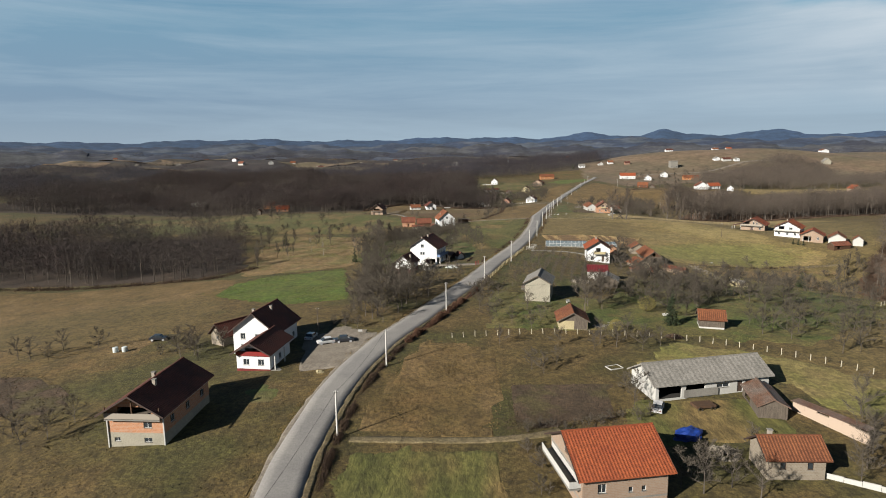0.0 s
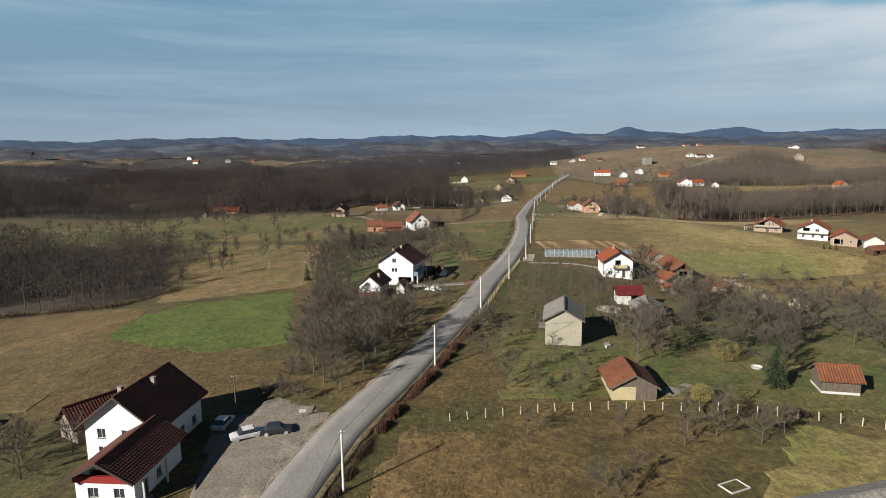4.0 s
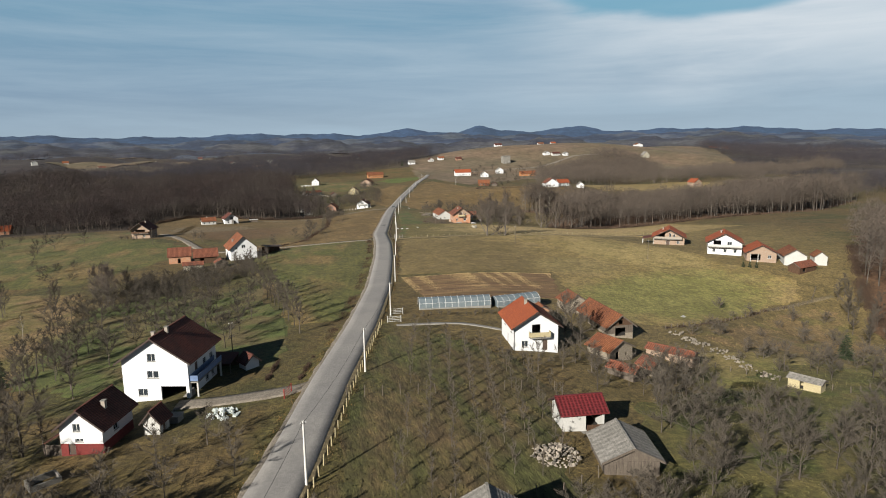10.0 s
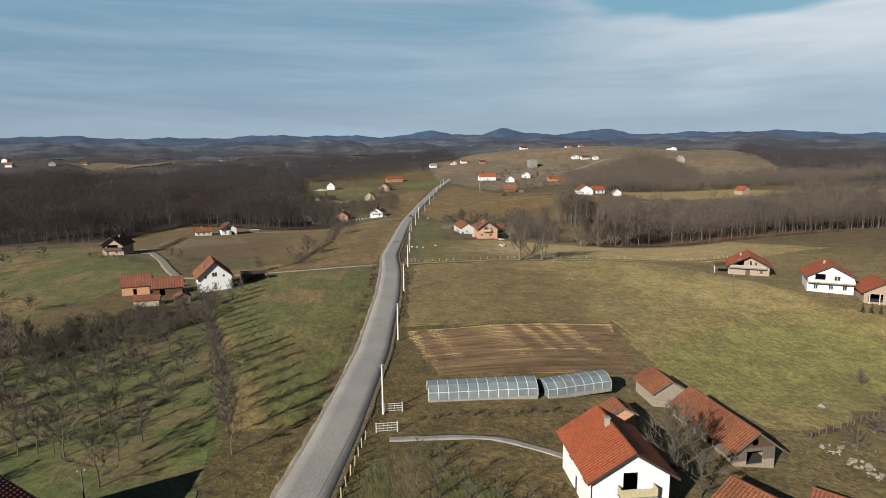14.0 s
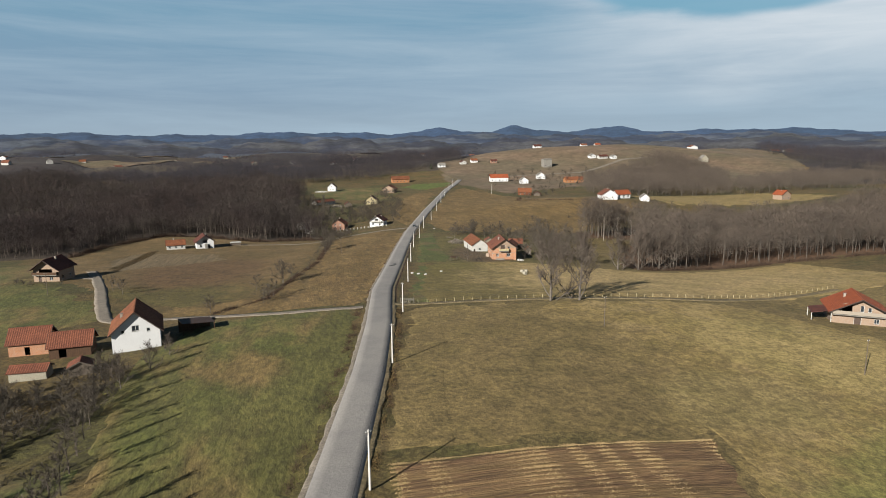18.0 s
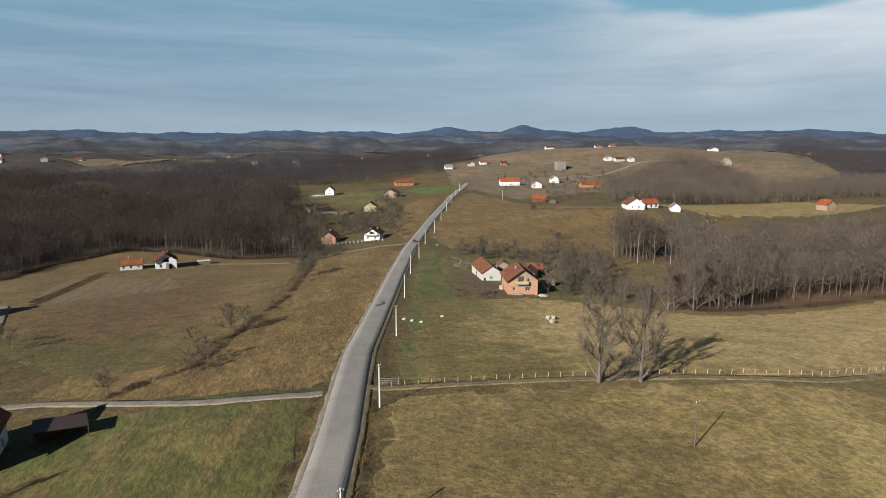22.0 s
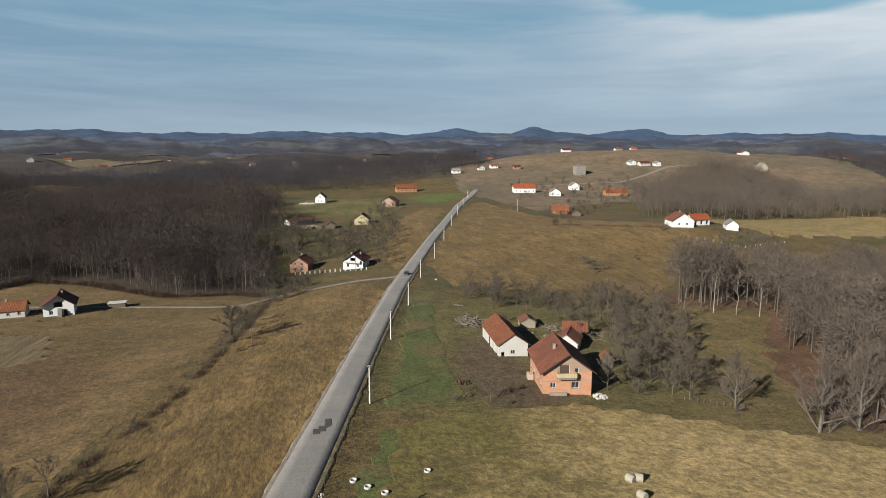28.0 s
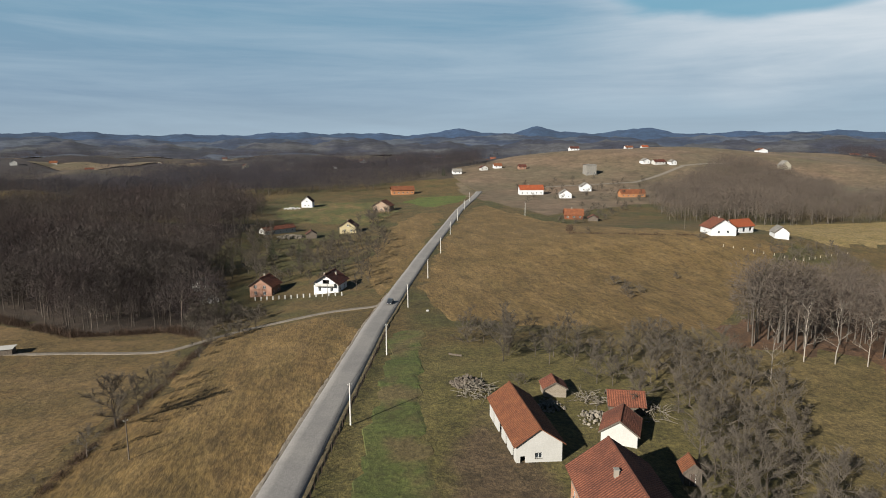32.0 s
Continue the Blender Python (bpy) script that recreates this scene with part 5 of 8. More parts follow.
# ---- farm with the orange roof ----
h = gable_house("brick house with a bright orange tiled roof", 22.2, 67.0, 9, 11.0, 11.5, 4.4, 7.4, along="width", wall_mat="palebrick", roof="roof_orange", over=0.75,
                holes={"f": [win(6.2, 1.8, 0.6, 0.7), win(7.9, 1.8, 0.6, 0.7), win(2.5, 2.0)], "l": [win(3.5, 2.2, 1.3, 1.4), win(8.0, 2.2, 1.3, 1.4), (5.8, 4.5, 1.6, 1.7, "door")]},
                bands=((0.9, 1.15, "concrete"), (3.6, 3.9, "concrete")), chimneys=())
balcony(h, -7.0, -5.52, 0.4, 11.0, 2.6, "white", label="long side balcony with a white parapet")
gable_house("small stone house with an orange tiled roof", 46.0, 72.4, -2, 7.4, 5.2, 3.0, 4.7, along="width", wall_mat="stone", roof="roof_rust", holes={"f": [win(2.0, 1.3, 0.8, 1.0), win(5.5, 1.3, 0.8, 1.0)]}, chimneys=((0.2, 0.6),), frame_mat="brownwood")
h = gable_house("long white barn with a grey fibre-cement roof", 45.8, 97.3, 12, 21.5, 8.0, 2.7, 4.9, along="width", wall_mat="white", roof="roof_grey", over=0.6, gable_mat="white",
                holes={"f": [(2.7, 0, 4.2, 2.2, "gap"), (7.4, 0, 3.6, 2.2, "gap"), win(12.6, 1.1, 2.4, 0.7), (15.9, 0, 1.1, 2.0, "door"), (17.6, 0.2, 1.4, 1.6, "gap")], "l": [win(3.6, 3.3, 0.6, 0.8), win(4.4, 3.3, 0.6, 0.8)]},
                chimneys=(), name="barn", category="barn", trim="roof_grey")
boxed("tarpaulin_sheet", (-5.6, 0.8, -0.25, -0.1, 0, 1.3), "concrete", h, "grey tarpaulin hung before the open bay")
slats(h, 6.5, 8.0, -0.12, 0.0, 1.7, 7)
h = gable_house("low shed with a rusty red tin roof", 51.4, 88.6, -10, 4.2, 8.6, 1.9, 3.0, wall_mat="wood", roof="roof_tin", over=0.35, holes={"l": [(2.5, 0.3, 3.4, 1.3, "gap")]}, chimneys=(), name="shed", category="shed", trim=None)
slats(h, -2.1, 2.1, -0.1, 0.0, 1.8, 12)
h = thing("ruined_wall", 58.5, 86.0, -66, label="crumbling brick wall with a rusty sheet roof", category="wall")
for i in range(6):
    boxed("wall_section", (-6 + i * 2, -4 + i * 2 - 0.01, 0, 0.35, -0.8, 1.7 + 0.25 * math.sin(i * 2.3)), "brick", h)
bm = bmesh.new()
box(bm, -6, 6, -0.6, 1.4, 2.05, 2.12)
part("roof_sheet", bm, "roof_tin", h)
h = thing("garden_wall", 53.5, 70.6, -32, label="low whitewashed concrete garden wall", category="wall")
for i in range(4):
    boxed("wall_panel", (-4 + i * 2, -2.04 + i * 2, 0, 0.15, -0.5, 0.8 - 0.1 * (i % 2)), "white", h)

# ---- the grey cream house and the little cottage ----
h = gable_house("plain cream-grey house with a pale cement roof", 24.9, 157.0, -14, 6.6, 9.6, 5.0, 6.9, wall_mat="cream", roof="roof_grey", over=0.55, holes={"l": [(5.0, 2.6, 1.2, 2.0, "door"), win(8, 2.9), win(8, 0.6)]}, chimneys=(), trim="wood")
balcony(h, -4.6, -3.32, 3.0, 9.0, 2.6, "wood", label="wooden side balcony")
h = gable_house("small cottage with old tiles and plank gable", 29.3, 132.4, -6, 6.4, 7.6, 2.0, 3.8, wall_mat="yellow", roof="roof_rust", over=0.5, gable_mat="wood",
                holes={"f": [(5.4, 0.0, 0.9, 1.7, "door")], "l": [win(4, 0.7, 0.8, 0.8)]}, chimneys=(), name="cottage", category="cottage", trim="wood")
boxed("plank_wall", (0.2, 3.1, -0.06, -0.003, 0, 2.0), "wood", h)
h = gable_house("weathered plank shed with an orange tiled roof", 60.3, 131.9, -16, 5.2, 4.6, 2.3, 3.8, along="width", wall_mat="wood", roof="roof_rust", over=0.45, bands=((-1.2, 0.5, "white"),), chimneys=(), name="shed", category="shed", trim="wood")
slats(h, -2.5, 2.5, -0.06, 0.5, 2.3, 14)

# ---- the white three-storey house and its outbuildings ----
h = gable_house("white three-storey house with brown roof tiles", -7.1, 216.4, -18, 10.0, 10.5, 6.4, 9.8, wall_mat="bluewhite", roof="roof_brown", over=0.8,
                holes={"f": [win(2.9, 0.8, 1.4, 1.1), win(4.2, 3.6, 0.8, 1.1), win(5.1, 3.6, 0.8, 1.1), win(4.6, 6.2, 1.2, 1.2), (7.6, 0.0, 3.8, 2.3, "gap")],
                       "r": [(2.0, 0.1, 2.6, 2.2, "gap"), (3.0, 3.0, 1.2, 2.1, "door"), win(6, 3.4, 1.2, 1.3), win(8.6, 3.4, 1.2, 1.3), win(6.5, 0.8), win(8.8, 0.8)]}, chimneys=((0.28, 0.45), (0.55, 0.35)))
balcony(h, 5.02, 6.3, 0.2, 9.5, 2.9, "bluegrey", label="blue-railed side balcony")
post(h, 6.15, 0.4, -1, 2.74, 0.12, "white")
post(h, 6.15, 9.2, -1, 2.74, 0.12, "white")
for k in range(6):
    boxed("step", (3.4 + k * 0.28, 3.66 + k * 0.28, 0.6, 1.8, 0.0, 0.25 + k * 0.25), "concrete", h)
h = gable_house("small white house on a dark red plinth", -13.4, 200.9, -18, 5.4, 7.0, 3.7, 5.9, wall_mat="bluewhite", roof="roof_brown", over=0.6,
                holes={"f": [win(2.2, 3.1, 0.9, 1.0), win(2.4, 1.75, 1.0, 0.4), (1.4, 0.0, 0.9, 1.5, "door")], "r": [win(3.0, 2.0)]}, bands=((-1.2, 1.5, "redwall"),), chimneys=((0.75, 0.45),))
lean_to(h, -5.2, -2.75, 0.2, 5.5, 1.3, 2.7, "roof_brown", "x0")
slats(h, -5.1, -2.9, 0.3, -0.5, 1.2, 6)
gable_house("whitewashed well house with a brown roof", -5.8, 203.1, -20, 2.2, 2.4, 1.9, 3.2, wall_mat="white", roof="roof_brown", over=0.4, holes={"r": [(1.2, 0, 0.8, 1.6, "door")]}, chimneys=(), name="well_house", category="shed")
gable_house("tiny garden shed with a brown hip roof", 6.6, 224.5, 30, 2.4, 2.4, 1.3, 2.4, wall_mat="bluewhite", roof="roof_brown", over=0.35, chimneys=(), name="garden_shed", category="shed")
h = thing("dark_shed", 1.0, 226.5, -20, label="dark low open-fronted timber shed", category="shed")
lean_to(h, -3, 3, -2, 2, 1.9, 2.6, "roof_brown", "y0")
slats(h, -2.9, 2.9, 1.9, -0.3, 2.4, 14, "brownwood")
h = thing("concrete_tank", -3.7, 206.6, -18, label="grey square concrete water tank", category="tank")
boxed("tank_wall", (-1.1, 1.1, -0.8, 0.8, -0.4, 0.9), "concrete", h)
boxed("tank_lid", (-1.2, 1.2, -0.9, 0.9, 0.9, 1.0), "concrete", h)
h = thing("stone_trough", -16.0, 194.8, 30, label="open concrete manure pit", category="pit")
for x0, x1, y0, y1 in ((-1.6, 1.6, -1.2, -1.0), (-1.6, 1.6, 1.0, 1.2), (-1.6, -1.4, -1.0, 1.0), (1.4, 1.6, -1.0, 1.0)):
    boxed("pit_wall", (x0, x1, y0, y1, -0.4, 0.7), "concrete", h)

# ---- the red-roofed house, vineyard cabin and barns ----
h = gable_house("white house with an orange-red tiled roof", 56.2, 219.0, -9, 8.2, 10.2, 4.9, 7.5, wall_mat="bluewhite", roof="roof_orange", over=0.7, front_over=0.9,
                holes={"f": [(4.1, 3.1, 1.6, 2.0, "gap"), win(2.0, 0.9, 1.2, 1.2), (5.8, 0.1, 1.0, 2.0, "door")], "l": [(5, 0.2, 1.0, 2.0, "door"), win(8, 3.2), win(3, 3.2)]}, chimneys=((0.45, 0.6),))
balcony(h, -1.4, 2.4, -1.1, -0.02, 2.9, "yellow", label="small front balcony with a pale railing")
boxed("downpipe", (-4.17, -4.1, -0.1, -0.02, 0, 4.8), "trim", h)
h = gable_house("small white cabin with a red sheet roof", 48.2, 187.0, -8, 5.6, 4.4, 2.7, 4.0, along="width", wall_mat="white", roof="roof_red", over=0.5, holes={"f": [(4.2, 0.1, 2.2, 2.3, "gap")], "l": [win(2.0, 1, 0.7, 0.8)]}, chimneys=(), name="cabin", category="cabin")
slats(h, 0.4, 2.6, -0.1, 0.0, 0.9, 10, "brownwood", "railing_board")
boxed("doorstep", (-3.0, 2.9, -0.8, -0.02, -0.5, 0.06), "concrete", h)
h = gable_house("old plank barn with a grey tin roof", 48.0, 175.6, -16, 6.2, 6.6, 1.9, 3.4, wall_mat="wood", roof="roof_grey", over=0.5, chimneys=(), holes={"f": [(1.5, 0.2, 1.0, 1.5, "gap"), (4.5, 0.2, 1.0, 1.5, "gap")]}, name="barn", category="barn", trim="wood")
slats(h, -3.0, 3.0, -0.06, 0.0, 1.8, 15)
h = gable_house("long timber barn with brown clay tiles", 79.8, 228.6, -4, 5.6, 14.5, 2.5, 4.6, wall_mat="wood", roof="roof_rust", over=0.6, gable_mat="brownwood", holes={"f": [(2.8, 0.2, 2.4, 1.8, "gap"), (2.8, 2.7, 1.0, 0.9, "gap")], "l": [(4, 0, 1.6, 1.9, "gap"), (9, 0.4, 1.4, 1.2, "gap")]}, bands=((-1.2, 0.8, "stone"),), chimneys=(), name="barn", category="barn", trim="wood")
gable_house("small outbuilding with weathered orange tiles", 79.2, 246.0, -6, 5.4, 6.0, 2.6, 4.2, wall_mat="stone", roof="roof_rust", over=0.4, chimneys=(), name="outbuilding", category="shed", trim="wood")
gable_house("low pigsty with a red tiled roof", 71.5, 215.2, 16, 6.0, 5.6, 2.0, 3.5, wall_mat="stone", roof="roof_rust", over=0.4, chimneys=(), holes={"f": [(2, 0.2, 0.9, 1.4, "gap"), (4.4, 0.6, 0.6, 0.6, "gap")]}, name="pigsty", category="shed", trim="wood")
gable_house("narrow low shed with brown sheet roof", 82.5, 216.2, -58, 9.0, 2.8, 1.7, 2.3, along="width", wall_mat="palebrick", roof="roof_old", over=0.3, chimneys=(), name="shed", category="shed", trim="wood")
gable_house("small woodshed with a rusty roof", 66.0, 206.6, -60, 5.0, 2.8, 1.6, 2.2, along="width", wall_mat="wood", roof="roof_old", over=0.3, chimneys=(), name="shed", category="shed", trim="wood")
gable_house("collapsing little shed with mossy tiles", 74.5, 208.0, 10, 3.4, 3.6, 1.5, 2.6, wall_mat="stone", roof="roof_old", over=0.3, chimneys=(), name="shed", category="shed", trim="wood")
gable_house("brick woodshed with an orange tile roof", 66.8, 238.5, -8, 3.6, 3.4, 2.2, 3.2, wall_mat="brick", roof="roof_rust", over=0.3, chimneys=(), name="shed", category="shed", trim="wood")
h = gable_house("pale board field cabin with a flat roof", 97.4, 199.3, -65, 5.2, 2.4, 1.8, 2.2, along="width", wall_mat="yellow", roof="roof_grey", over=0.25, chimneys=(), holes={"f": [(2.2, 0.2, 0.6, 1.5, "gap")]}, name="field_cabin", category="cabin", trim="wood")

# ---- greenhouses ----
def greenhouse(label, x, y, yaw, L, W, hgt):
    g = thing("greenhouse", x, y, yaw, label=label, category="greenhouse", group="greenhouses")
    n = int(L / 1.5)
    step = L / n
    prof = [(0, 0.0), (0.12, hgt * 0.62), (W * 0.28, hgt * 0.93), (W / 2, hgt), (W * 0.72, hgt * 0.93), (W - 0.12, hgt * 0.62), (W, 0.0)]
    for i in range(n):
        bm = bmesh.new()
        a = [bm.verts.new((i * step + 0.03, yy, zz)) for yy, zz in prof]
        b = [bm.verts.new(((i + 1) * step - 0.03, yy, zz)) for yy, zz in prof]
        for j in range(len(prof) - 1):
            bm.faces.new([a[j], b[j], b[j + 1], a[j + 1]])
        part("cover_panel", bm, "film", g)
    for i in range(n + 1):
        bm = bmesh.new()
        for (y0, z0), (y1, z1) in zip(prof, prof[1:]):
            vs = [bm.verts.new((i * step + dx, yy, zz + up)) for dx, yy, zz, up in ((-0.04, y0, z0, 0.03), (0.04, y0, z0, 0.03), (0.04, y1, z1, 0.05), (-0.04, y1, z1, 0.05))]
            bm.faces.new(vs)
        part("hoop", bm, "whitetrim", g)
    for xx in (0.0, L):
        bm = bmesh.new()
        bm.faces.new([bm.verts.new((xx, yy, zz)) for yy, zz in prof])
        part("end_wall", bm, "film", g)
    boxed("base_board", (0, L, -0.08, -0.02, -0.3, 0.3), "concrete", g)
    boxed("rail", (0, L, 0.02, 0.08, hgt * 0.6, hgt * 0.6 + 0.06), "whitetrim", g)
    return g


greenhouse("long film greenhouse with white hoops", 42.6, 252.0, -9, 16.5, 4.6, 2.3)
greenhouse("shorter film greenhouse with white hoops", 60.6, 249.4, 4, 11.0, 4.4, 2.2)

# ---- west farmstead ----
h = gable_house("white gabled house with an orange roof slope", 2.1, 355.8, 11, 9.4, 12.0, 4.6, 8.8, wall_mat="bluewhite", roof="roof_rust", over=0.7, holes={"f": [win(2.2, 4.3, 0.7, 0.7), win(4.7, 4.6, 1.4, 1.2), win(7.2, 4.3, 0.7, 0.7)], "r": row(12, 2, 0.8), "l": row(12, 2, 1.0)}, bands=((-1.2, 0.3, "concrete"),), chimneys=((0.2, 0.5),))
# dark shed added where the white house's shadow lies
h = thing("shade_shed", 12.6, 366.5, 20, label="low dark shed added for the shade beside the white house", category="shed")
lean_to(h, -3.6, 3.6, -2.6, 2.6, 2.3, 2.9, "trim", "x1", "brownwood")
slats(h, -3.5, 3.5, 2.4, -0.4, 2.2, 16, "brownwood")
gable_house("brick outbuilding with old red tiles", -20.6, 361.0, 4, 7.4, 6.6, 3.0, 5.4, along="width", wall_mat="brick", roof="roof_old", over=0.5, chimneys=(), name="outbuilding", category="shed", holes={"f": [(3.5, 0.2, 1.0, 1.8, "gap")]}, trim="wood")
gable_house("long outbuilding with orange-brown tiles", -11.2, 356.8, 6, 7.8, 6.0, 2.7, 4.9, along="width", wall_mat="brownwood", roof="roof_old", over=0.5, chimneys=(), name="outbuilding", category="shed", holes={"f": [(2.5, 0.2, 1.4, 1.8, "gap")]}, trim="wood")
gable_house("low grey shed beside the farmstead", -14.4, 343.6, 0, 6.4, 3.4, 1.8, 2.6, along="width", wall_mat="cream", roof="roof_old", over=0.3, chimneys=(), name="shed", category="shed", trim="wood")
gable_house("small plank shed beside the farmstead", -5.0, 342.8, 12, 4.0, 3.4, 1.8, 2.8, wall_mat="wood", roof="roof_old", over=0.3, chimneys=(), name="shed", category="shed", trim="wood")
h = gable_house("unfinished brick house with a wide dark roof", -49.2, 454.0, -12, 8.8, 9.4, 4.8, 8.0, wall_mat="palebrick", roof="roof_brown", over=0.8, front_over=1.6, holes={"f": [(4.2, 2.9, 4.6, 1.8, "gap"), (2.2, 0.1, 1.0, 2, "door"), win(6, 0.9)], "r": row(9, 2, 1.0)}, chimneys=((0.6, 0.5),))
balcony(h, -4.2, 4.2, -1.3, -0.02, 2.8, "brownwood", label="brown front balcony")
gable_house("low house with a rusty tiled roof", -25.2, 556.8, 12, 8.8, 7.0, 2.6, 4.6, along="width", wall_mat="white", roof="roof_rust", over=0.5, holes={"f": row(8.8, 3, 0.9, 0.9, 1.0)}, chimneys=((0.4, 0.5),))
h = gable_house("white house with a dark roof and balcony", -11.0, 557.5, 14, 8.6, 9.0, 3.9, 7.0, wall_mat="bluewhite", roof="roof_brown", over=0.8, front_over=1.2, holes={"f": [(4.3, 3.0, 2.4, 1.8, "gap"), win(2.2, 0.8), (6.2, 0, 1.2, 2.1, "door")]}, chimneys=((0.6, 0.5),))
for k in range(7):
    boxed("step", (-0.2, 1.0, -0.4 - 0.3 * (7 - k), -0.1 - 0.3 * (7 - k), -0.5, 0.4 * (k + 1)), "concrete", h)
h = thing("field_hut", 3.0, 569.0, 8, label="low dark hut under a pale flat roof", category="shed")
boxed("hut_wall", (-2.6, 2.6, -1.6, 1.6, -0.6, 1.6), "wood", h)
boxed("hut_roof", (-2.9, 2.9, -1.9, 1.9, 1.62, 1.75), "white", h)

# ---- houses east of the long meadow ----
h = gable_house("unplastered brick house with an orange roof and porch", 170.5, 337.0, -36, 12.0, 11.0, 3.7, 6.9, wall_mat="palebrick", roof="roof_orange", over=0.9, front_over=1.6, holes={"f": [(3.2, 3.3, 2.2, 2.0, "gap"), win(6.4, 3.6, 0.8, 1.6), win(8.0, 3.6, 0.8, 1.2), (5.6, 0.1, 1.6, 2.1, "door"), win(9.6, 0.9)], "r": row(11, 3, 1.0)}, chimneys=((0.3, 0.6),))
balcony(h, -6.0, 5.0, -1.3, -0.02, 2.9, "palebrick", label="unplastered front balcony parapet")
lean_to(h, -10.5, -6.02, -0.5, 6, 2.7, 3.6, "roof_brown", "x0", "white")
h = gable_house("white house with terrace and orange roof", 173.8, 308.5, -38, 11.6, 12.0, 4.6, 7.8, wall_mat="bluewhite", roof="roof_orange", over=0.8, front_over=1.0, holes={"f": [(3.2, 3.0, 2.6, 2.2, "gap"), win(7.4, 3.4, 1.6, 1.4), win(2.2, 0.8), win(6.0, 0.8), win(9.4, 0.8)], "r": row(12, 3, 1.0)}, chimneys=((0.4, 0.5),))
balcony(h, -5.8, 5.8, -1.6, -0.02, 2.9, "white", label="white walled terrace along the front")
h = gable_house("small brick house with a rust roof and open porch", 179.2, 296.2, -34, 9.6, 10.0, 3.0, 5.6, wall_mat="palebrick", roof="roof_orange", over=0.7, holes={"f": [(2.8, 0.2, 3.4, 2.2, "gap"), win(7.4, 0.9)], "r": row(10, 3, 0.9)}, chimneys=())
for px in (-3.6, -1.2):
    post(h, px, -0.5, -0.8, 2.6, 0.1, "white", "porch_post")
gable_house("white farm shed with faded red tiles", 187.0, 289.0, -32, 7.0, 10.0, 3.0, 5.2, wall_mat="white", roof="roof_rust", over=0.5, holes={"r": row(10, 3, 0.9, 0.9, 1.0)}, chimneys=(), name="shed", category="shed", trim="wood")
gable_house("low lean shed with dull red tiles", 185.6, 282.4, 12, 9.0, 4.0, 1.9, 3.2, along="width", wall_mat="brownwood", roof="roof_old", over=0.4, holes={"f": [(2.6, 0.1, 1.6, 1.5, "gap")]}, chimneys=(), name="shed", category="shed", trim="wood")
gable_house("small white store with a rusty roof", 195.5, 286.5, -30, 4.0, 5.0, 2.8, 4.4, wall_mat="white", roof="roof_rust", over=0.3, chimneys=(), name="shed", category="shed", trim="wood")

# ---- the brick farm by the pasture ----
h = gable_house("brick farmhouse with a mossy red tiled roof", 117.6, 451.6, -9, 9.6, 13.0, 5.2, 8.6, wall_mat="brick", roof="roof_old", over=0.7, front_over=0.9, holes={"f": [(4.2, 4.6, 2.0, 1.8, "door"), win(6.6, 4.7, 0.8, 1.0), win(6.4, 1.6, 1.5, 1.3), win(2.0, 1.7, 1.0, 1.1)], "l": row(13, 4, 1.6, 1.0, 1.1), "r": row(13, 3, 1.6)},
                bands=((5.0, 99, "palebrick"), (2.95, 3.15, "concrete")), chimneys=((0.35, 0.45),))
balcony(h, -2.2, 1.6, -1.2, -0.02, 4.0, "yellow", label="pale plank balcony")
boxed("lean_boards", (-3.6, -0.2, -0.9, -0.6, -0.3, 1.0), "concrete", h)
slats(h, 0.4, 3.6, -1.1, -0.2, 0.7, 12, "brownwood", "fence_board")
for k in range(6):
    boxed("stacked_block", (-6.2 + 0.6 * (k % 2), -5.65 + 0.6 * (k % 2), 8 + 0.6 * (k // 2), 8.5 + 0.6 * (k // 2), -0.5, 1.6 - 0.2 * (k % 3)), "brick", h)
h = gable_house("whitewashed barn with a faded red tiled roof", 114.8, 476.6, -3, 7.0, 17.5, 3.2, 5.6, wall_mat="white", roof="roof_rust", over=0.45, gable_mat="white", holes={"f": [win(3.4, 0.9, 1.1, 0.9), (1.0, 0.0, 0.8, 1.4, "gap")], "l": [(3.0, 0, 1.1, 2.0, "gap"), (7.5, 0, 2.0, 2.3, "gap"), (11.5, 0, 1.1, 2.0, "gap"), (15.5, 0, 1.1, 2.0, "gap")]}, chimneys=(), name="barn", category="barn", trim=None)
gable_house("low white shed with a mossy roof", 129.6, 480.6, -32, 5.6, 6.5, 2.2, 4.2, wall_mat="white", roof="roof_old", over=0.4, chimneys=(), name="shed", category="shed", trim="wood")
gable_house("tumbledown shed with rusty tiles", 137.0, 492.0, -20, 6.0, 5.0, 1.8, 3.4, along="width", wall_mat="wood", roof="roof_old", over=0.4, chimneys=(), name="shed", category="shed", trim="wood")
gable_house("small stone store with a brown roof", 127.0, 501.0, -10, 4.2, 4.0, 1.8, 3.0, wall_mat="stone", roof="roof_old", over=0.3, chimneys=(), name="shed", category="shed", trim="wood")
gable_house("plank outhouse with a small tiled roof", 134.0, 467.4, -18, 2.4, 2.6, 2.3, 3.4, wall_mat="wood", roof="roof_rust", over=0.35, chimneys=(), holes={"f": [(1.2, 0.1, 0.8, 1.8, "door")]}, name="outhouse", category="shed", trim="wood")

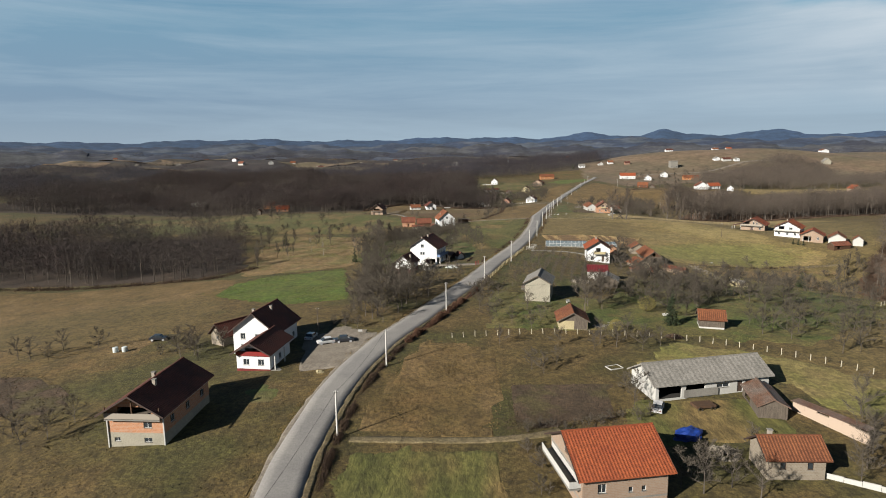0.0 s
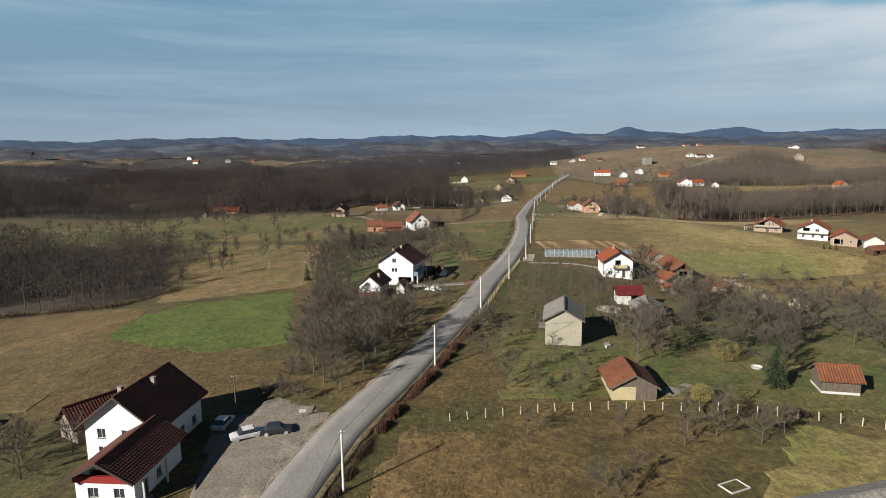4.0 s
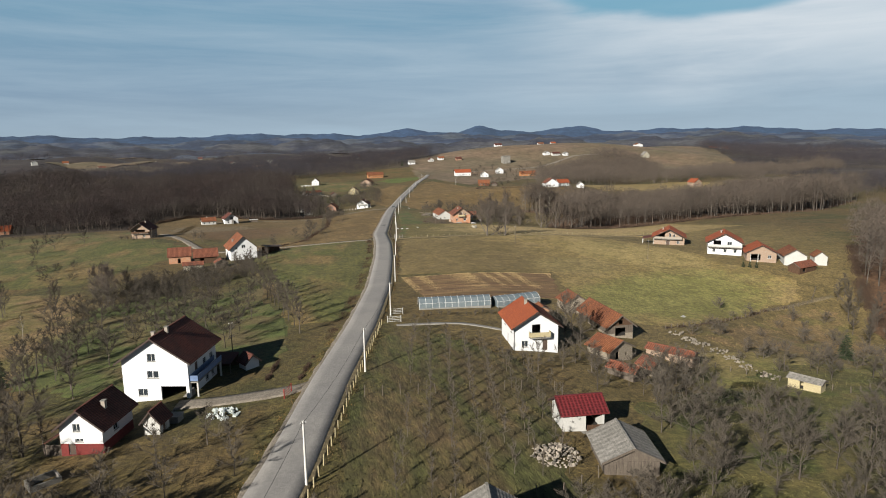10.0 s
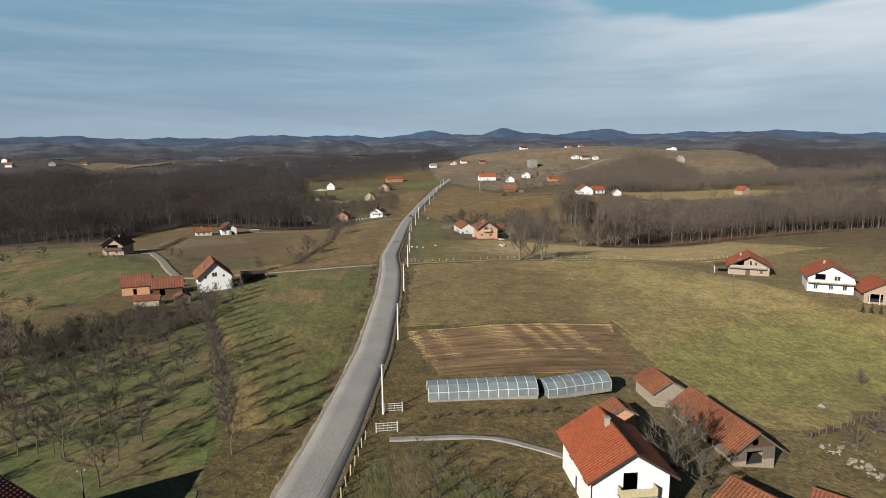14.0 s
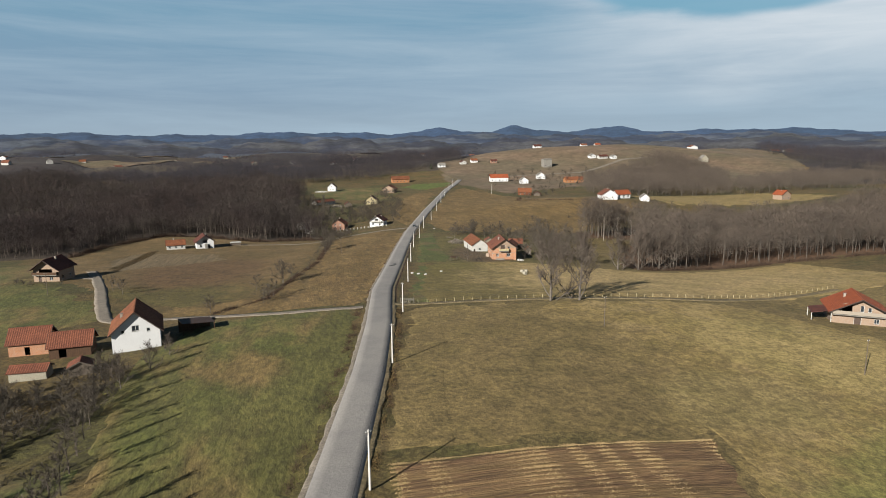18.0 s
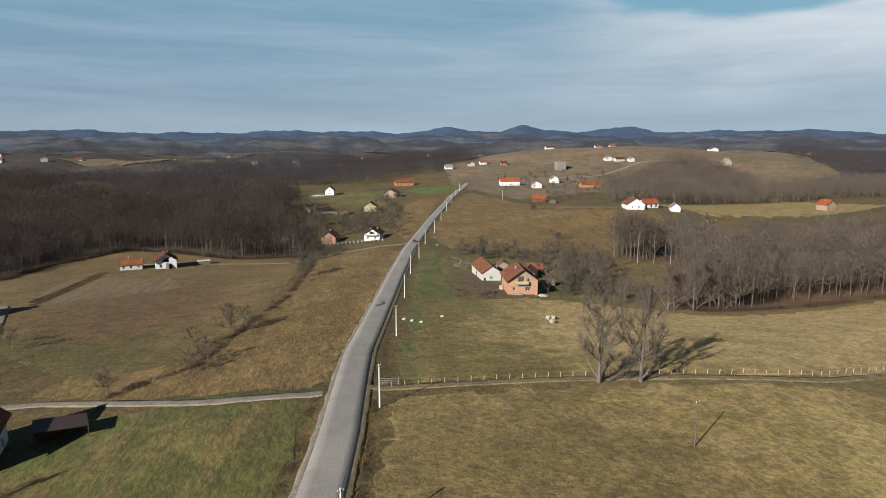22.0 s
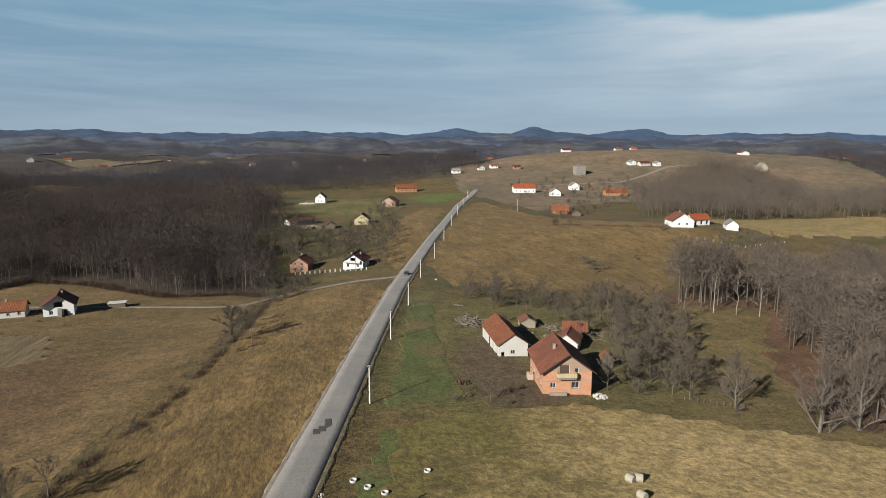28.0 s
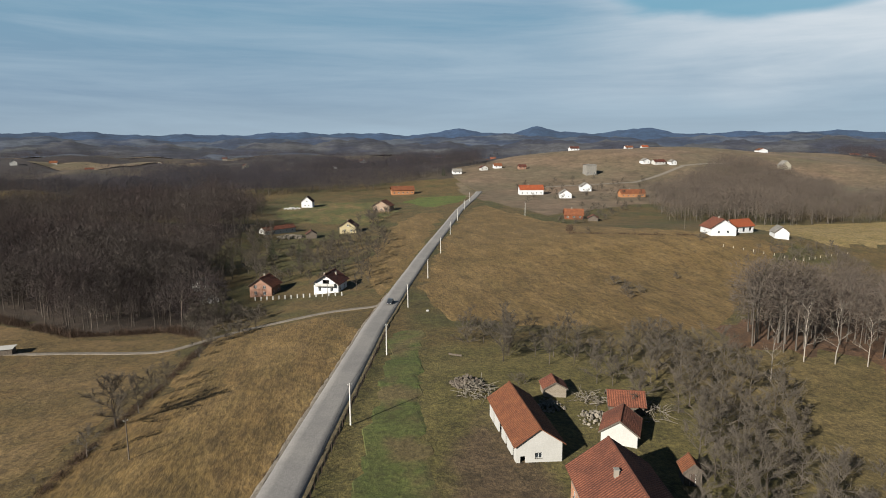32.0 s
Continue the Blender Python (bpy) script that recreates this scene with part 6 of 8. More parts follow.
# ---- hamlet west of the road ----
h = gable_house("white house with a brown roof, dormer and terrace", 86.0, 612.0, -22, 9.0, 9.0, 3.8, 6.8, wall_mat="bluewhite", roof="roof_brown", over=0.8, front_over=1.2, holes={"f": [(4.5, 3.0, 2.4, 1.9, "gap"), win(2.2, 0.8), win(6.6, 0.8)], "r": row(9, 2, 0.9)}, chimneys=((0.3, 0.4), (0.7, 0.6)))
balcony(h, -3.5, 3.5, -1.3, -0.02, 2.8, "white", label="white front balcony")
gable_house("salmon-coloured house with a brown tiled roof", 62.5, 627.0, -20, 8.5, 8.0, 3.9, 6.8, wall_mat="pink", roof="roof_old", over=0.7, holes={"f": [win(2.3, 3.0), win(5.8, 3.0), win(2.3, 0.7), win(5.8, 0.7)], "r": row(8, 2, 0.8)}, chimneys=((0.5, 0.5),))
gable_house("small white shed below the wood", 45.5, 625.0, 24, 5.2, 5.0, 2.2, 4.0, wall_mat="white", roof="roof_grey", over=0.4, chimneys=(), name="shed", category="shed")
gable_house("small white gabled shed among trees", 38.0, 644.0, -16, 5.6, 6.0, 2.8, 4.6, wall_mat="white", roof="roof_grey", over=0.4, chimneys=(), name="shed", category="shed")
gable_house("pale yellow cottage with a dark roof", 101.5, 770.0, -14, 10.0, 9.0, 4.0, 7.4, wall_mat="yellow", roof="roof_brown", over=0.6, holes={"f": [win(3, 1.2), win(7, 1.2), win(5, 4.2)]}, chimneys=((0.4, 0.5),))
gable_house("long low stable with a dull red roof", 62.0, 777.0, 40, 22.0, 6.0, 2.8, 4.4, along="width", wall_mat="white", roof="roof_old", over=0.5, holes={"f": row(22, 5, 0.9, 1.0, 0.8)}, chimneys=(), name="stable", category="barn")
gable_house("tumbled dark shed in the hamlet", 80.0, 756.0, 0, 6.0, 6.0, 2.4, 4.4, wall_mat="wood", roof="roof_brown", over=0.4, chimneys=(), name="shed", category="shed", trim="wood")
gable_house("tall white gabled house on the green slope", 75.5, 926.0, -10, 9.0, 10.0, 5.0, 9.0, wall_mat="bluewhite", roof="roof_brown", over=0.5, holes={"f": [win(3, 1.2), win(6, 1.2), win(4.5, 4.6)]}, chimneys=((0.4, 0.5),))
gable_house("brick house with a wide dark roof by the crest", 133.0, 880.0, -26, 13.0, 11.0, 4.6, 8.4, wall_mat="palebrick", roof="roof_old", over=1.0, holes={"f": row(13, 3, 1.2)}, chimneys=())
gable_house("long orange house with a red roof on the crest", 168.0, 1007.0, 2, 22.0, 10.0, 4.6, 8.0, along="width", wall_mat="orange_wall", roof="roof_rust", over=0.8, holes={"f": row(22, 5, 1.2, 1.4, 1.4)}, chimneys=((0.3, 0.5),))

# ---- the white farm on the hill and the far village ----
h = gable_house("big white farmhouse with a dull red roof", 275.0, 658.5, -9, 12.5, 11.0, 3.6, 7.6, wall_mat="bluewhite", roof="roof_old", over=0.6, holes={"f": [win(4, 1.0), win(8.5, 1.0)]}, chimneys=((0.5, 0.5),))
gable_house("white annexe with a bright orange roof", 291.0, 665.0, 12, 13.0, 7.0, 3.4, 6.2, along="width", wall_mat="bluewhite", roof="roof_orange", over=0.6, holes={"f": row(13, 3, 0.4, 1.6, 2.0, "gap")}, chimneys=())
gable_house("small white gabled store on the hill farm", 302.0, 652.0, -22, 6.4, 8.0, 2.8, 5.4, wall_mat="bluewhite", roof="roof_grey", over=0.4, chimneys=(), name="outbuilding", category="shed")
VILLAGE = [(281, 948, -8, 22, 11, 4.8, 8.6, "bluewhite", "roof_orange", "width", "large white village house with an orange roof"),
           (249, 776, -20, 12, 10, 3.0, 6.4, "roof_rust", "roof_rust", "width", "low cottage under a bright red roof"),
           (256, 762, -25, 6, 6, 2.2, 4.0, "wood", "roof_old", "depth", "grey plank shed by the red cottage"),
           (299, 910, -15, 10, 10, 4.0, 7.4, "bluewhite", "roof_grey", "depth", "white village house with a grey roof"),
           (341, 960, -10, 10, 10, 4.6, 8.0, "bluewhite", "roof_grey", "depth", "white gabled house at the village edge"),
           (360, 903, -6, 22, 9, 3.6, 6.6, "orange_wall", "roof_rust", "width", "long salmon bungalow with a rust roof"),
           (392, 1060, 0, 12, 11, 11.0, 11.6, "concrete", "roof_grey", "width", "tall unfinished concrete block of flats"),
           (248, 1116, 0, 14, 10, 4, 7.5, "bluewhite", "roof_grey", "width", "white far village house"),
           (285, 1131, 0, 12, 10, 4, 7.5, "white", "roof_brown", "depth", "white far village house with brown roof"),
           (305, 1140, 0, 13, 10, 4, 7.5, "bluewhite", "roof_rust", "width", "white far village house with rust roof"),
           (330, 1120, 0, 12, 9, 4, 7, "pink", "roof_brown", "width", "pink village house with a brown roof"),
           (480, 1095, 5, 14, 10, 4, 7.5, "bluewhite", "roof_grey", "depth", "white hilltop house with a grey roof"),
           (494, 1088, 5, 20, 10, 4, 7, "white", "roof_brown", "width", "long white hilltop house"),
           (510, 1084, 5, 11, 10, 4, 7, "bluewhite", "roof_grey", "depth", "small white hilltop house"),
           (446, 667, 10, 10.5, 9, 4.6, 8.0, "palebrick", "roof_orange", "depth", "brick house with an orange roof in the clearing"),
           (752, 1235, 0, 22, 12, 7, 11, "bluewhite", "roof_rust", "depth", "large white house on the far hill"),
           (560, 1290, 0, 16, 10, 4, 7, "bluewhite", "roof_rust", "width", "white house with a red roof on the far hill"),
           (590, 1295, 0, 14, 10, 4, 7, "white", "roof_orange", "width", "house with an orange roof on the far hill"),
           (440, 1220, 0, 18, 10, 4, 7, "bluewhite", "roof_brown", "width", "white house at the meadow's end"),
           (-175, 620, 8, 12, 10, 4.4, 8, "orange_wall", "roof_orange", "width", "orange house with an orange roof by the wood"),
           (-147, 560, 5, 10, 8, 2.8, 5.4, "brick", "roof_orange", "width", "brick outbuilding with an orange roof"),
           (-250, 625, 0, 14, 10, 4, 7.5, "wood", "roof_grey", "width", "grey weathered farmhouse before the wood"),
           (-159, 528, 0, 3.4, 3.4, 3.0, 4.4, "wood", "roof_rust", "depth", "tiny plank tower shed in the meadow")]
for x, y, yaw, W, D, e, r, wm, rf, al, label in VILLAGE:
    if y > 1000 and e < 10:  # the farther houses are small ones
        W, D, e, r = W * 0.74, D * 0.74, e * 0.78, r * 0.78
    gable_house(label, x, y, yaw, W, D, e, r, along=al, wall_mat=wm, roof=rf, over=0.6, holes={"f": row(W, max(2, int(W / 4)), 1.0, 1.2, 1.3)} if W > 8 else {}, chimneys=((0.4, 0.5),) if W > 8 else (), group="village houses")
frng = random.Random(77)
FAR_SPOTS = [(-560, 1700), (-480, 1720), (-420, 1780), (-640, 1900), (-330, 1650), (-250, 1800), (-60, 1700), (40, 1750), (120, 1650), (200, 1800), (260, 1850), (330, 1700), (380, 1900),
             (430, 1600), (470, 1500), (640, 1650), (700, 1700), (760, 1400), (1000, 1300), (1030, 1310), (1050, 1320), (-900, 2100), (-820, 2120), (-1050, 2150), (-1200, 2300), (-760, 2300),
             (655, 1091), (900, 2050), (1050, 2100), (1120, 2120), (1000, 2450), (1180, 2500), (-300, 2350), (-180, 2380), (-480, 2200), (-1350, 2450), (-1400, 2480), (1700, 2300), (1740, 2320), (600, 2250), (660, 2280), (350, 1480), (400, 1500), (520, 1620), (560, 1640), (880, 1900), (940, 1950), (1300, 1800), (1340, 1810), (1500, 2000)]
for k, (x, y) in enumerate(FAR_SPOTS):
    gable_house("distant white house among the woods", x + frng.uniform(-15, 15), y + frng.uniform(-20, 20), frng.uniform(-25, 25), frng.uniform(11, 16), 10, frng.uniform(4, 6), frng.uniform(8, 11),
                along=frng.choice(["width", "depth"]), wall_mat=frng.choice(["bluewhite", "white", "bluewhite", "cream"]), roof=frng.choice(["roof_old", "roof_brown", "roof_grey", "roof_rust"]), chimneys=(), trim=None, group="distant houses")

# ---- single trees, each with a trunk and a crown ----
def tree_meshes(kind, tpls, bark, twig):
    out = []
    for (v0, f0), (v1, f1) in tpls:
        pair = []
        for nm, v, f, m in (("trunk", v0, f0, bark), ("crown", v1, f1, twig)):
            me = bpy.data.meshes.new(kind + "_" + nm)
            me.from_pydata(v.tolist(), [], f.tolist())
            me.materials.append(M[m])
            pair.append(me)
        out.append(pair)
    return out


TPL = {
    "orchard": [template(200 + k, 1.0, 0.50, 0.22, 9, 1600, 0.018, 0.7, 0.0050, levels=2, lean=0.06) for k in range(6)],
    "big": [template(220 + k, 1.0, 0.50, 0.07, 18, 7000, 0.024, 1.15, 0.0030, levels=3, lean=0.04, sides=5) for k in range(3)],
    "slender": [template(240 + k, 1.0, 0.26, 0.2, 12, 1500, 0.013, 0.95, 0.0048, levels=2) for k in range(4)],
    "shrub": [template(260 + k, 0.7, 0.6, 0.02, 13, 1100, 0.018, 0.7, 0.0105, levels=2, lean=0.15) for k in range(4)],
    "sapling": [template(280 + k, 1.0, 0.3, 0.25, 7, 240, 0.012, 0.9, 0.0085, levels=1) for k in range(4)],
    "birch": [template(300 + k, 1.0, 0.28, 0.3, 9, 420, 0.011, 0.9, 0.0042, levels=2) for k in range(2)],
}
KINDS = {k: tree_meshes(k, t, "birch" if k == "birch" else "trunk" if k == "big" else "bark", "easttwig" if k == "big" else "twig") for k, t in TPL.items()}
NAMES = {"orchard": ("fruit_tree", "bare grey fruit tree with a spreading crown", "fruit trees"), "big": ("tree", "large bare broad-crowned tree casting a long shadow", "large trees"),
         "slender": ("tree", "tall slender bare tree", "slender trees"), "shrub": ("shrub", "leafless tangled grey-brown shrub", "shrubs"),
         "sapling": ("young_tree", "thin bare young fruit tree in a row", "young trees"), "birch": ("birch_tree", "bare birch with a pale trunk", "birches")}
trng = random.Random(21)


def plant(kind, x, y, h, label=""):
    nm, text, group = NAMES[kind]
    ob = thing(nm, x, y, trng.uniform(0, 360), None, label or text, nm.replace("_", " "), group)
    ob.scale = (h * trng.uniform(.9, 1.15), h * trng.uniform(.9, 1.15), h)
    pair = KINDS[kind][trng.randrange(len(KINDS[kind]))]
    for part_name, me in zip(("trunk", "crown"), pair):
        c = new(part_name, me)
        c.parent = ob
    return ob


def grove(kind, poly, gap, lo, hi, keep=1.0, clear=(), stuff=False):
    xs, ys = fill(trng, poly, gap, keep)
    if stuff:
        ok = [all(math.hypot(x - a, y - b) > r for a, b, r in clear) for x, y in zip(xs, ys)]
        xs, ys = xs[ok], ys[ok]
        ob = wood_stuff("thicket", "dense leafless thicket of small grey trees", trng, TPL[kind], xs, ys, [trng.uniform(lo, hi) for _ in xs], twig="twig")
        return
    for x, y in zip(xs, ys):
        if all(math.hypot(x - a, y - b) > r for a, b, r in clear):
            plant(kind, x, y, trng.uniform(lo, hi))


# west roadside grove
grove("orchard", [(-23, 138), (-15, 138), (-9, 150), (-2, 166), (-1, 174), (-10, 184), (-24, 192), (-23, 160)], 4.6, 6, 9, 0.9)
grove("shrub", [(-25, 140), (-21, 140), (-22, 170), (-21, 205), (-27, 205), (-25, 170)], 4.2, 2.5, 4.5, 0.8)
grove("slender", [(-26, 196), (-17, 204), (-22, 240), (-33, 262), (-37, 256), (-30, 228)], 5.5, 6, 9, 0.8)
for x, y, h in ((-4, 194, 5), (1.5, 197, 5), (-9, 190, 4.5), (4.5, 193, 4.5), (-21, 204, 8), (-24, 212, 8), (-23, 199, 7), (-2, 186, 4.5), (5, 188, 4)):
    plant("orchard", x, y, h)
# round the cream house and cottage
for x, y, h in ((9.3, 149.3, 5), (20.9, 147.6, 5), (35.3, 147.2, 9), (13, 143, 4.5), (16, 137, 4), (11, 138, 4.5), (23, 139, 3.5), (25, 145, 4), (12, 156, 4.5), (15, 162, 4), (37, 152, 8),
                (40, 149, 8), (41, 156, 8), (20, 133.5, 4), (33, 123, 5), (36, 121, 5), (39.5, 126, 5), (16.8, 109.8, 4), (18.8, 108, 4), (30.9, 119, 4), (40.6, 118.6, 5), (24, 122, 4), (12, 124, 4), (45, 121, 4), (22, 112, 3.5)):
    plant("orchard", x, y, h)
grove("orchard", [(42, 150), (52, 140), (64, 142), (84, 152), (96, 160), (94, 172), (80, 186), (84, 202), (66, 202), (58, 184), (44, 168)], 5.2, 4.5, 7.5, 0.8, ((92, 196, 6), (60, 133, 5), (48, 176, 7), (52.5, 135.5, 3)), stuff=True)
grove("orchard", [(98, 158), (120, 160), (130, 188), (118, 212), (100, 214), (96, 176)], 8.5, 4, 6, 0.8, stuff=True)
grove("shrub", [(44, 152), (60, 150), (86, 160), (92, 168), (78, 200), (70, 200), (54, 176)], 7, 2, 4, 0.7, ((92, 196, 6), (48, 178, 7)), stuff=True)
grove("orchard", [(68, 122), (84, 110), (104, 116), (124, 148), (118, 156), (88, 146), (70, 138)], 6.2, 4, 6, 0.85, stuff=True)
grove("orchard", [(40, 162), (48, 165), (44, 171), (37, 169)], 3.5, 4, 6)
grove("orchard", [(55, 200), (66, 196), (78, 200), (86, 208), (62, 212)], 4.5, 4, 6.5, 0.8, ((66, 207, 3), (74, 209, 3)))
# by the road ditch
for x, y, h in ((9, 166, 4.5), (11, 169.5, 4), (13, 172.5, 4.5), (12.5, 176, 3.5), (8, 162, 3)):
    plant("shrub", x, y, h)
# young trees in rows
for i in range(17):
    for j in range(9):
        x = 21.5 + j * 3.1 + i * 0.95
        y = 177.5 + i * 3.5 - j * 0.6
        if inside([(14, 176), (43, 176), (52, 200), (51, 216), (36, 239), (30, 236), (20, 206)], np.array([x]), np.array([y]))[0] and trng.random() < 0.9:
            plant("sapling", x + trng.uniform(-.4, .4), y + trng.uniform(-.4, .4), trng.uniform(2.8, 4.2))
# round the red-roofed house
for x, y, h in ((52, 209, 5), (57, 210, 4.5), (61, 213, 5), (65, 225, 9), (68, 228, 8), (67, 222, 6), (63, 209, 4), (73, 203, 5), (78, 204, 5), (86, 212, 4), (48, 212, 3)):
    plant("orchard", x, y, h)
for k in range(14):
    plant("shrub", 40 + k * 1.9, 246.5 - k * 0.25 + trng.uniform(-.6, .6), trng.uniform(0.8, 1.6))
# east slope
grove("shrub", [(95, 208), (128, 206), (146, 222), (165, 262), (150, 275), (126, 258), (100, 232)], 8.5, 2, 4.5, 0.6)
grove("orchard", [(100, 205), (132, 205), (150, 240), (140, 246), (112, 226)], 10, 3.5, 5.5, 0.6)
grove("slender", [(108, 140), (122, 140), (141, 168), (160, 204), (166, 232), (187, 262), (178, 268), (152, 236), (146, 206), (128, 172)], 6.0, 6, 11, 0.55, stuff=True)
# orchard before the west farmstead
for k in range(15):
    plant("slender", 15.5 - k * 0.85, 243 + k * 5.6, trng.uniform(7, 10))
grove("orchard", [(-34, 238), (9, 240), (6, 290), (-8, 305), (-34, 300), (-40, 270)], 6.2, 4.5, 7, 0.8, stuff=True)
grove("shrub", [(-30, 300), (-5, 305), (6, 322), (4, 336), (-6, 341), (-26, 322)], 3.4, 2.5, 5, 0.9, stuff=True)
for x, y, h in ((-32.5, 305.8, 9), (-31, 297, 10), (-27, 301, 8), (-37, 312, 8), (-44, 300, 7), (5, 331, 6), (8, 340, 5), (0, 338, 5), (10, 348, 4)):
    plant("big", x, y, h)
for x, y in ((-52, 262), (-38, 258), (-60, 275)):
    plant("birch", x, y, trng.uniform(8, 10))
grove("shrub", [(-120, 340), (-48, 330), (-42, 360), (-70, 380), (-120, 370)], 9, 2.5, 5, 0.6, stuff=True)
grove("orchard", [(-230, 370), (-120, 360), (-70, 390), (-70, 480), (-200, 500)], 17, 5, 8, 0.6, stuff=True)
grove("slender", [(-78, 240), (-60, 246), (-52, 300), (-90, 332), (-92, 300)], 9, 6, 10, 0.6)
for x, y in ((-59, 456), (-57, 450), (-54, 447), (-42, 446), (-47, 446), (-51, 445)):
    plant("shrub", x, y, trng.uniform(1.5, 2.6))
# hedgerow west of the road
for x, y, h in ((13.1, 386.9, 4.5), (26.5, 392.3, 4.5), (28, 397.3, 4.2), (28.8, 401, 5), (31, 424.5, 7.5), (31.3, 424.2, 7), (34, 430, 5.5), (23.3, 415, 5), (48.5, 506, 9.5), (48.8, 505.6, 9), (50.6, 512, 7), (13.2, 385.9, 4), (48, 494, 5), (40, 448, 3), (51, 520, 6), (52, 528, 5)):
    plant("orchard", x, y, h)
for x, y in ((-18, 425), (-22, 430)):
    plant("orchard", x, y, 5)
for k in range(16):
    plant("shrub", 36.5 + k * 0.93, 424 + k * 9.2 + trng.uniform(-3, 3), trng.uniform(0.8, 1.8))
grove("shrub", [(51, 540), (58, 555), (70, 585), (60, 605), (52, 596), (50, 575)], 4.5, 2.5, 5, 0.9)
grove("slender", [(48, 570), (60, 590), (56, 606), (44, 600)], 4, 6, 10)
# the two big pasture trees
plant("big", 100.6, 364.7, 15.5)
plant("big", 108.5, 363.7, 16.5, "broad many-stemmed bare oak beside the pasture fence")
# round the brick farm
plant("orchard", 101.6, 450, 4.6)
for x, y in ((97.5, 452), (104.5, 447.5), (107, 451), (99, 456), (95, 451)):
    plant("shrub", x, y, trng.uniform(1.0, 1.6))
grove("orchard", [(125, 452), (142, 447), (152, 455), (162, 480), (176, 500), (172, 530), (140, 520), (132, 508), (142, 490), (138, 470), (128, 462)], 6.3, 5.5, 9, 0.85)
grove("shrub", [(126, 450), (146, 443), (165, 462), (172, 490), (150, 490), (138, 468)], 5.0, 2, 4, 0.85)
grove("orchard", [(118, 520), (122, 556), (132, 552), (150, 530), (168, 536), (172, 524), (142, 514)], 6.5, 5, 8, 0.75, stuff=True)
for x, y, h in ((121, 552, 5), (124, 549, 6), (126.7, 546, 5.5), (126, 527, 7), (119.3, 539, 7), (122, 508, 4)):
    plant("shrub", x, y, h * 0.75)
for x, y, h in ((157.3, 431.8, 13), (167, 433, 14), (171, 437, 14), (149.4, 444, 10), (163, 437, 9), (178, 436, 13), (186, 438, 14)):
    plant("big", x, y, h)
for x, y in ((203, 515), (196, 517), (210, 513), (178, 506), (222, 548)):
    plant("birch", x, y, trng.uniform(13, 16))
# hillside clumps and hamlet
for x, y, h in ((184, 581, 4), (186, 594, 4.5), (187.5, 588, 4), (183, 577, 3.5), (190, 583, 3.5), (214, 600, 3), (262, 655, 4), (258, 652, 4), (220, 690, 4), (232, 758, 5), (240, 752, 5), (262, 788, 5), (268, 770, 5)):
    plant("shrub", x, y, h)
grove("orchard", [(274, 616), (300, 612), (318, 630), (310, 646), (270, 640)], 6, 3, 4.5, 0.9)
grove("orchard", [(92, 604), (104, 612), (112, 660), (120, 720), (128, 780), (100, 750), (84, 700), (74, 640), (92, 624)], 8.5, 5, 8, 0.8, stuff=True)
grove("shrub", [(70, 640), (88, 626), (98, 680), (90, 740), (60, 740), (56, 660)], 8.5, 3, 6, 0.85, stuff=True)
grove("slender", [(36, 650), (62, 640), (66, 700), (60, 760), (40, 760)], 7.5, 8, 13, 0.85)
grove("orchard", [(120, 800), (140, 860), (128, 870), (108, 800)], 8, 5, 8)
grove("shrub", [(232, 740), (330, 830), (420, 880), (400, 930), (300, 870), (240, 800)], 16, 3, 6, 0.7, stuff=True)
grove("orchard", [(250, 860), (420, 860), (450, 1000), (380, 1040), (260, 1000)], 22, 5, 8, 0.8, stuff=True)
# farm in front
for x, y, h in ((37, 70.9, 5), (32.9, 69.7, 6), (30.5, 71, 5), (43.8, 78.9, 4), (54.1, 71.7, 5), (60.1, 78.4, 6), (57, 75, 5), (35, 74, 4.5), (39.5, 68.5, 5), (62, 84, 5), (64, 76, 6), (66, 90, 6), (31.5, 94, 4), (32.5, 97, 5)):
    plant("orchard", x, y, h)
for k in range(9):
    plant("shrub", 13 + k * 1.9, 86.5 + trng.uniform(-1, 1) + k * 0.3, trng.uniform(1.2, 2.2))
for x, y, h in ((13.5, 76, 3), (12, 80, 2.5), (12.5, 70, 3), (33, 90.5, 2.5), (32, 101, 3), (30.5, 89, 2.5)):
    plant("shrub", x, y, h)
for x, y, h in ((-64.6, 86, 5), (-62.6, 89.3, 5), (-61.4, 94.8, 4.5), (-53.5, 125.4, 6), (-55.3, 122.4, 6), (-48, 127, 5), (-51, 121, 5), (-94.8, 129.8, 5), (-91.5, 129, 5), (-87.3, 128.6, 4), (-87.2, 134, 5), (-79, 134, 5), (-70, 92, 5), (-58, 127, 5.5)):
    plant("orchard", x, y, h)
for x, y in ((-23, 139), (-20, 137), (-26, 141), (-62, 128), (-57, 131)):
    plant("shrub", x, y, trng.uniform(2.2, 3.4))


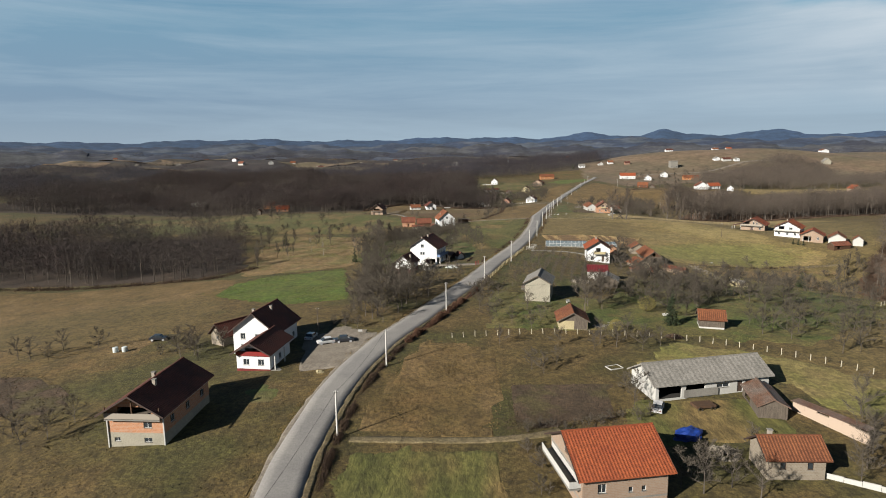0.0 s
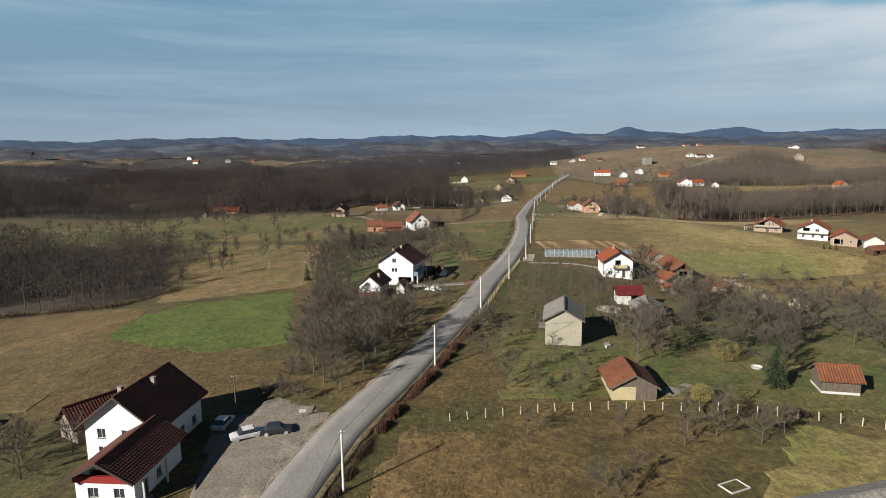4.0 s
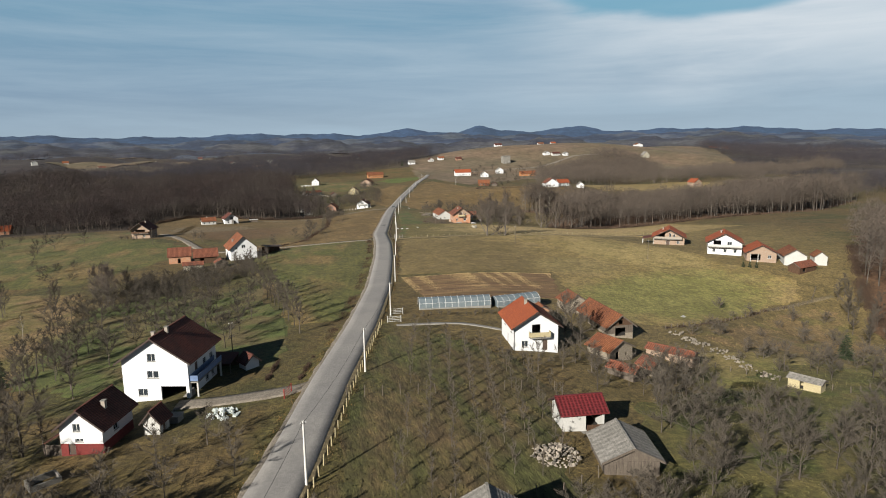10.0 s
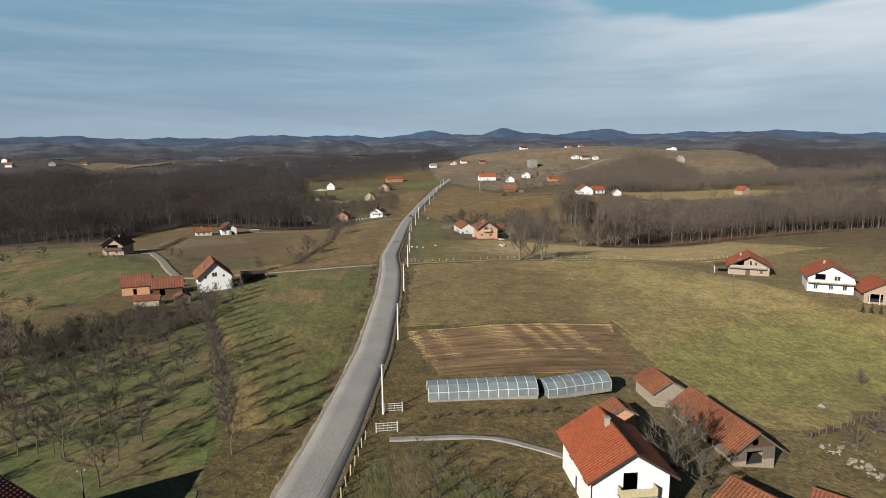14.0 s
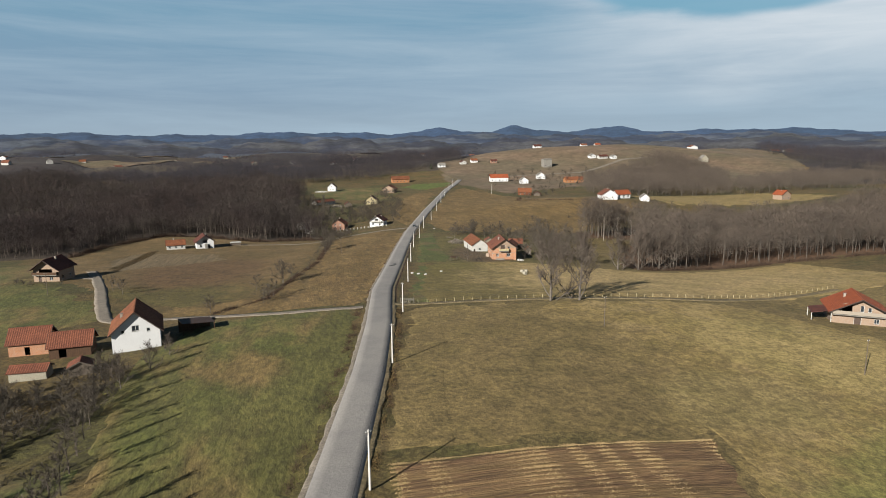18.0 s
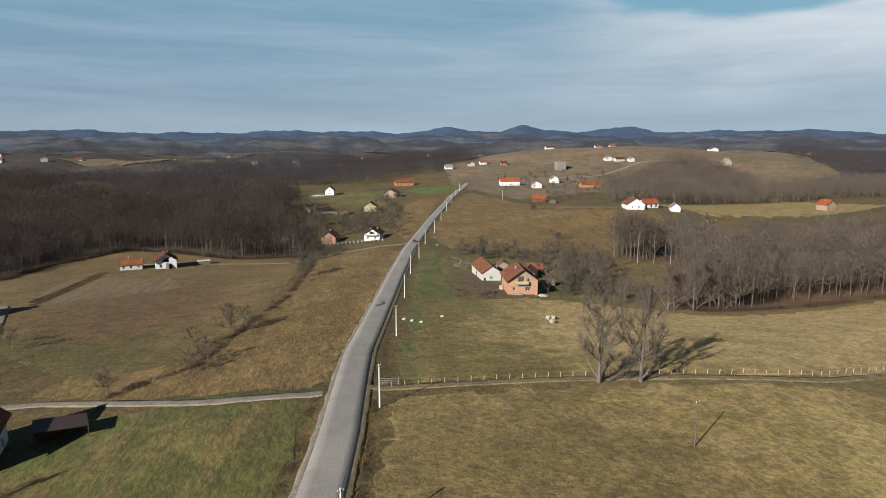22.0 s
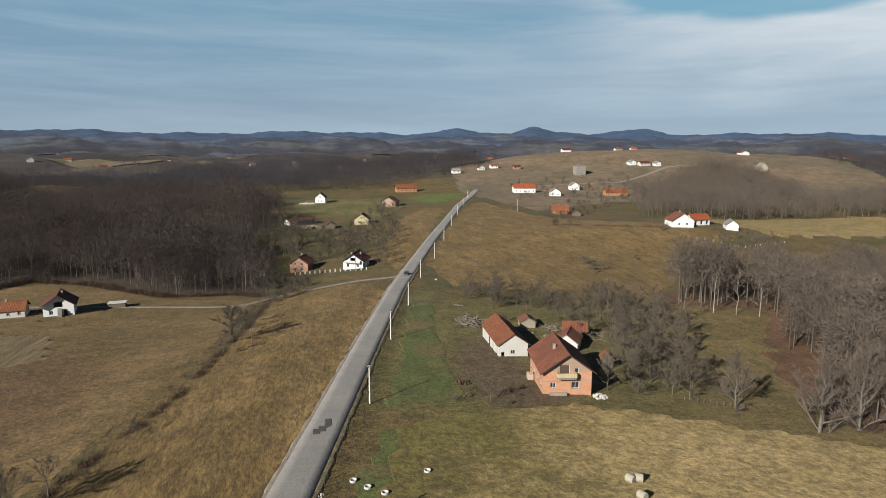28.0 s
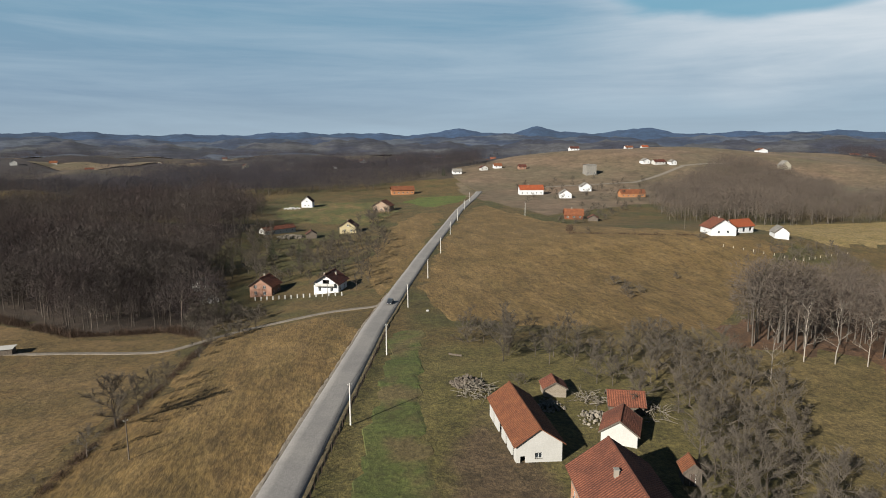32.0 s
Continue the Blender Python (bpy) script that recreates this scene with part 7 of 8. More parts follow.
# ---- evergreens and the yellow bush ----
def needle_cone(seed, h, r, layers, per, width):
    rg = random.Random(seed)
    tw = []
    for i in range(layers):
        f = i / layers
        z, rr = h * (0.06 + 0.92 * f), r * (1 - f) ** 0.8 + 0.05
        for k in range(max(5, int(per * (1 - f * 0.7)))):
            a = rg.uniform(0, 6.283)
            o = Vector((math.cos(a) * rr * 0.15, math.sin(a) * rr * 0.15, z + rg.uniform(0, .15) * h / layers))
            reach = rr * rg.uniform(.65, 1.1)
            tip = Vector((math.cos(a) * reach, math.sin(a) * reach, z - reach * rg.uniform(.15, .45)))
            tw.append((o, tip, width * rg.uniform(.7, 1.2)))
            side = Vector((-math.sin(a), math.cos(a), 0)) * reach * 0.3
            mid = o.lerp(tip, 0.55)
            tw += [(mid, mid + side * rg.uniform(.6, 1.1) + (tip - o) * 0.25, width * 0.8), (mid, mid - side * rg.uniform(.6, 1.1) + (tip - o) * 0.25, width * 0.8)]
    return sliver_arrays(tw)


def evergreen(x, y, h, r, label, seed, name="spruce_tree", layers=22, per=26):
    ob = thing(name, x, y, seed * 40, None, label, name.replace("_", " "))
    v, f = limb_arrays([(Vector((0, 0, -.3)), Vector((0, 0, h * 0.9)), 0.16, 0.02)], 6)
    mesh_object("trunk", v, f, ["bark"], parent=ob)
    v, f = needle_cone(seed, h, r, layers, per, 0.22)
    mesh_object("crown", v, f, ["needle"], parent=ob)


evergreen(52.5, 135.5, 8.8, 2.3, "dark green spruce beside the plank shed", 1)
evergreen(131.5, 220.5, 6.4, 2.8, "rounded dark green pine on the slope", 2, layers=14)
for k, (x, y) in enumerate(((168.5, 293.0), (170.4, 292.0), (172.3, 291.0))):
    evergreen(x, y, 3.0, 0.7, "slim clipped olive-green cypress by the porch", 5 + k, "cypress", 10, 14)
for k, (x, y, h) in enumerate(((-35, 238, 6), (-78, 300, 7), (62, 700, 11), (10, 800, 14), (-60, 1050, 16), (75, 690, 9), (230, 1110, 12), (420, 500, 12), (440, 520, 12))):
    evergreen(x, y, h, h * 0.27, "dark green conifer standing among bare trees", 12 + k, layers=16, per=18)
for x, y, h in ((38.6, 130.8, 2.9), (50.5, 147, 4.2)):
    ob = thing("forsythia_bush", x, y, 0, None, "yellow-leaved rounded bush beside the fence", "bush")
    segs, tw = grow(int(x), h, h * 0.55, 0.02, 12, 10, 0.05, 0.6, 0.02, levels=2)
    v, f = limb_arrays(segs)
    mesh_object("stems", v, f, ["bark"], parent=ob)
    rg = random.Random(int(x))
    blobs = []
    for _ in range(1500):
        p = Vector((rg.gauss(0, 1), rg.gauss(0, 1), rg.gauss(0, 1))).normalized() * rg.uniform(.55, 1.0) ** 0.5
        q = Vector((p.x * h * 0.55, p.y * h * 0.55, h * 0.52 + p.z * h * 0.46))
        d = Vector((rg.uniform(-1, 1), rg.uniform(-1, 1), rg.uniform(-.5, 1))).normalized()
        blobs.append((q, q + d * 0.22, 0.11))
    v, f = sliver_arrays(blobs)
    mesh_object("foliage", v, f, ["yellowleaf"], parent=ob)


# ---- hedges, verges and tufts ----
def brush(name, label, pts, width, lo, hi, per_metre, mat, seed, category, blade=0.03, lean=0.5):
    """Upright stalks in a strip along a line."""
    rg = np.random.RandomState(seed)
    p = np.array(pts, float)
    s = np.r_[0, np.cumsum(np.hypot(*np.diff(p, axis=0).T))]
    n = int(s[-1] * per_metre)
    u = rg.uniform(0, s[-1], n)
    x, y = np.interp(u, s, p[:, 0]) + rg.normal(0, width / 2.5, n), np.interp(u, s, p[:, 1]) + rg.normal(0, width / 2.5, n)
    z = terrain(x, y)
    patch = 0.55 + 0.45 * np.sin(u * 0.9 + 3 * np.sin(u * 0.23))
    h = rg.uniform(lo, hi, n) * patch
    dx, dy = rg.normal(0, lean, n) * h, rg.normal(0, lean, n) * h
    a = rg.uniform(0, 3.14, n)
    bx, by = np.cos(a) * blade, np.sin(a) * blade
    v = np.stack([np.stack([x - bx, y - by, z], 1), np.stack([x + bx, y + by, z], 1), np.stack([x + dx, y + dy, z + h], 1)], 1)
    return tagged(mesh_object(name, v, np.arange(3 * n).reshape(-1, 3), [mat]), label, category, kind="stuff")


def beside(off, y0, y1, step=5):
    ys = np.arange(y0, y1, step)
    return [(float(road_x(y)) + off, float(y)) for y in ys]


brush("hedge", "dense russet hedge along the roadside ditch", beside(4.9, 126, 172), 0.7, 0.9, 1.5, 420, "russet", 1, "hedge", 0.05, 0.16)
brush("hedge", "scrubby brown bank beside the road", beside(4.8, 60, 128), 0.7, 0.4, 1.0, 190, "hedge", 2, "hedge", 0.04, 0.4)
brush("verge_grass", "dry grass tufts on the road verge", beside(4.3, 176, 370), 1.0, 0.15, 0.55, 40, "straw", 3, "grass", 0.03, 0.7)
brush("verge_grass", "dry grass tufts on the road verge", beside(-4.6, 40, 240), 1.2, 0.15, 0.5, 40, "mown", 4, "grass", 0.03, 0.7)
brush("hedge", "brown ditch scrub beside the road", beside(-5.6, 236, 372), 1.3, 0.2, 0.8, 70, "hedge", 5, "hedge", 0.03, 0.6)
brush("hedge", "brown ditch scrub by the long meadow", beside(4.9, 290, 366), 0.9, 0.2, 0.6, 40, "hedge", 6, "hedge", 0.03, 0.6)
brush("verge_grass", "dry grass edge of the hay meadow", beside(-4.0, 374, 600), 0.7, 0.1, 0.35, 30, "hedge", 7, "grass", 0.03, 0.6)
brush("hedge", "overgrown field boundary of brown scrub", [(14, 384), (27, 398), (36, 440), (44, 470), (51, 530), (54, 565)], 1.6, 0.3, 1.2, 110, "hedge", 8, "hedge", 0.03, 0.5)
brush("hedge", "brown corn stubble and weeds", [(11, 88), (28, 92)], 5.5, 0.2, 0.8, 160, "hedge", 9, "stubble", 0.03, 0.4)
brush("dry_grass", "tall dry grass of the roadside plot", [(-8, 92), (6, 118)], 11, 0.2, 0.6, 260, "straw", 10, "grass", 0.035, 0.5)
for k in range(21):
    yy = 288.4 - k * 0.95
    brush("stubble", "straw rows left on the ploughed strip", [(46.3, yy), (92.6 - k * 0.42, yy - 0.4)], 0.28, 0.10, 0.24, 150 if k in (5, 17) else max(14, 95 - 5 * k), "hay", 11 + 40 * k, "stubble", 0.06, 0.9)
brush("hedge", "scrubby hedge between meadow and orchard", [(97, 237), (108, 240.5), (119, 245.5), (144, 257.5), (165, 262.5)], 0.8, 0.3, 0.9, 40, "hedge", 19, "hedge", 0.03, 0.6)
brush("hedge", "scrubby edge below the wood", [(-260, 216), (-166, 226), (-85, 221), (-74, 240)], 3, 0.6, 2.4, 60, "hedge", 20, "hedge", 0.05, 0.3)
brush("hedge", "brown undergrowth along the wood edge", [(168, 433), (200, 437), (240, 439), (300, 424)], 3, 0.6, 2.6, 110, "hedge", 21, "hedge", 0.05, 0.3)
brush("hedge", "brown undergrowth along the wood edge", [(122, 140), (140, 168), (159, 204), (165, 232), (186, 262), (228, 302)], 3, 0.6, 2.6, 120, "hedge", 22, "hedge", 0.05, 0.3)
brush("hedge", "brown undergrowth along the wood edge", [(-70, 543), (-65, 576), (-43, 617), (-20, 611), (14, 586), (40, 588), (50, 576)], 3, 0.8, 3.0, 130, "hedge", 23, "hedge", 0.05, 0.3)
brush("hedge", "low clipped hedge beside the lawn", [(8.8, 217.4), (11.1, 227.5)], 0.4, 0.4, 0.8, 160, "hedge", 25, "hedge", 0.04, 0.3)
brush("hedge", "dark scrub along the lawn ditch", [(13.8, 215.5), (17, 227)], 0.5, 0.3, 0.8, 160, "hedge", 26, "hedge", 0.04, 0.3)
brush("hedge", "scrub row on the hillside", [(232, 742), (214, 700), (240, 672), (262, 662)], 3, 0.4, 1.4, 40, "hedge", 24, "hedge", 0.05, 0.4)

# ---- utility poles and cables ----
POLES = [(-21.5, 40), (-15.9, 85.0), (-11.0, 112.8), (0.8, 148.0), (12.6, 182.9), (24.3, 215.7), (35.4, 249.5), (43.5, 282.9), (52.6, 325.2), (60.8, 362.0), (70.1, 407.2), (79.2, 452.1), (88.2, 494.4),
         (98.5, 532.8), (110.1, 578.3), (123.8, 620.5), (138.6, 669.9), (155.2, 726.3), (173.0, 786.2), (190.9, 842.4), (209, 900)]


def utility_pole(x, y, h=7.4, mat="pole", label="slim pale concrete utility pole with a short crossarm", r=0.17):
    p = thing("utility_pole", x, y, 20, None, label, "utility pole", "utility poles")
    v, f = limb_arrays([(Vector((0, 0, -0.6)), Vector((0, 0, h)), r, r * 0.6)], 8)
    mesh_object("shaft", v, f, [mat], parent=p)
    boxed("pole_cap", (-0.1, 0.1, -0.1, 0.1, h, h + 0.03), mat, p)
    arm = boxed("crossarm", (-0.35, 0.35, -0.04, 0.04, h - 0.3, h - 0.22), "concrete", p)
    for dx in (-0.3, 0.3):
        boxed("insulator", (dx - 0.04, dx + 0.04, -0.04, 0.04, h - 0.22, h - 0.08), "whitetrim", arm)
    return (x, y, float(terrain(x, y)) + h - 0.15)


tops = [utility_pole(x, y) for x, y in POLES]


def cable(a, b, sag, label="black overhead cable between poles"):
    n = 14
    pts = [Vector(a).lerp(Vector(b), i / n) - Vector((0, 0, sag * 4 * (i / n) * (1 - i / n))) for i in range(n + 1)]
    v, f = tube_arrays(pts, 0.022)
    tagged(mesh_object("overhead_cable", v, f, ["cable"]), label, "cable", "overhead cables")


for a, b in zip(tops, tops[1:]):
    cable(a, b, 0.7)
for x, y, h, m in ((102.9, 339.6, 7.0, "wood"), (140.3, 307.5, 7.0, "wood"), (54.9, 490.6, 6.5, "wood"), (224.9, 803.8, 9, "pole"), (269.2, 681.9, 7, "wood"), (3.3, 228.9, 7.5, "wood"), (86.3, 599.5, 7, "wood"), (-40, 428, 7, "wood"), (-28.5, 134, 6.0, "wood")):
    utility_pole(x, y, h, m, "weathered wooden utility pole standing in the grass" if m != "pole" else "pale concrete utility pole by the village", 0.17 if m == "pole" else 0.11)
cable(tops[9], (102.9, 339.6, float(terrain(102.9, 339.6)) + 6.8), 1.2)
cable((102.9, 339.6, float(terrain(102.9, 339.6)) + 6.8), (140.3, 307.5, float(terrain(140.3, 307.5)) + 6.8), 1.0)
cable(tops[3], (30.0, 157.5, 5.0), 0.6, "thin service cable to the house")


# ---- fences ----
def fence(label, pts, gap, h, mat="post", size=0.07, wires=(0.35, 0.75), name="fence", jitter=0.06):
    """Posts, each a part, and wires strung between them."""
    p = np.array(pts, float)
    s = np.r_[0, np.cumsum(np.hypot(*np.diff(p, axis=0).T))]
    n = max(2, int(s[-1] / gap))
    f = thing(name, p[0, 0], p[0, 1], 0, None, label, "fence")
    z0 = f.matrix_world.translation.z
    rg = random.Random(int(p[0, 0] * 10 + p[0, 1]))
    bm = bmesh.new()
    box(bm, -size, size, -size, size, -0.4, h)
    bmesh.ops.bevel(bm, geom=[e for e in bm.edges if min(v.co.z for v in e.verts) > 0], offset=size * 0.3, segments=1, affect="EDGES")
    me = bpy.data.meshes.new("fence_post")
    bm.to_mesh(me)
    bm.free()
    me.materials.append(M[mat])
    at = []
    for i in range(n + 1):
        u = s[-1] * i / n
        x, y = float(np.interp(u, s, p[:, 0])), float(np.interp(u, s, p[:, 1]))
        z = float(terrain(x, y))
        o = new("post", me)
        o.parent = f
        o.matrix_local = pose(x - p[0, 0], y - p[0, 1], z - z0, rg.gauss(0, 2.5), rg.gauss(0, 2.5), rg.uniform(0, 90))
        o.scale = (1, 1, rg.uniform(1 - jitter * 2, 1 + jitter))
        at.append(Vector((x - p[0, 0], y - p[0, 1], z - z0)))
    for w in wires:
        v, fc = tube_arrays([a + Vector((0, 0, w * h)) for a in at], 0.008)
        mesh_object("wire", v, fc, ["cable"], parent=f)
    return f


fence("pale concrete post fence with sagging wire", [(2, 128.5), (16.1, 130.1), (26.8, 129.7), (39.6, 128), (48.8, 125.2), (57, 121.8), (63.3, 117.9), (69.2, 113.7), (80, 104), (92, 94)], 2.5, 1.3, "post", 0.055)
fence("pale wooden post fence beside the vineyard", beside(4.2, 176, 243, 6), 2.3, 1.3, "yellow", 0.06)
fence("dark wire mesh fence along the road", beside(4.1, 374, 560, 6), 2.2, 1.2, "trim", 0.04, (0.15, 0.35, 0.55, 0.75, 0.95))
fence("low pasture fence of rough wooden posts", [(64, 371.5), (84, 370.3), (112, 367.6), (146, 363.8), (200, 374)], 2.4, 1.0, "yellow", 0.045)
fence("vineyard end posts of split wood", [(14.5, 176.5), (38, 173.5), (44, 176)], 2.8, 1.5, "wood", 0.05)
fence("rough posts across the young orchard", [(20, 206), (34, 203.5), (51, 201)], 2.6, 1.7, "wood", 0.05)
fence("rough post fence on the slope", [(86, 216), (96, 206), (104, 196), (128, 200)], 2.6, 1.2, "wood", 0.06)
fence("post and wire fence below the far meadow", [(118, 160), (128, 168), (140, 172), (160, 160)], 2.4, 1.3, "post", 0.06)
fence("rough fence by the meadow hedge", [(96.4, 236.3), (119, 244.9), (144, 256.8), (166, 262), (176, 270)], 2.4, 1.1, "wood", 0.06)
fence("short broken fence before the orchard", [(141, 448), (146, 445.5), (152, 443)], 1.2, 0.9, "wood", 0.05)
fence("garden fence by the hill farm", [(262, 640), (285, 620), (318, 630)], 4, 1.2, "post", 0.08)
w = thing("picket_fence", 61, 621.5, 0, None, "white garden fence with stout pillars", "fence")
wz = w.matrix_world.translation.z
for k in range(15):
    x, y = 61 + k * 2.15, 621.5 - k * 1.25
    z = float(terrain(x, y)) - wz
    boxed("pillar", (k * 2.15 - 0.2, k * 2.15 + 0.2, -k * 1.25 - 0.2, -k * 1.25 + 0.2, z - 0.5, z + 1.3), "white", w)


def gate(x, y, yaw, L, label, mat="white"):
    g = thing("gate", x, y, yaw, None, label, "gate")
    for xx in (0, L):
        boxed("gate_post", (xx - 0.06, xx + 0.06, -0.06, 0.06, -0.4, 1.5), mat, g)
    for zz in (0.25, 0.6, 0.95, 1.3):
        boxed("rail", (0.06, L - 0.06, -0.025, 0.025, zz, zz + 0.06), mat, g)
    for k in range(1, int(L / 0.5)):
        boxed("bar", (k * 0.5 - 0.02, k * 0.5 + 0.02, -0.045, -0.026, 0.25, 1.36), mat, g)


gate(35.6, 250.0, -6, 2.6, "white metal bar gate beside the pole")
gate(33.6, 243.8, -6, 2.8, "white metal bar gate at the garden path")
gate(62.0, 372.3, -8, 3.4, "grey pasture gate at the track", "concrete")
gate(11.2, 208.6, 62, 2.4, "red painted bar gate standing open by the drive", "redpaint")


# ---- vehicles ----
def car(x, y, yaw, paint, label, L=4.1, W=1.65, H=1.42):
    c = thing("car", x, y, yaw, None, label, "car", "cars")
    prof = [(-L / 2, 0.35), (-L / 2, 0.72), (-L / 2 + 0.1, 0.82), (-L * 0.27, 0.88), (L * 0.36, 0.86), (L / 2 - 0.06, 0.74), (L / 2, 0.4)]
    bm = bmesh.new()

    def loft(sections):
        rings = [[bm.verts.new(p) for p in s] for s in sections]
        n = len(rings[0])
        for a, b in zip(rings, rings[1:]):
            for i in range(n):
                bm.faces.new([a[i], a[(i + 1) % n], b[(i + 1) % n], b[i]])
        bm.faces.new(rings[0][::-1]), bm.faces.new(rings[-1])
    loft([[(px, s * W / 2 * f, pz if f == 1 or pz < 0.5 else pz + 0.03) for px, pz in prof] for s, f in ((-1, 1), (-1, 0.93), (1, 0.93), (1, 1))])
    bmesh.ops.recalc_face_normals(bm, faces=bm.faces[:])
    part("body", bm, paint, c)
    bm = bmesh.new()
    cab = [(-L * 0.36, 0.88), (-L * 0.25, H), (L * 0.12, H), (L * 0.27, 0.88)]
    loft([[(px, s * (W / 2 - (0.1 if pz > 1 else 0.04)), pz - 0.03) for px, pz in cab] for s in (-1, 1)])
    bmesh.ops.recalc_face_normals(bm, faces=bm.faces[:])
    cabin = part("windows", bm, "glass", c, "dark car windows")
    boxed("roof", (-L * 0.24, L * 0.115, -W / 2 + 0.12, W / 2 - 0.12, H - 0.03, H + 0.02), paint, c)
    for sx in (-1, 1):
        for sy in (-1, 1):
            v, f = limb_arrays([(Vector((sx * L * 0.31, sy * (W / 2 - 0.16), 0.31)), Vector((sx * L * 0.31, sy * (W / 2 + 0.01), 0.31)), 0.31, 0.31)], 12)
            wv = mesh_object("wheel", v, f, ["rubber"], parent=c)
            bm = bmesh.new()
            bmesh.ops.create_circle(bm, cap_ends=True, segments=12, radius=0.27, matrix=pose(sx * L * 0.31, sy * (W / 2 + 0.012), 0.31, 90))
            part("rim", bm, "car_silver", wv)
    for sy in (-1, 1):
        boxed("headlight", (L / 2 - 0.02, L / 2 + 0.02, sy * 0.55 - 0.16, sy * 0.55 + 0.16, 0.58, 0.7), "whitetrim", c)
        boxed("tail_light", (-L / 2 - 0.02, -L / 2 + 0.01, sy * 0.6 - 0.12, sy * 0.6 + 0.12, 0.6, 0.75), "redpaint", c)
    return c


car(34.8, 92.4, 65, "car_white", "old white estate car parked before the barn")
car(-29.3, 130.3, 80, "car_silver", "silver car parked in the shaded yard")
car(-25.2, 126.4, 205, "car_white", "white car parked on the gravel yard")
car(-21.4, 127.2, 10, "car_black", "black car parked beside the gravel yard")
car(-67.4, 138.8, 5, "car_black", "dark car parked on the grass")
car(105.2, 583.0, 253, "car_black", "black car driving on the country road")


# ---- clutter ----
def heap(name, label, x, y, r, h, n, mat, seed, size=0.3, category="heap"):
    """A heap of single lumps, joined."""
    rg = random.Random(seed)
    bm = bmesh.new()
    for _ in range(n):
        a, d = rg.uniform(0, 6.28), r * math.sqrt(rg.random())
        s = size * rg.uniform(.5, 1.3)
        m = pose(d * math.cos(a), d * math.sin(a), max(0.03, h * (1 - d / r) * rg.uniform(.4, 1)), rg.uniform(0, 90), rg.uniform(0, 90), rg.uniform(0, 360)) @ Matrix.Diagonal((s, s * rg.uniform(.4, 1), s * rg.uniform(.3, .8), 1))
        bmesh.ops.create_cube(bm, size=1.0, matrix=m)
    me = bpy.data.meshes.new(name)
    bm.to_mesh(me)
    bm.free()
    me.materials.append(M[mat])
    ob = new(name, me)
    ob.matrix_world = pose(x, y, float(terrain(x, y)))
    return tagged(ob, label, category, kind="stuff")


heap("log_pile", "heap of split pale firewood", 41.5, 181.8, 3.0, 1.1, 220, "palebrick", 1, 0.32)
heap("rubbish_heap", "pale sacks and scrap under a sheet", 2.9, 205.9, 2.2, 0.7, 60, "bale", 2, 0.5)
heap("brush_pile", "tangled heap of grey timber beside the barn", 112.0, 510.5, 3.4, 1.8, 120, "wood", 3, 0.7)
heap("stone_heap", "heap of rubble by the farm wall", 39.5, 79.0, 2.2, 1.0, 110, "rubble", 4, 0.45)
heap("stone_heap", "pile of pale blocks beside the farmhouse", 123.6, 449.6, 1.4, 0.8, 40, "white", 5, 0.5)
for k, (x, y) in enumerate(((96.8, 233), (96.6, 229), (97, 225.5), (98, 221), (97.4, 216), (96.8, 211.5), (97.2, 207))):
    heap("stone_row", "scattered pale stones along the field edge", x, y, 1.9, 0.35, 14, "rubble", 60 + k, 0.6)

heap("stone_heap", "stones and scrap between the old sheds", 131, 490, 4.0, 0.8, 90, "rubble", 8, 0.6)
heap("stone_heap", "stones and scrap behind the barn", 124, 497, 3.0, 0.9, 70, "rubble", 9, 0.6)
heap("brush_pile", "red-brown scrap pile in the muddy yard", 98.5, 460, 1.6, 0.5, 40, "hedge", 10, 0.5)
heap("garden_rubbish", "pale garden furniture heaped on the grass", -23.5, 110.3, 0.7, 0.5, 14, "yellow", 11, 0.45)
heap("stone_heap", "rubble round the hamlet sheds", 68, 762, 8, 1.2, 80, "rubble", 12, 1.2)
heap("stone_heap", "pale rubble beside the white house on the slope", 64, 918, 7, 1.2, 60, "white", 13, 1.2)
heap("brush_pile", "brown brushwood at the fence corner", 50, 126.5, 1.6, 0.6, 60, "hedge", 14, 0.5)


def tangle(label, x, y, r, h, n, seed):
    """A heap of long loose poles and rails leaning on one another."""
    rg = random.Random(seed)
    segs = []
    for _ in range(n):
        a, d = rg.uniform(0, 6.28), r * math.sqrt(rg.random())
        p = Vector((d * math.cos(a), d * math.sin(a), rg.uniform(0, h) * (1 - d / r * 0.7)))
        q = Vector((rg.gauss(0, 1), rg.gauss(0, 1), rg.gauss(0.15, 0.45))).normalized() * rg.uniform(1.0, 2.6)
        q.z = max(q.z, -p.z)
        segs.append((p, p + q, rg.uniform(.03, .08), rg.uniform(.02, .05)))
    v, f = limb_arrays(segs, 4)
    ob = mesh_object("timber_pile", v, f, ["rubble"])
    ob.matrix_world = pose(x, y, float(terrain(x, y)))
    return tagged(ob, label, "timber pile", kind="stuff")


tangle("grey tangle of old rails and branches beside the barn", 112.6, 505.0, 3.6, 2.4, 150, 3)
tangle("loose timber stacked against the old sheds", 133, 499, 3.2, 1.6, 90, 4)
tangle("broken boughs lying in the farm orchard", 141, 492, 4.0, 1.2, 90, 5)


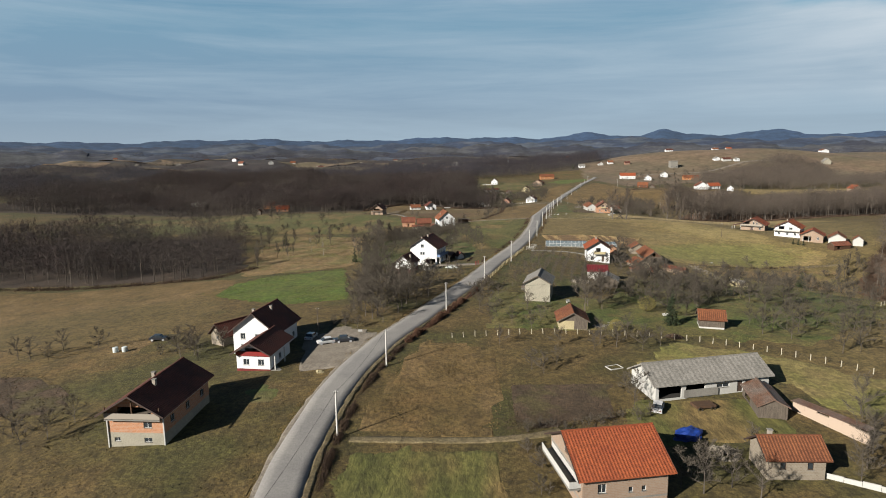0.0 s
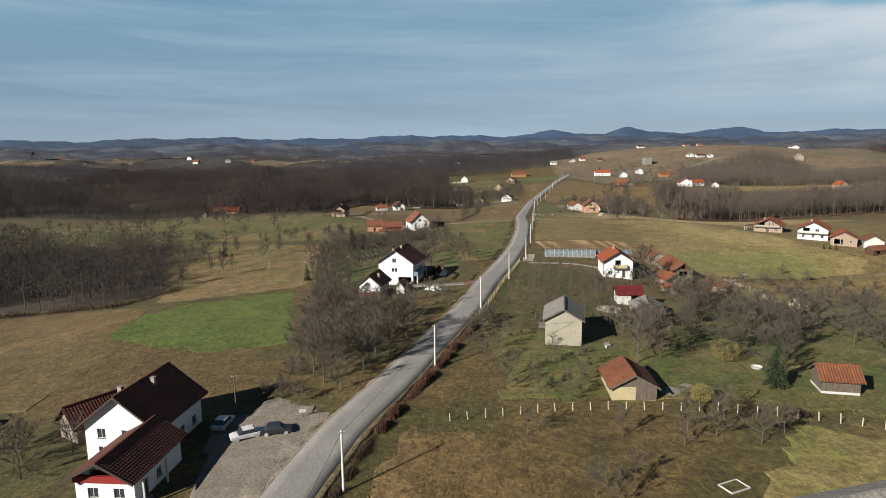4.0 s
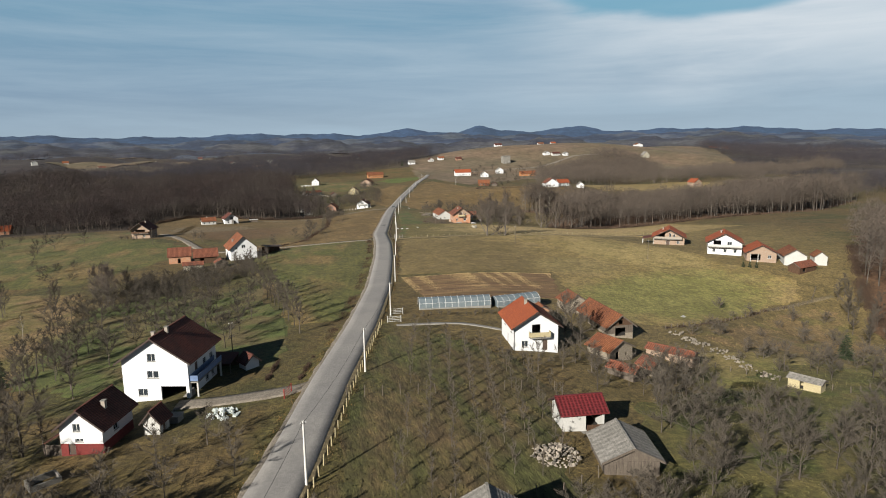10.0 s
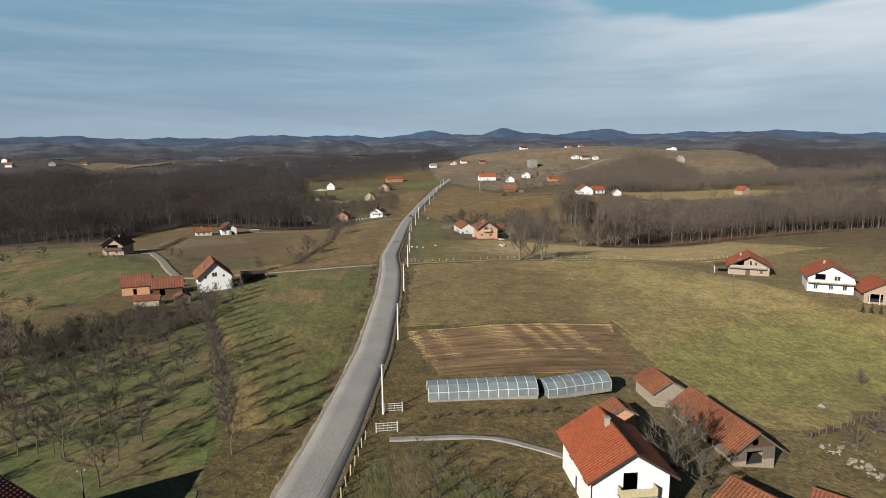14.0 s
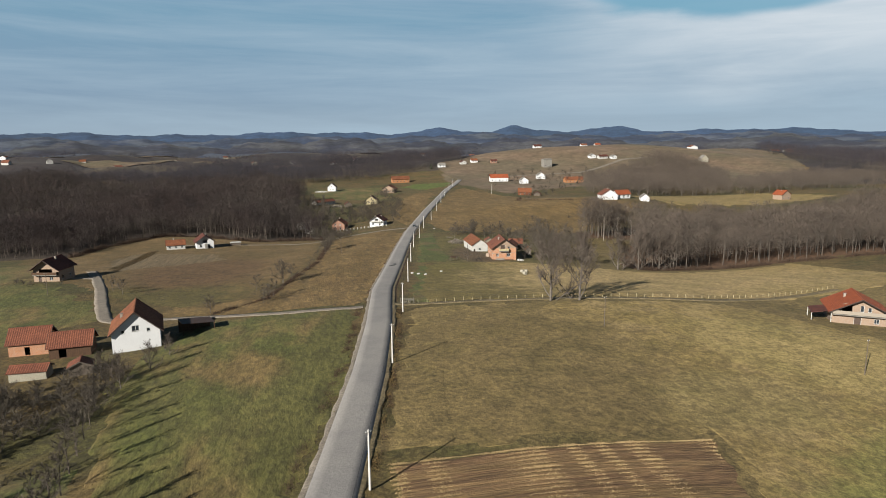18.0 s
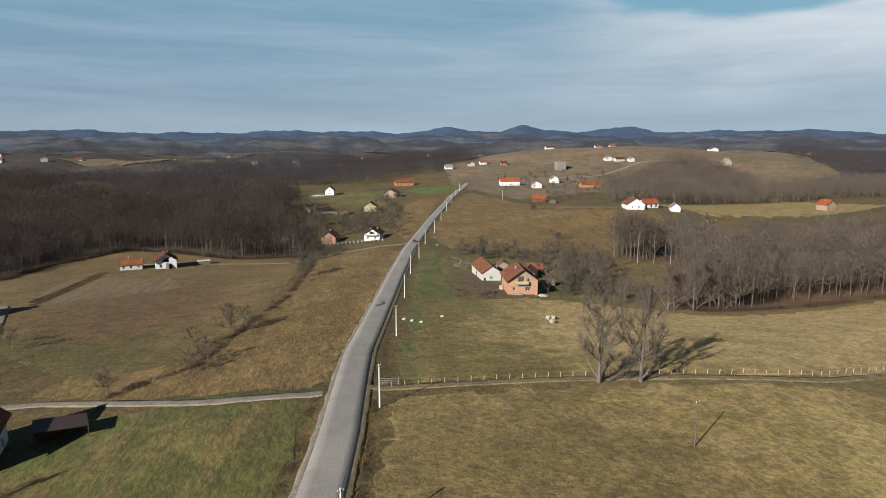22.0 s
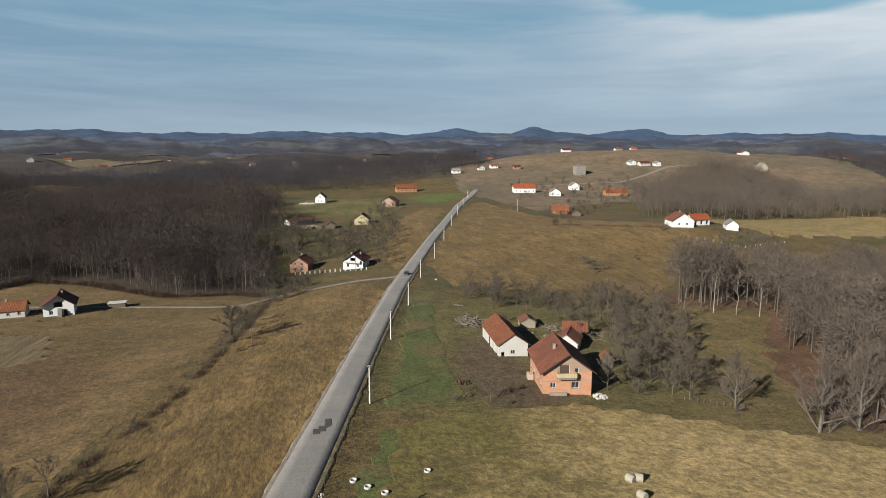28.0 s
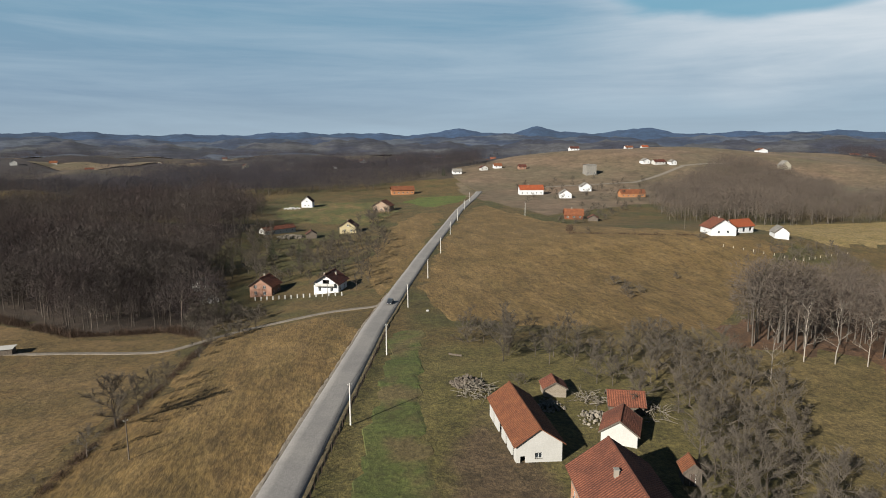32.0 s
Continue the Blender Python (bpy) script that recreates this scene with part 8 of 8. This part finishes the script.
def lathe(name, label, x, y, prof, mat, category, tilt=(0, 0), yaw=0, group="", up=0.0):
    """A turned body from a profile of (radius, height)."""
    bm = bmesh.new()
    n = 16
    rings = [[bm.verts.new((r * math.cos(6.2832 * k / n), r * math.sin(6.2832 * k / n), z)) for k in range(n)] for r, z in prof]
    for a, b in zip(rings, rings[1:]):
        for k in range(n):
            bm.faces.new([a[k], a[(k + 1) % n], b[(k + 1) % n], b[k]])
    bm.faces.new(rings[-1])
    bm.faces.new(rings[0][::-1])
    me = bpy.data.meshes.new(name)
    bm.to_mesh(me)
    bm.free()
    me.materials.append(M[mat])
    ob = new(name, me)
    ob.matrix_world = pose(x, y, float(terrain(x, y)) + up, tilt[0], tilt[1], yaw)
    return tagged(ob, label, category, group)


BALE = [(0.5, 0.0), (0.58, 0.05), (0.6, 0.3), (0.6, 0.9), (0.58, 1.15), (0.5, 1.2)]
for x, y in ((-73.9, 131.6), (-71.8, 131.6)):
    lathe("wrapped_bale", "round hay bale in pale green film", x, y, BALE, "bale", "bale", group="wrapped bales")
# pale bales stand in for the sheep round a hay feeder
for x, y, w in ((111.9, 417.2, 30), (113.0, 417.0, 60), (111.2, 412.6, 20)):
    lathe("hay_bale", "pale round bale standing in for sheep at a hay feeder", x, y, BALE, "cream", "bale", (90, 0), w, "hay bales", 0.58)

for x, y in ((74.4, 423.4), (76.2, 421.2), (78.3, 419.2), (84.9, 424.2), (115.1, 572.3)):
    lathe("feed_tub", "white feed tub lying on the grass", x, y, [(0.35, 0), (0.5, 0.05), (0.5, 0.35), (0.4, 0.36), (0.36, 0.1)], "white", "tub", group="feed tubs")
lathe("satellite_dish", "old pale round tub beside the spruce", 54.1, 143.5, [(0.3, 0), (0.8, 0.1), (0.95, 0.4), (0.85, 0.4), (0.6, 0.15)], "white", "tub")
h = thing("tarpaulin_heap", 36.3, 83.6, 20, None, "blue tarpaulin draped over a machine", "tarpaulin")
bm = bmesh.new()
bmesh.ops.create_icosphere(bm, subdivisions=3, radius=1.0)
for v in bm.verts:
    k = 1 + 0.16 * math.sin(v.co.x * 7 + 1) * math.cos(v.co.y * 6) + 0.1 * math.sin(v.co.z * 9 + v.co.x * 4)
    v.co = Vector((v.co.x * 2.4 * k, v.co.y * 1.5 * k, max(-0.1, v.co.z * 1.35 * k + 0.1)))
part("tarpaulin_cover", bm, "tarp", h)
h = thing("cart", 42.2, 92.6, 10, None, "low brown board cart standing in the yard", "cart")
boxed("cart_bed", (-1.7, 1.7, -1.0, 1.0, 0.5, 0.9), "brownwood", h)
for sx in (-1.1, 1.1):
    for sy in (-1.05, 1.05):
        v, f = limb_arrays([(Vector((sx, sy - 0.08, 0.35)), Vector((sx, sy + 0.08, 0.35)), 0.35, 0.35)], 12)
        mesh_object("wheel", v, f, ["rubber"], parent=h)
h = thing("garden_bench", 32.8, 155.4, 30, None, "white garden bench and table", "bench")
boxed("seat", (-0.6, 0.6, -0.25, 0.25, 0.42, 0.48), "white", h)
boxed("backrest", (-0.6, 0.6, 0.25, 0.3, 0.5, 0.95), "white", h)
for sx in (-0.5, 0.5):
    boxed("leg", (sx - 0.05, sx + 0.05, -0.2, 0.2, -0.1, 0.42), "white", h)
h = thing("cold_frame", 32.5, 110.0, 20, None, "pale empty bed frame lying on the grass", "frame")
for d in ((-1.4, 1.4, -1.0, -0.9), (-1.4, 1.4, 0.9, 1.0), (-1.4, -1.3, -0.9, 0.9), (1.3, 1.4, -0.9, 0.9)):
    boxed("frame_board", (*d, -0.05, 0.15), "white", h)
h = thing("field_sign", -18.6, 131.5, 10, None, "small white roadside sign on a post", "sign")
boxed("post", (-0.05, 0.05, -0.05, 0.05, -0.4, 1.2), "wood", h)
boxed("panel", (-0.5, 0.5, -0.09, -0.052, 0.8, 1.3), "white", h)
h = thing("paved_slab", 37.2, 136.0, -50, None, "grey concrete slabs beside the cottage", "slab")
for k in range(4):
    boxed("slab", (-1.2, 1.2, -3 + k * 1.5, -1.56 + k * 1.5, -0.1, 0.08 + 0.02 * (k % 2)), "concrete", h)
h = thing("wooden_hurdle", 113.8, 529, -35, None, "old timber hurdle leaning on the grass", "frame")
slats(h, -1.6, 1.6, 0, 0.05, 0.5, 7)
boxed("rail", (-1.7, 1.7, 0.05, 0.12, 0.2, 0.3), "wood", h)
h = thing("white_post_heap", 109.9, 247.2, 30, None, "pale planks lying on the meadow", "planks")
for k in range(4):
    boxed("plank", (-2.2 + 0.3 * k, 0.8 + 0.2 * k, k * 0.25, k * 0.25 + 0.2, 0, 0.12 + 0.03 * k), "white", h)
field("asphalt_patch", [(69.0, 438.6), (70.6, 438.4), (71.6, 440.6), (72.9, 444), (71.4, 446), (70.2, 443.2), (68.6, 441.5)], "tar", "dark tar stain on the asphalt", lift=0.21, step=1.0, ragged=0.25, category="patch")

# ---- far woods, fields and the rim of hills ----
FAR_FIELDS = [(-1100, 2300, 200, 70), (-1250, 2080, 150, 60), (-700, 2050, 150, 60), (-1500, 2700, 220, 90), (-400, 2250, 150, 60), (-150, 2600, 190, 70), (-900, 2900, 220, 80), (150, 2150, 120, 50), (700, 1900, 140, 60),
              (1500, 2100, 160, 70), (1150, 1500, 120, 50), (1250, 1750, 150, 60), (-620, 1550, 110, 45), (-1150, 1800, 130, 60), (1900, 2500, 190, 80), (-330, 1750, 120, 45), (60, 1650, 90, 35), (1650, 1650, 150, 60),
              (950, 2300, 160, 70), (-820, 1720, 90, 40), (-500, 2550, 160, 60), (380, 2400, 140, 60), (500, 2050, 100, 40), (-1700, 2350, 200, 80), (-240, 1980, 90, 40), (1350, 2350, 160, 60), (-1000, 1500, 90, 40)]
far_rng = np.random.RandomState(9)
n = 19000
fx = far_rng.uniform(-2600, 3000, n)
fy = far_rng.uniform(950, 3400, n)
keep = (np.hypot(fx - 60, fy - 350) > 900) & (np.abs(fx - 200) < 120 + (fy - 200) * 0.85) & (rolling(fx * 0.55 + 300, fy * 0.55) > -0.5)
keep &= ~inside([(200, 860), (470, 860), (700, 940), (800, 960), (880, 1180), (880, 1320), (660, 1400), (400, 1290), (250, 1160)], fx, fy)
keep &= ~((fx > -900) & (fx < 320) & (fy < 1400))
for x, y, a, b in FAR_FIELDS:
    keep &= ((fx - x) / (a * 1.02)) ** 2 + ((fy - y + 60) / (b + 60)) ** 2 > 1
for x, y in FAR_SPOTS:
    keep &= ((fx - x) / 45) ** 2 + ((fy - y + 70) / 110) ** 2 > 1
fx, fy = fx[keep], fy[keep]
CLUMP = [forest_tree(500 + k, 56, 0.032, 0.58, 0.1, 1) for k in range(5)]
crng = random.Random(4)
lumps = 15 + 5 * rolling(fx * 3.1, fy * 3.1)
# the twig colour of these woods carries the haze of distance
wood_stuff("far_woodland", "distant purple-brown winter woods tinted with haze on rolling hills", crng, CLUMP, fx, fy, [float(h) + crng.uniform(-2.5, 2.5) for h in lumps], twig="fartwig")


def far_ridge(label, radius, mat, seed, level, bumps=(), rough=1.0):
    """A ridge of distant hills round the horizon, seen as a solid band; level is the skyline's elevation in degrees."""
    rg = random.Random(seed)
    ph = [rg.uniform(0, 6.28) for _ in range(8)]
    top, base, mid = [], [], []
    for k in range(361):
        az = -72 + k * 0.4
        a = radians(az)
        el = level + rough * (0.10 * math.sin(az * 0.31 + ph[0]) + 0.07 * math.sin(az * 0.83 + ph[1]) + 0.045 * math.sin(az * 1.9 + ph[2]) + 0.025 * math.sin(az * 4.7 + ph[3]) + 0.015 * math.sin(az * 9 + ph[4]))
        el += sum(h * math.exp(-((az - c) / w) ** 2) for c, w, h in bumps)
        for lst, r, z in ((top, radius, 39 + radius * math.tan(radians(el))), (mid, radius * 0.93, 39 + radius * math.tan(radians(el * 0.4)) - 25), (base, radius * 0.86, -60)):
            lst.append((60 + r * math.sin(a), 250 + r * math.cos(a), z))
    v = np.array(base + mid + top)
    i = np.concatenate([np.arange(360), np.arange(361, 721)])
    return tagged(mesh_object("backdrop", v, np.stack([i, i + 1, i + 362, i + 361], 1), [mat], flat=False), label, "hills", kind="structure")


# the ridges get their haze from their base colours
far_ridge("distant wooded hills coloured blue as haze", 4300, "hills_far", 3, 0.74, ((12.5, 2.4, 0.42), (19.5, 1.4, 0.42), (28.6, 2.4, 0.42), (62, 16, -0.42)))
far_ridge("dark wooded ridge tinted with haze before the slate hills", 2800, "hills_near", 21, -0.12, ((-24, 7, -0.25), (9, 6, 0.22), (37, 9, 0.2), (62, 16, -0.3)), 2.2)
far_ridge("slate hills coloured with haze before the skyline", 3500, "hills_mid", 8, 0.30, ((14, 5, 0.35), (34, 8, 0.2), (62, 16, -0.35)), 1.3)
frng2 = random.Random(31)
for k, (x, y, a, b) in enumerate(FAR_FIELDS):
    field("far_field", [(x + a * math.cos(k * 0.524) * frng2.uniform(.7, 1.2), y + b * math.sin(k * 0.524) * frng2.uniform(.7, 1.2)) for k in range(12)], "far_field", "pale distant field among woods", lift=2.0, step=60, ragged=0)

# ---- relief of the grass: tufts on the nearer fields ----
turf_rng = np.random.RandomState(77)
for nm, poly, mat, label in FIELDS:
    xs, ys = np.array([p[0] for p in poly], float), np.array([p[1] for p in poly], float)
    if nm == "forest_floor" or mat in ("gravel", "pasture", "mown", "lawn", "bright", "garden", "plough") or ys.max() > 600 or xs.min() < -115 or xs.max() > 245:
        continue
    area = abs(np.dot(xs, np.roll(ys, 1)) - np.dot(ys, np.roll(xs, 1))) / 2
    n = int(min(26000, area * 3.0) * (xs.max() - xs.min()) * (ys.max() - ys.min()) / area)
    x, y = turf_rng.uniform(xs.min(), xs.max(), n), turf_rng.uniform(ys.min(), ys.max(), n)
    clump = rolling(x * 37, y * 31) + 0.7 * rolling(x * 11, y * 13)
    ok = inside(poly, x, y) & (clump + turf_rng.uniform(-.5, .5, n) > -0.1) & (np.abs(x - road_x(y)) > 3.4)
    x, y = x[ok], y[ok]
    n = len(x)
    z = terrain(x, y) + 0.03
    h = turf_rng.uniform(0.06, 0.26, n) * (0.7 if mat in ("green", "lush", "mown") else 1.0)
    a = turf_rng.uniform(0, 3.14, n)
    w = turf_rng.uniform(0.06, 0.2, n)
    lx, ly = turf_rng.normal(0, .5, n) * h, turf_rng.normal(0, .5, n) * h
    v = np.stack([np.stack([x - np.cos(a) * w, y - np.sin(a) * w, z], 1), np.stack([x + np.cos(a) * w, y + np.sin(a) * w, z], 1), np.stack([x + lx, y + ly, z + h], 1)], 1)
    tagged(mesh_object("grass_tufts", v, np.arange(3 * n).reshape(-1, 3), [mat]), "short uneven tufts of winter grass", "grass", kind="stuff")
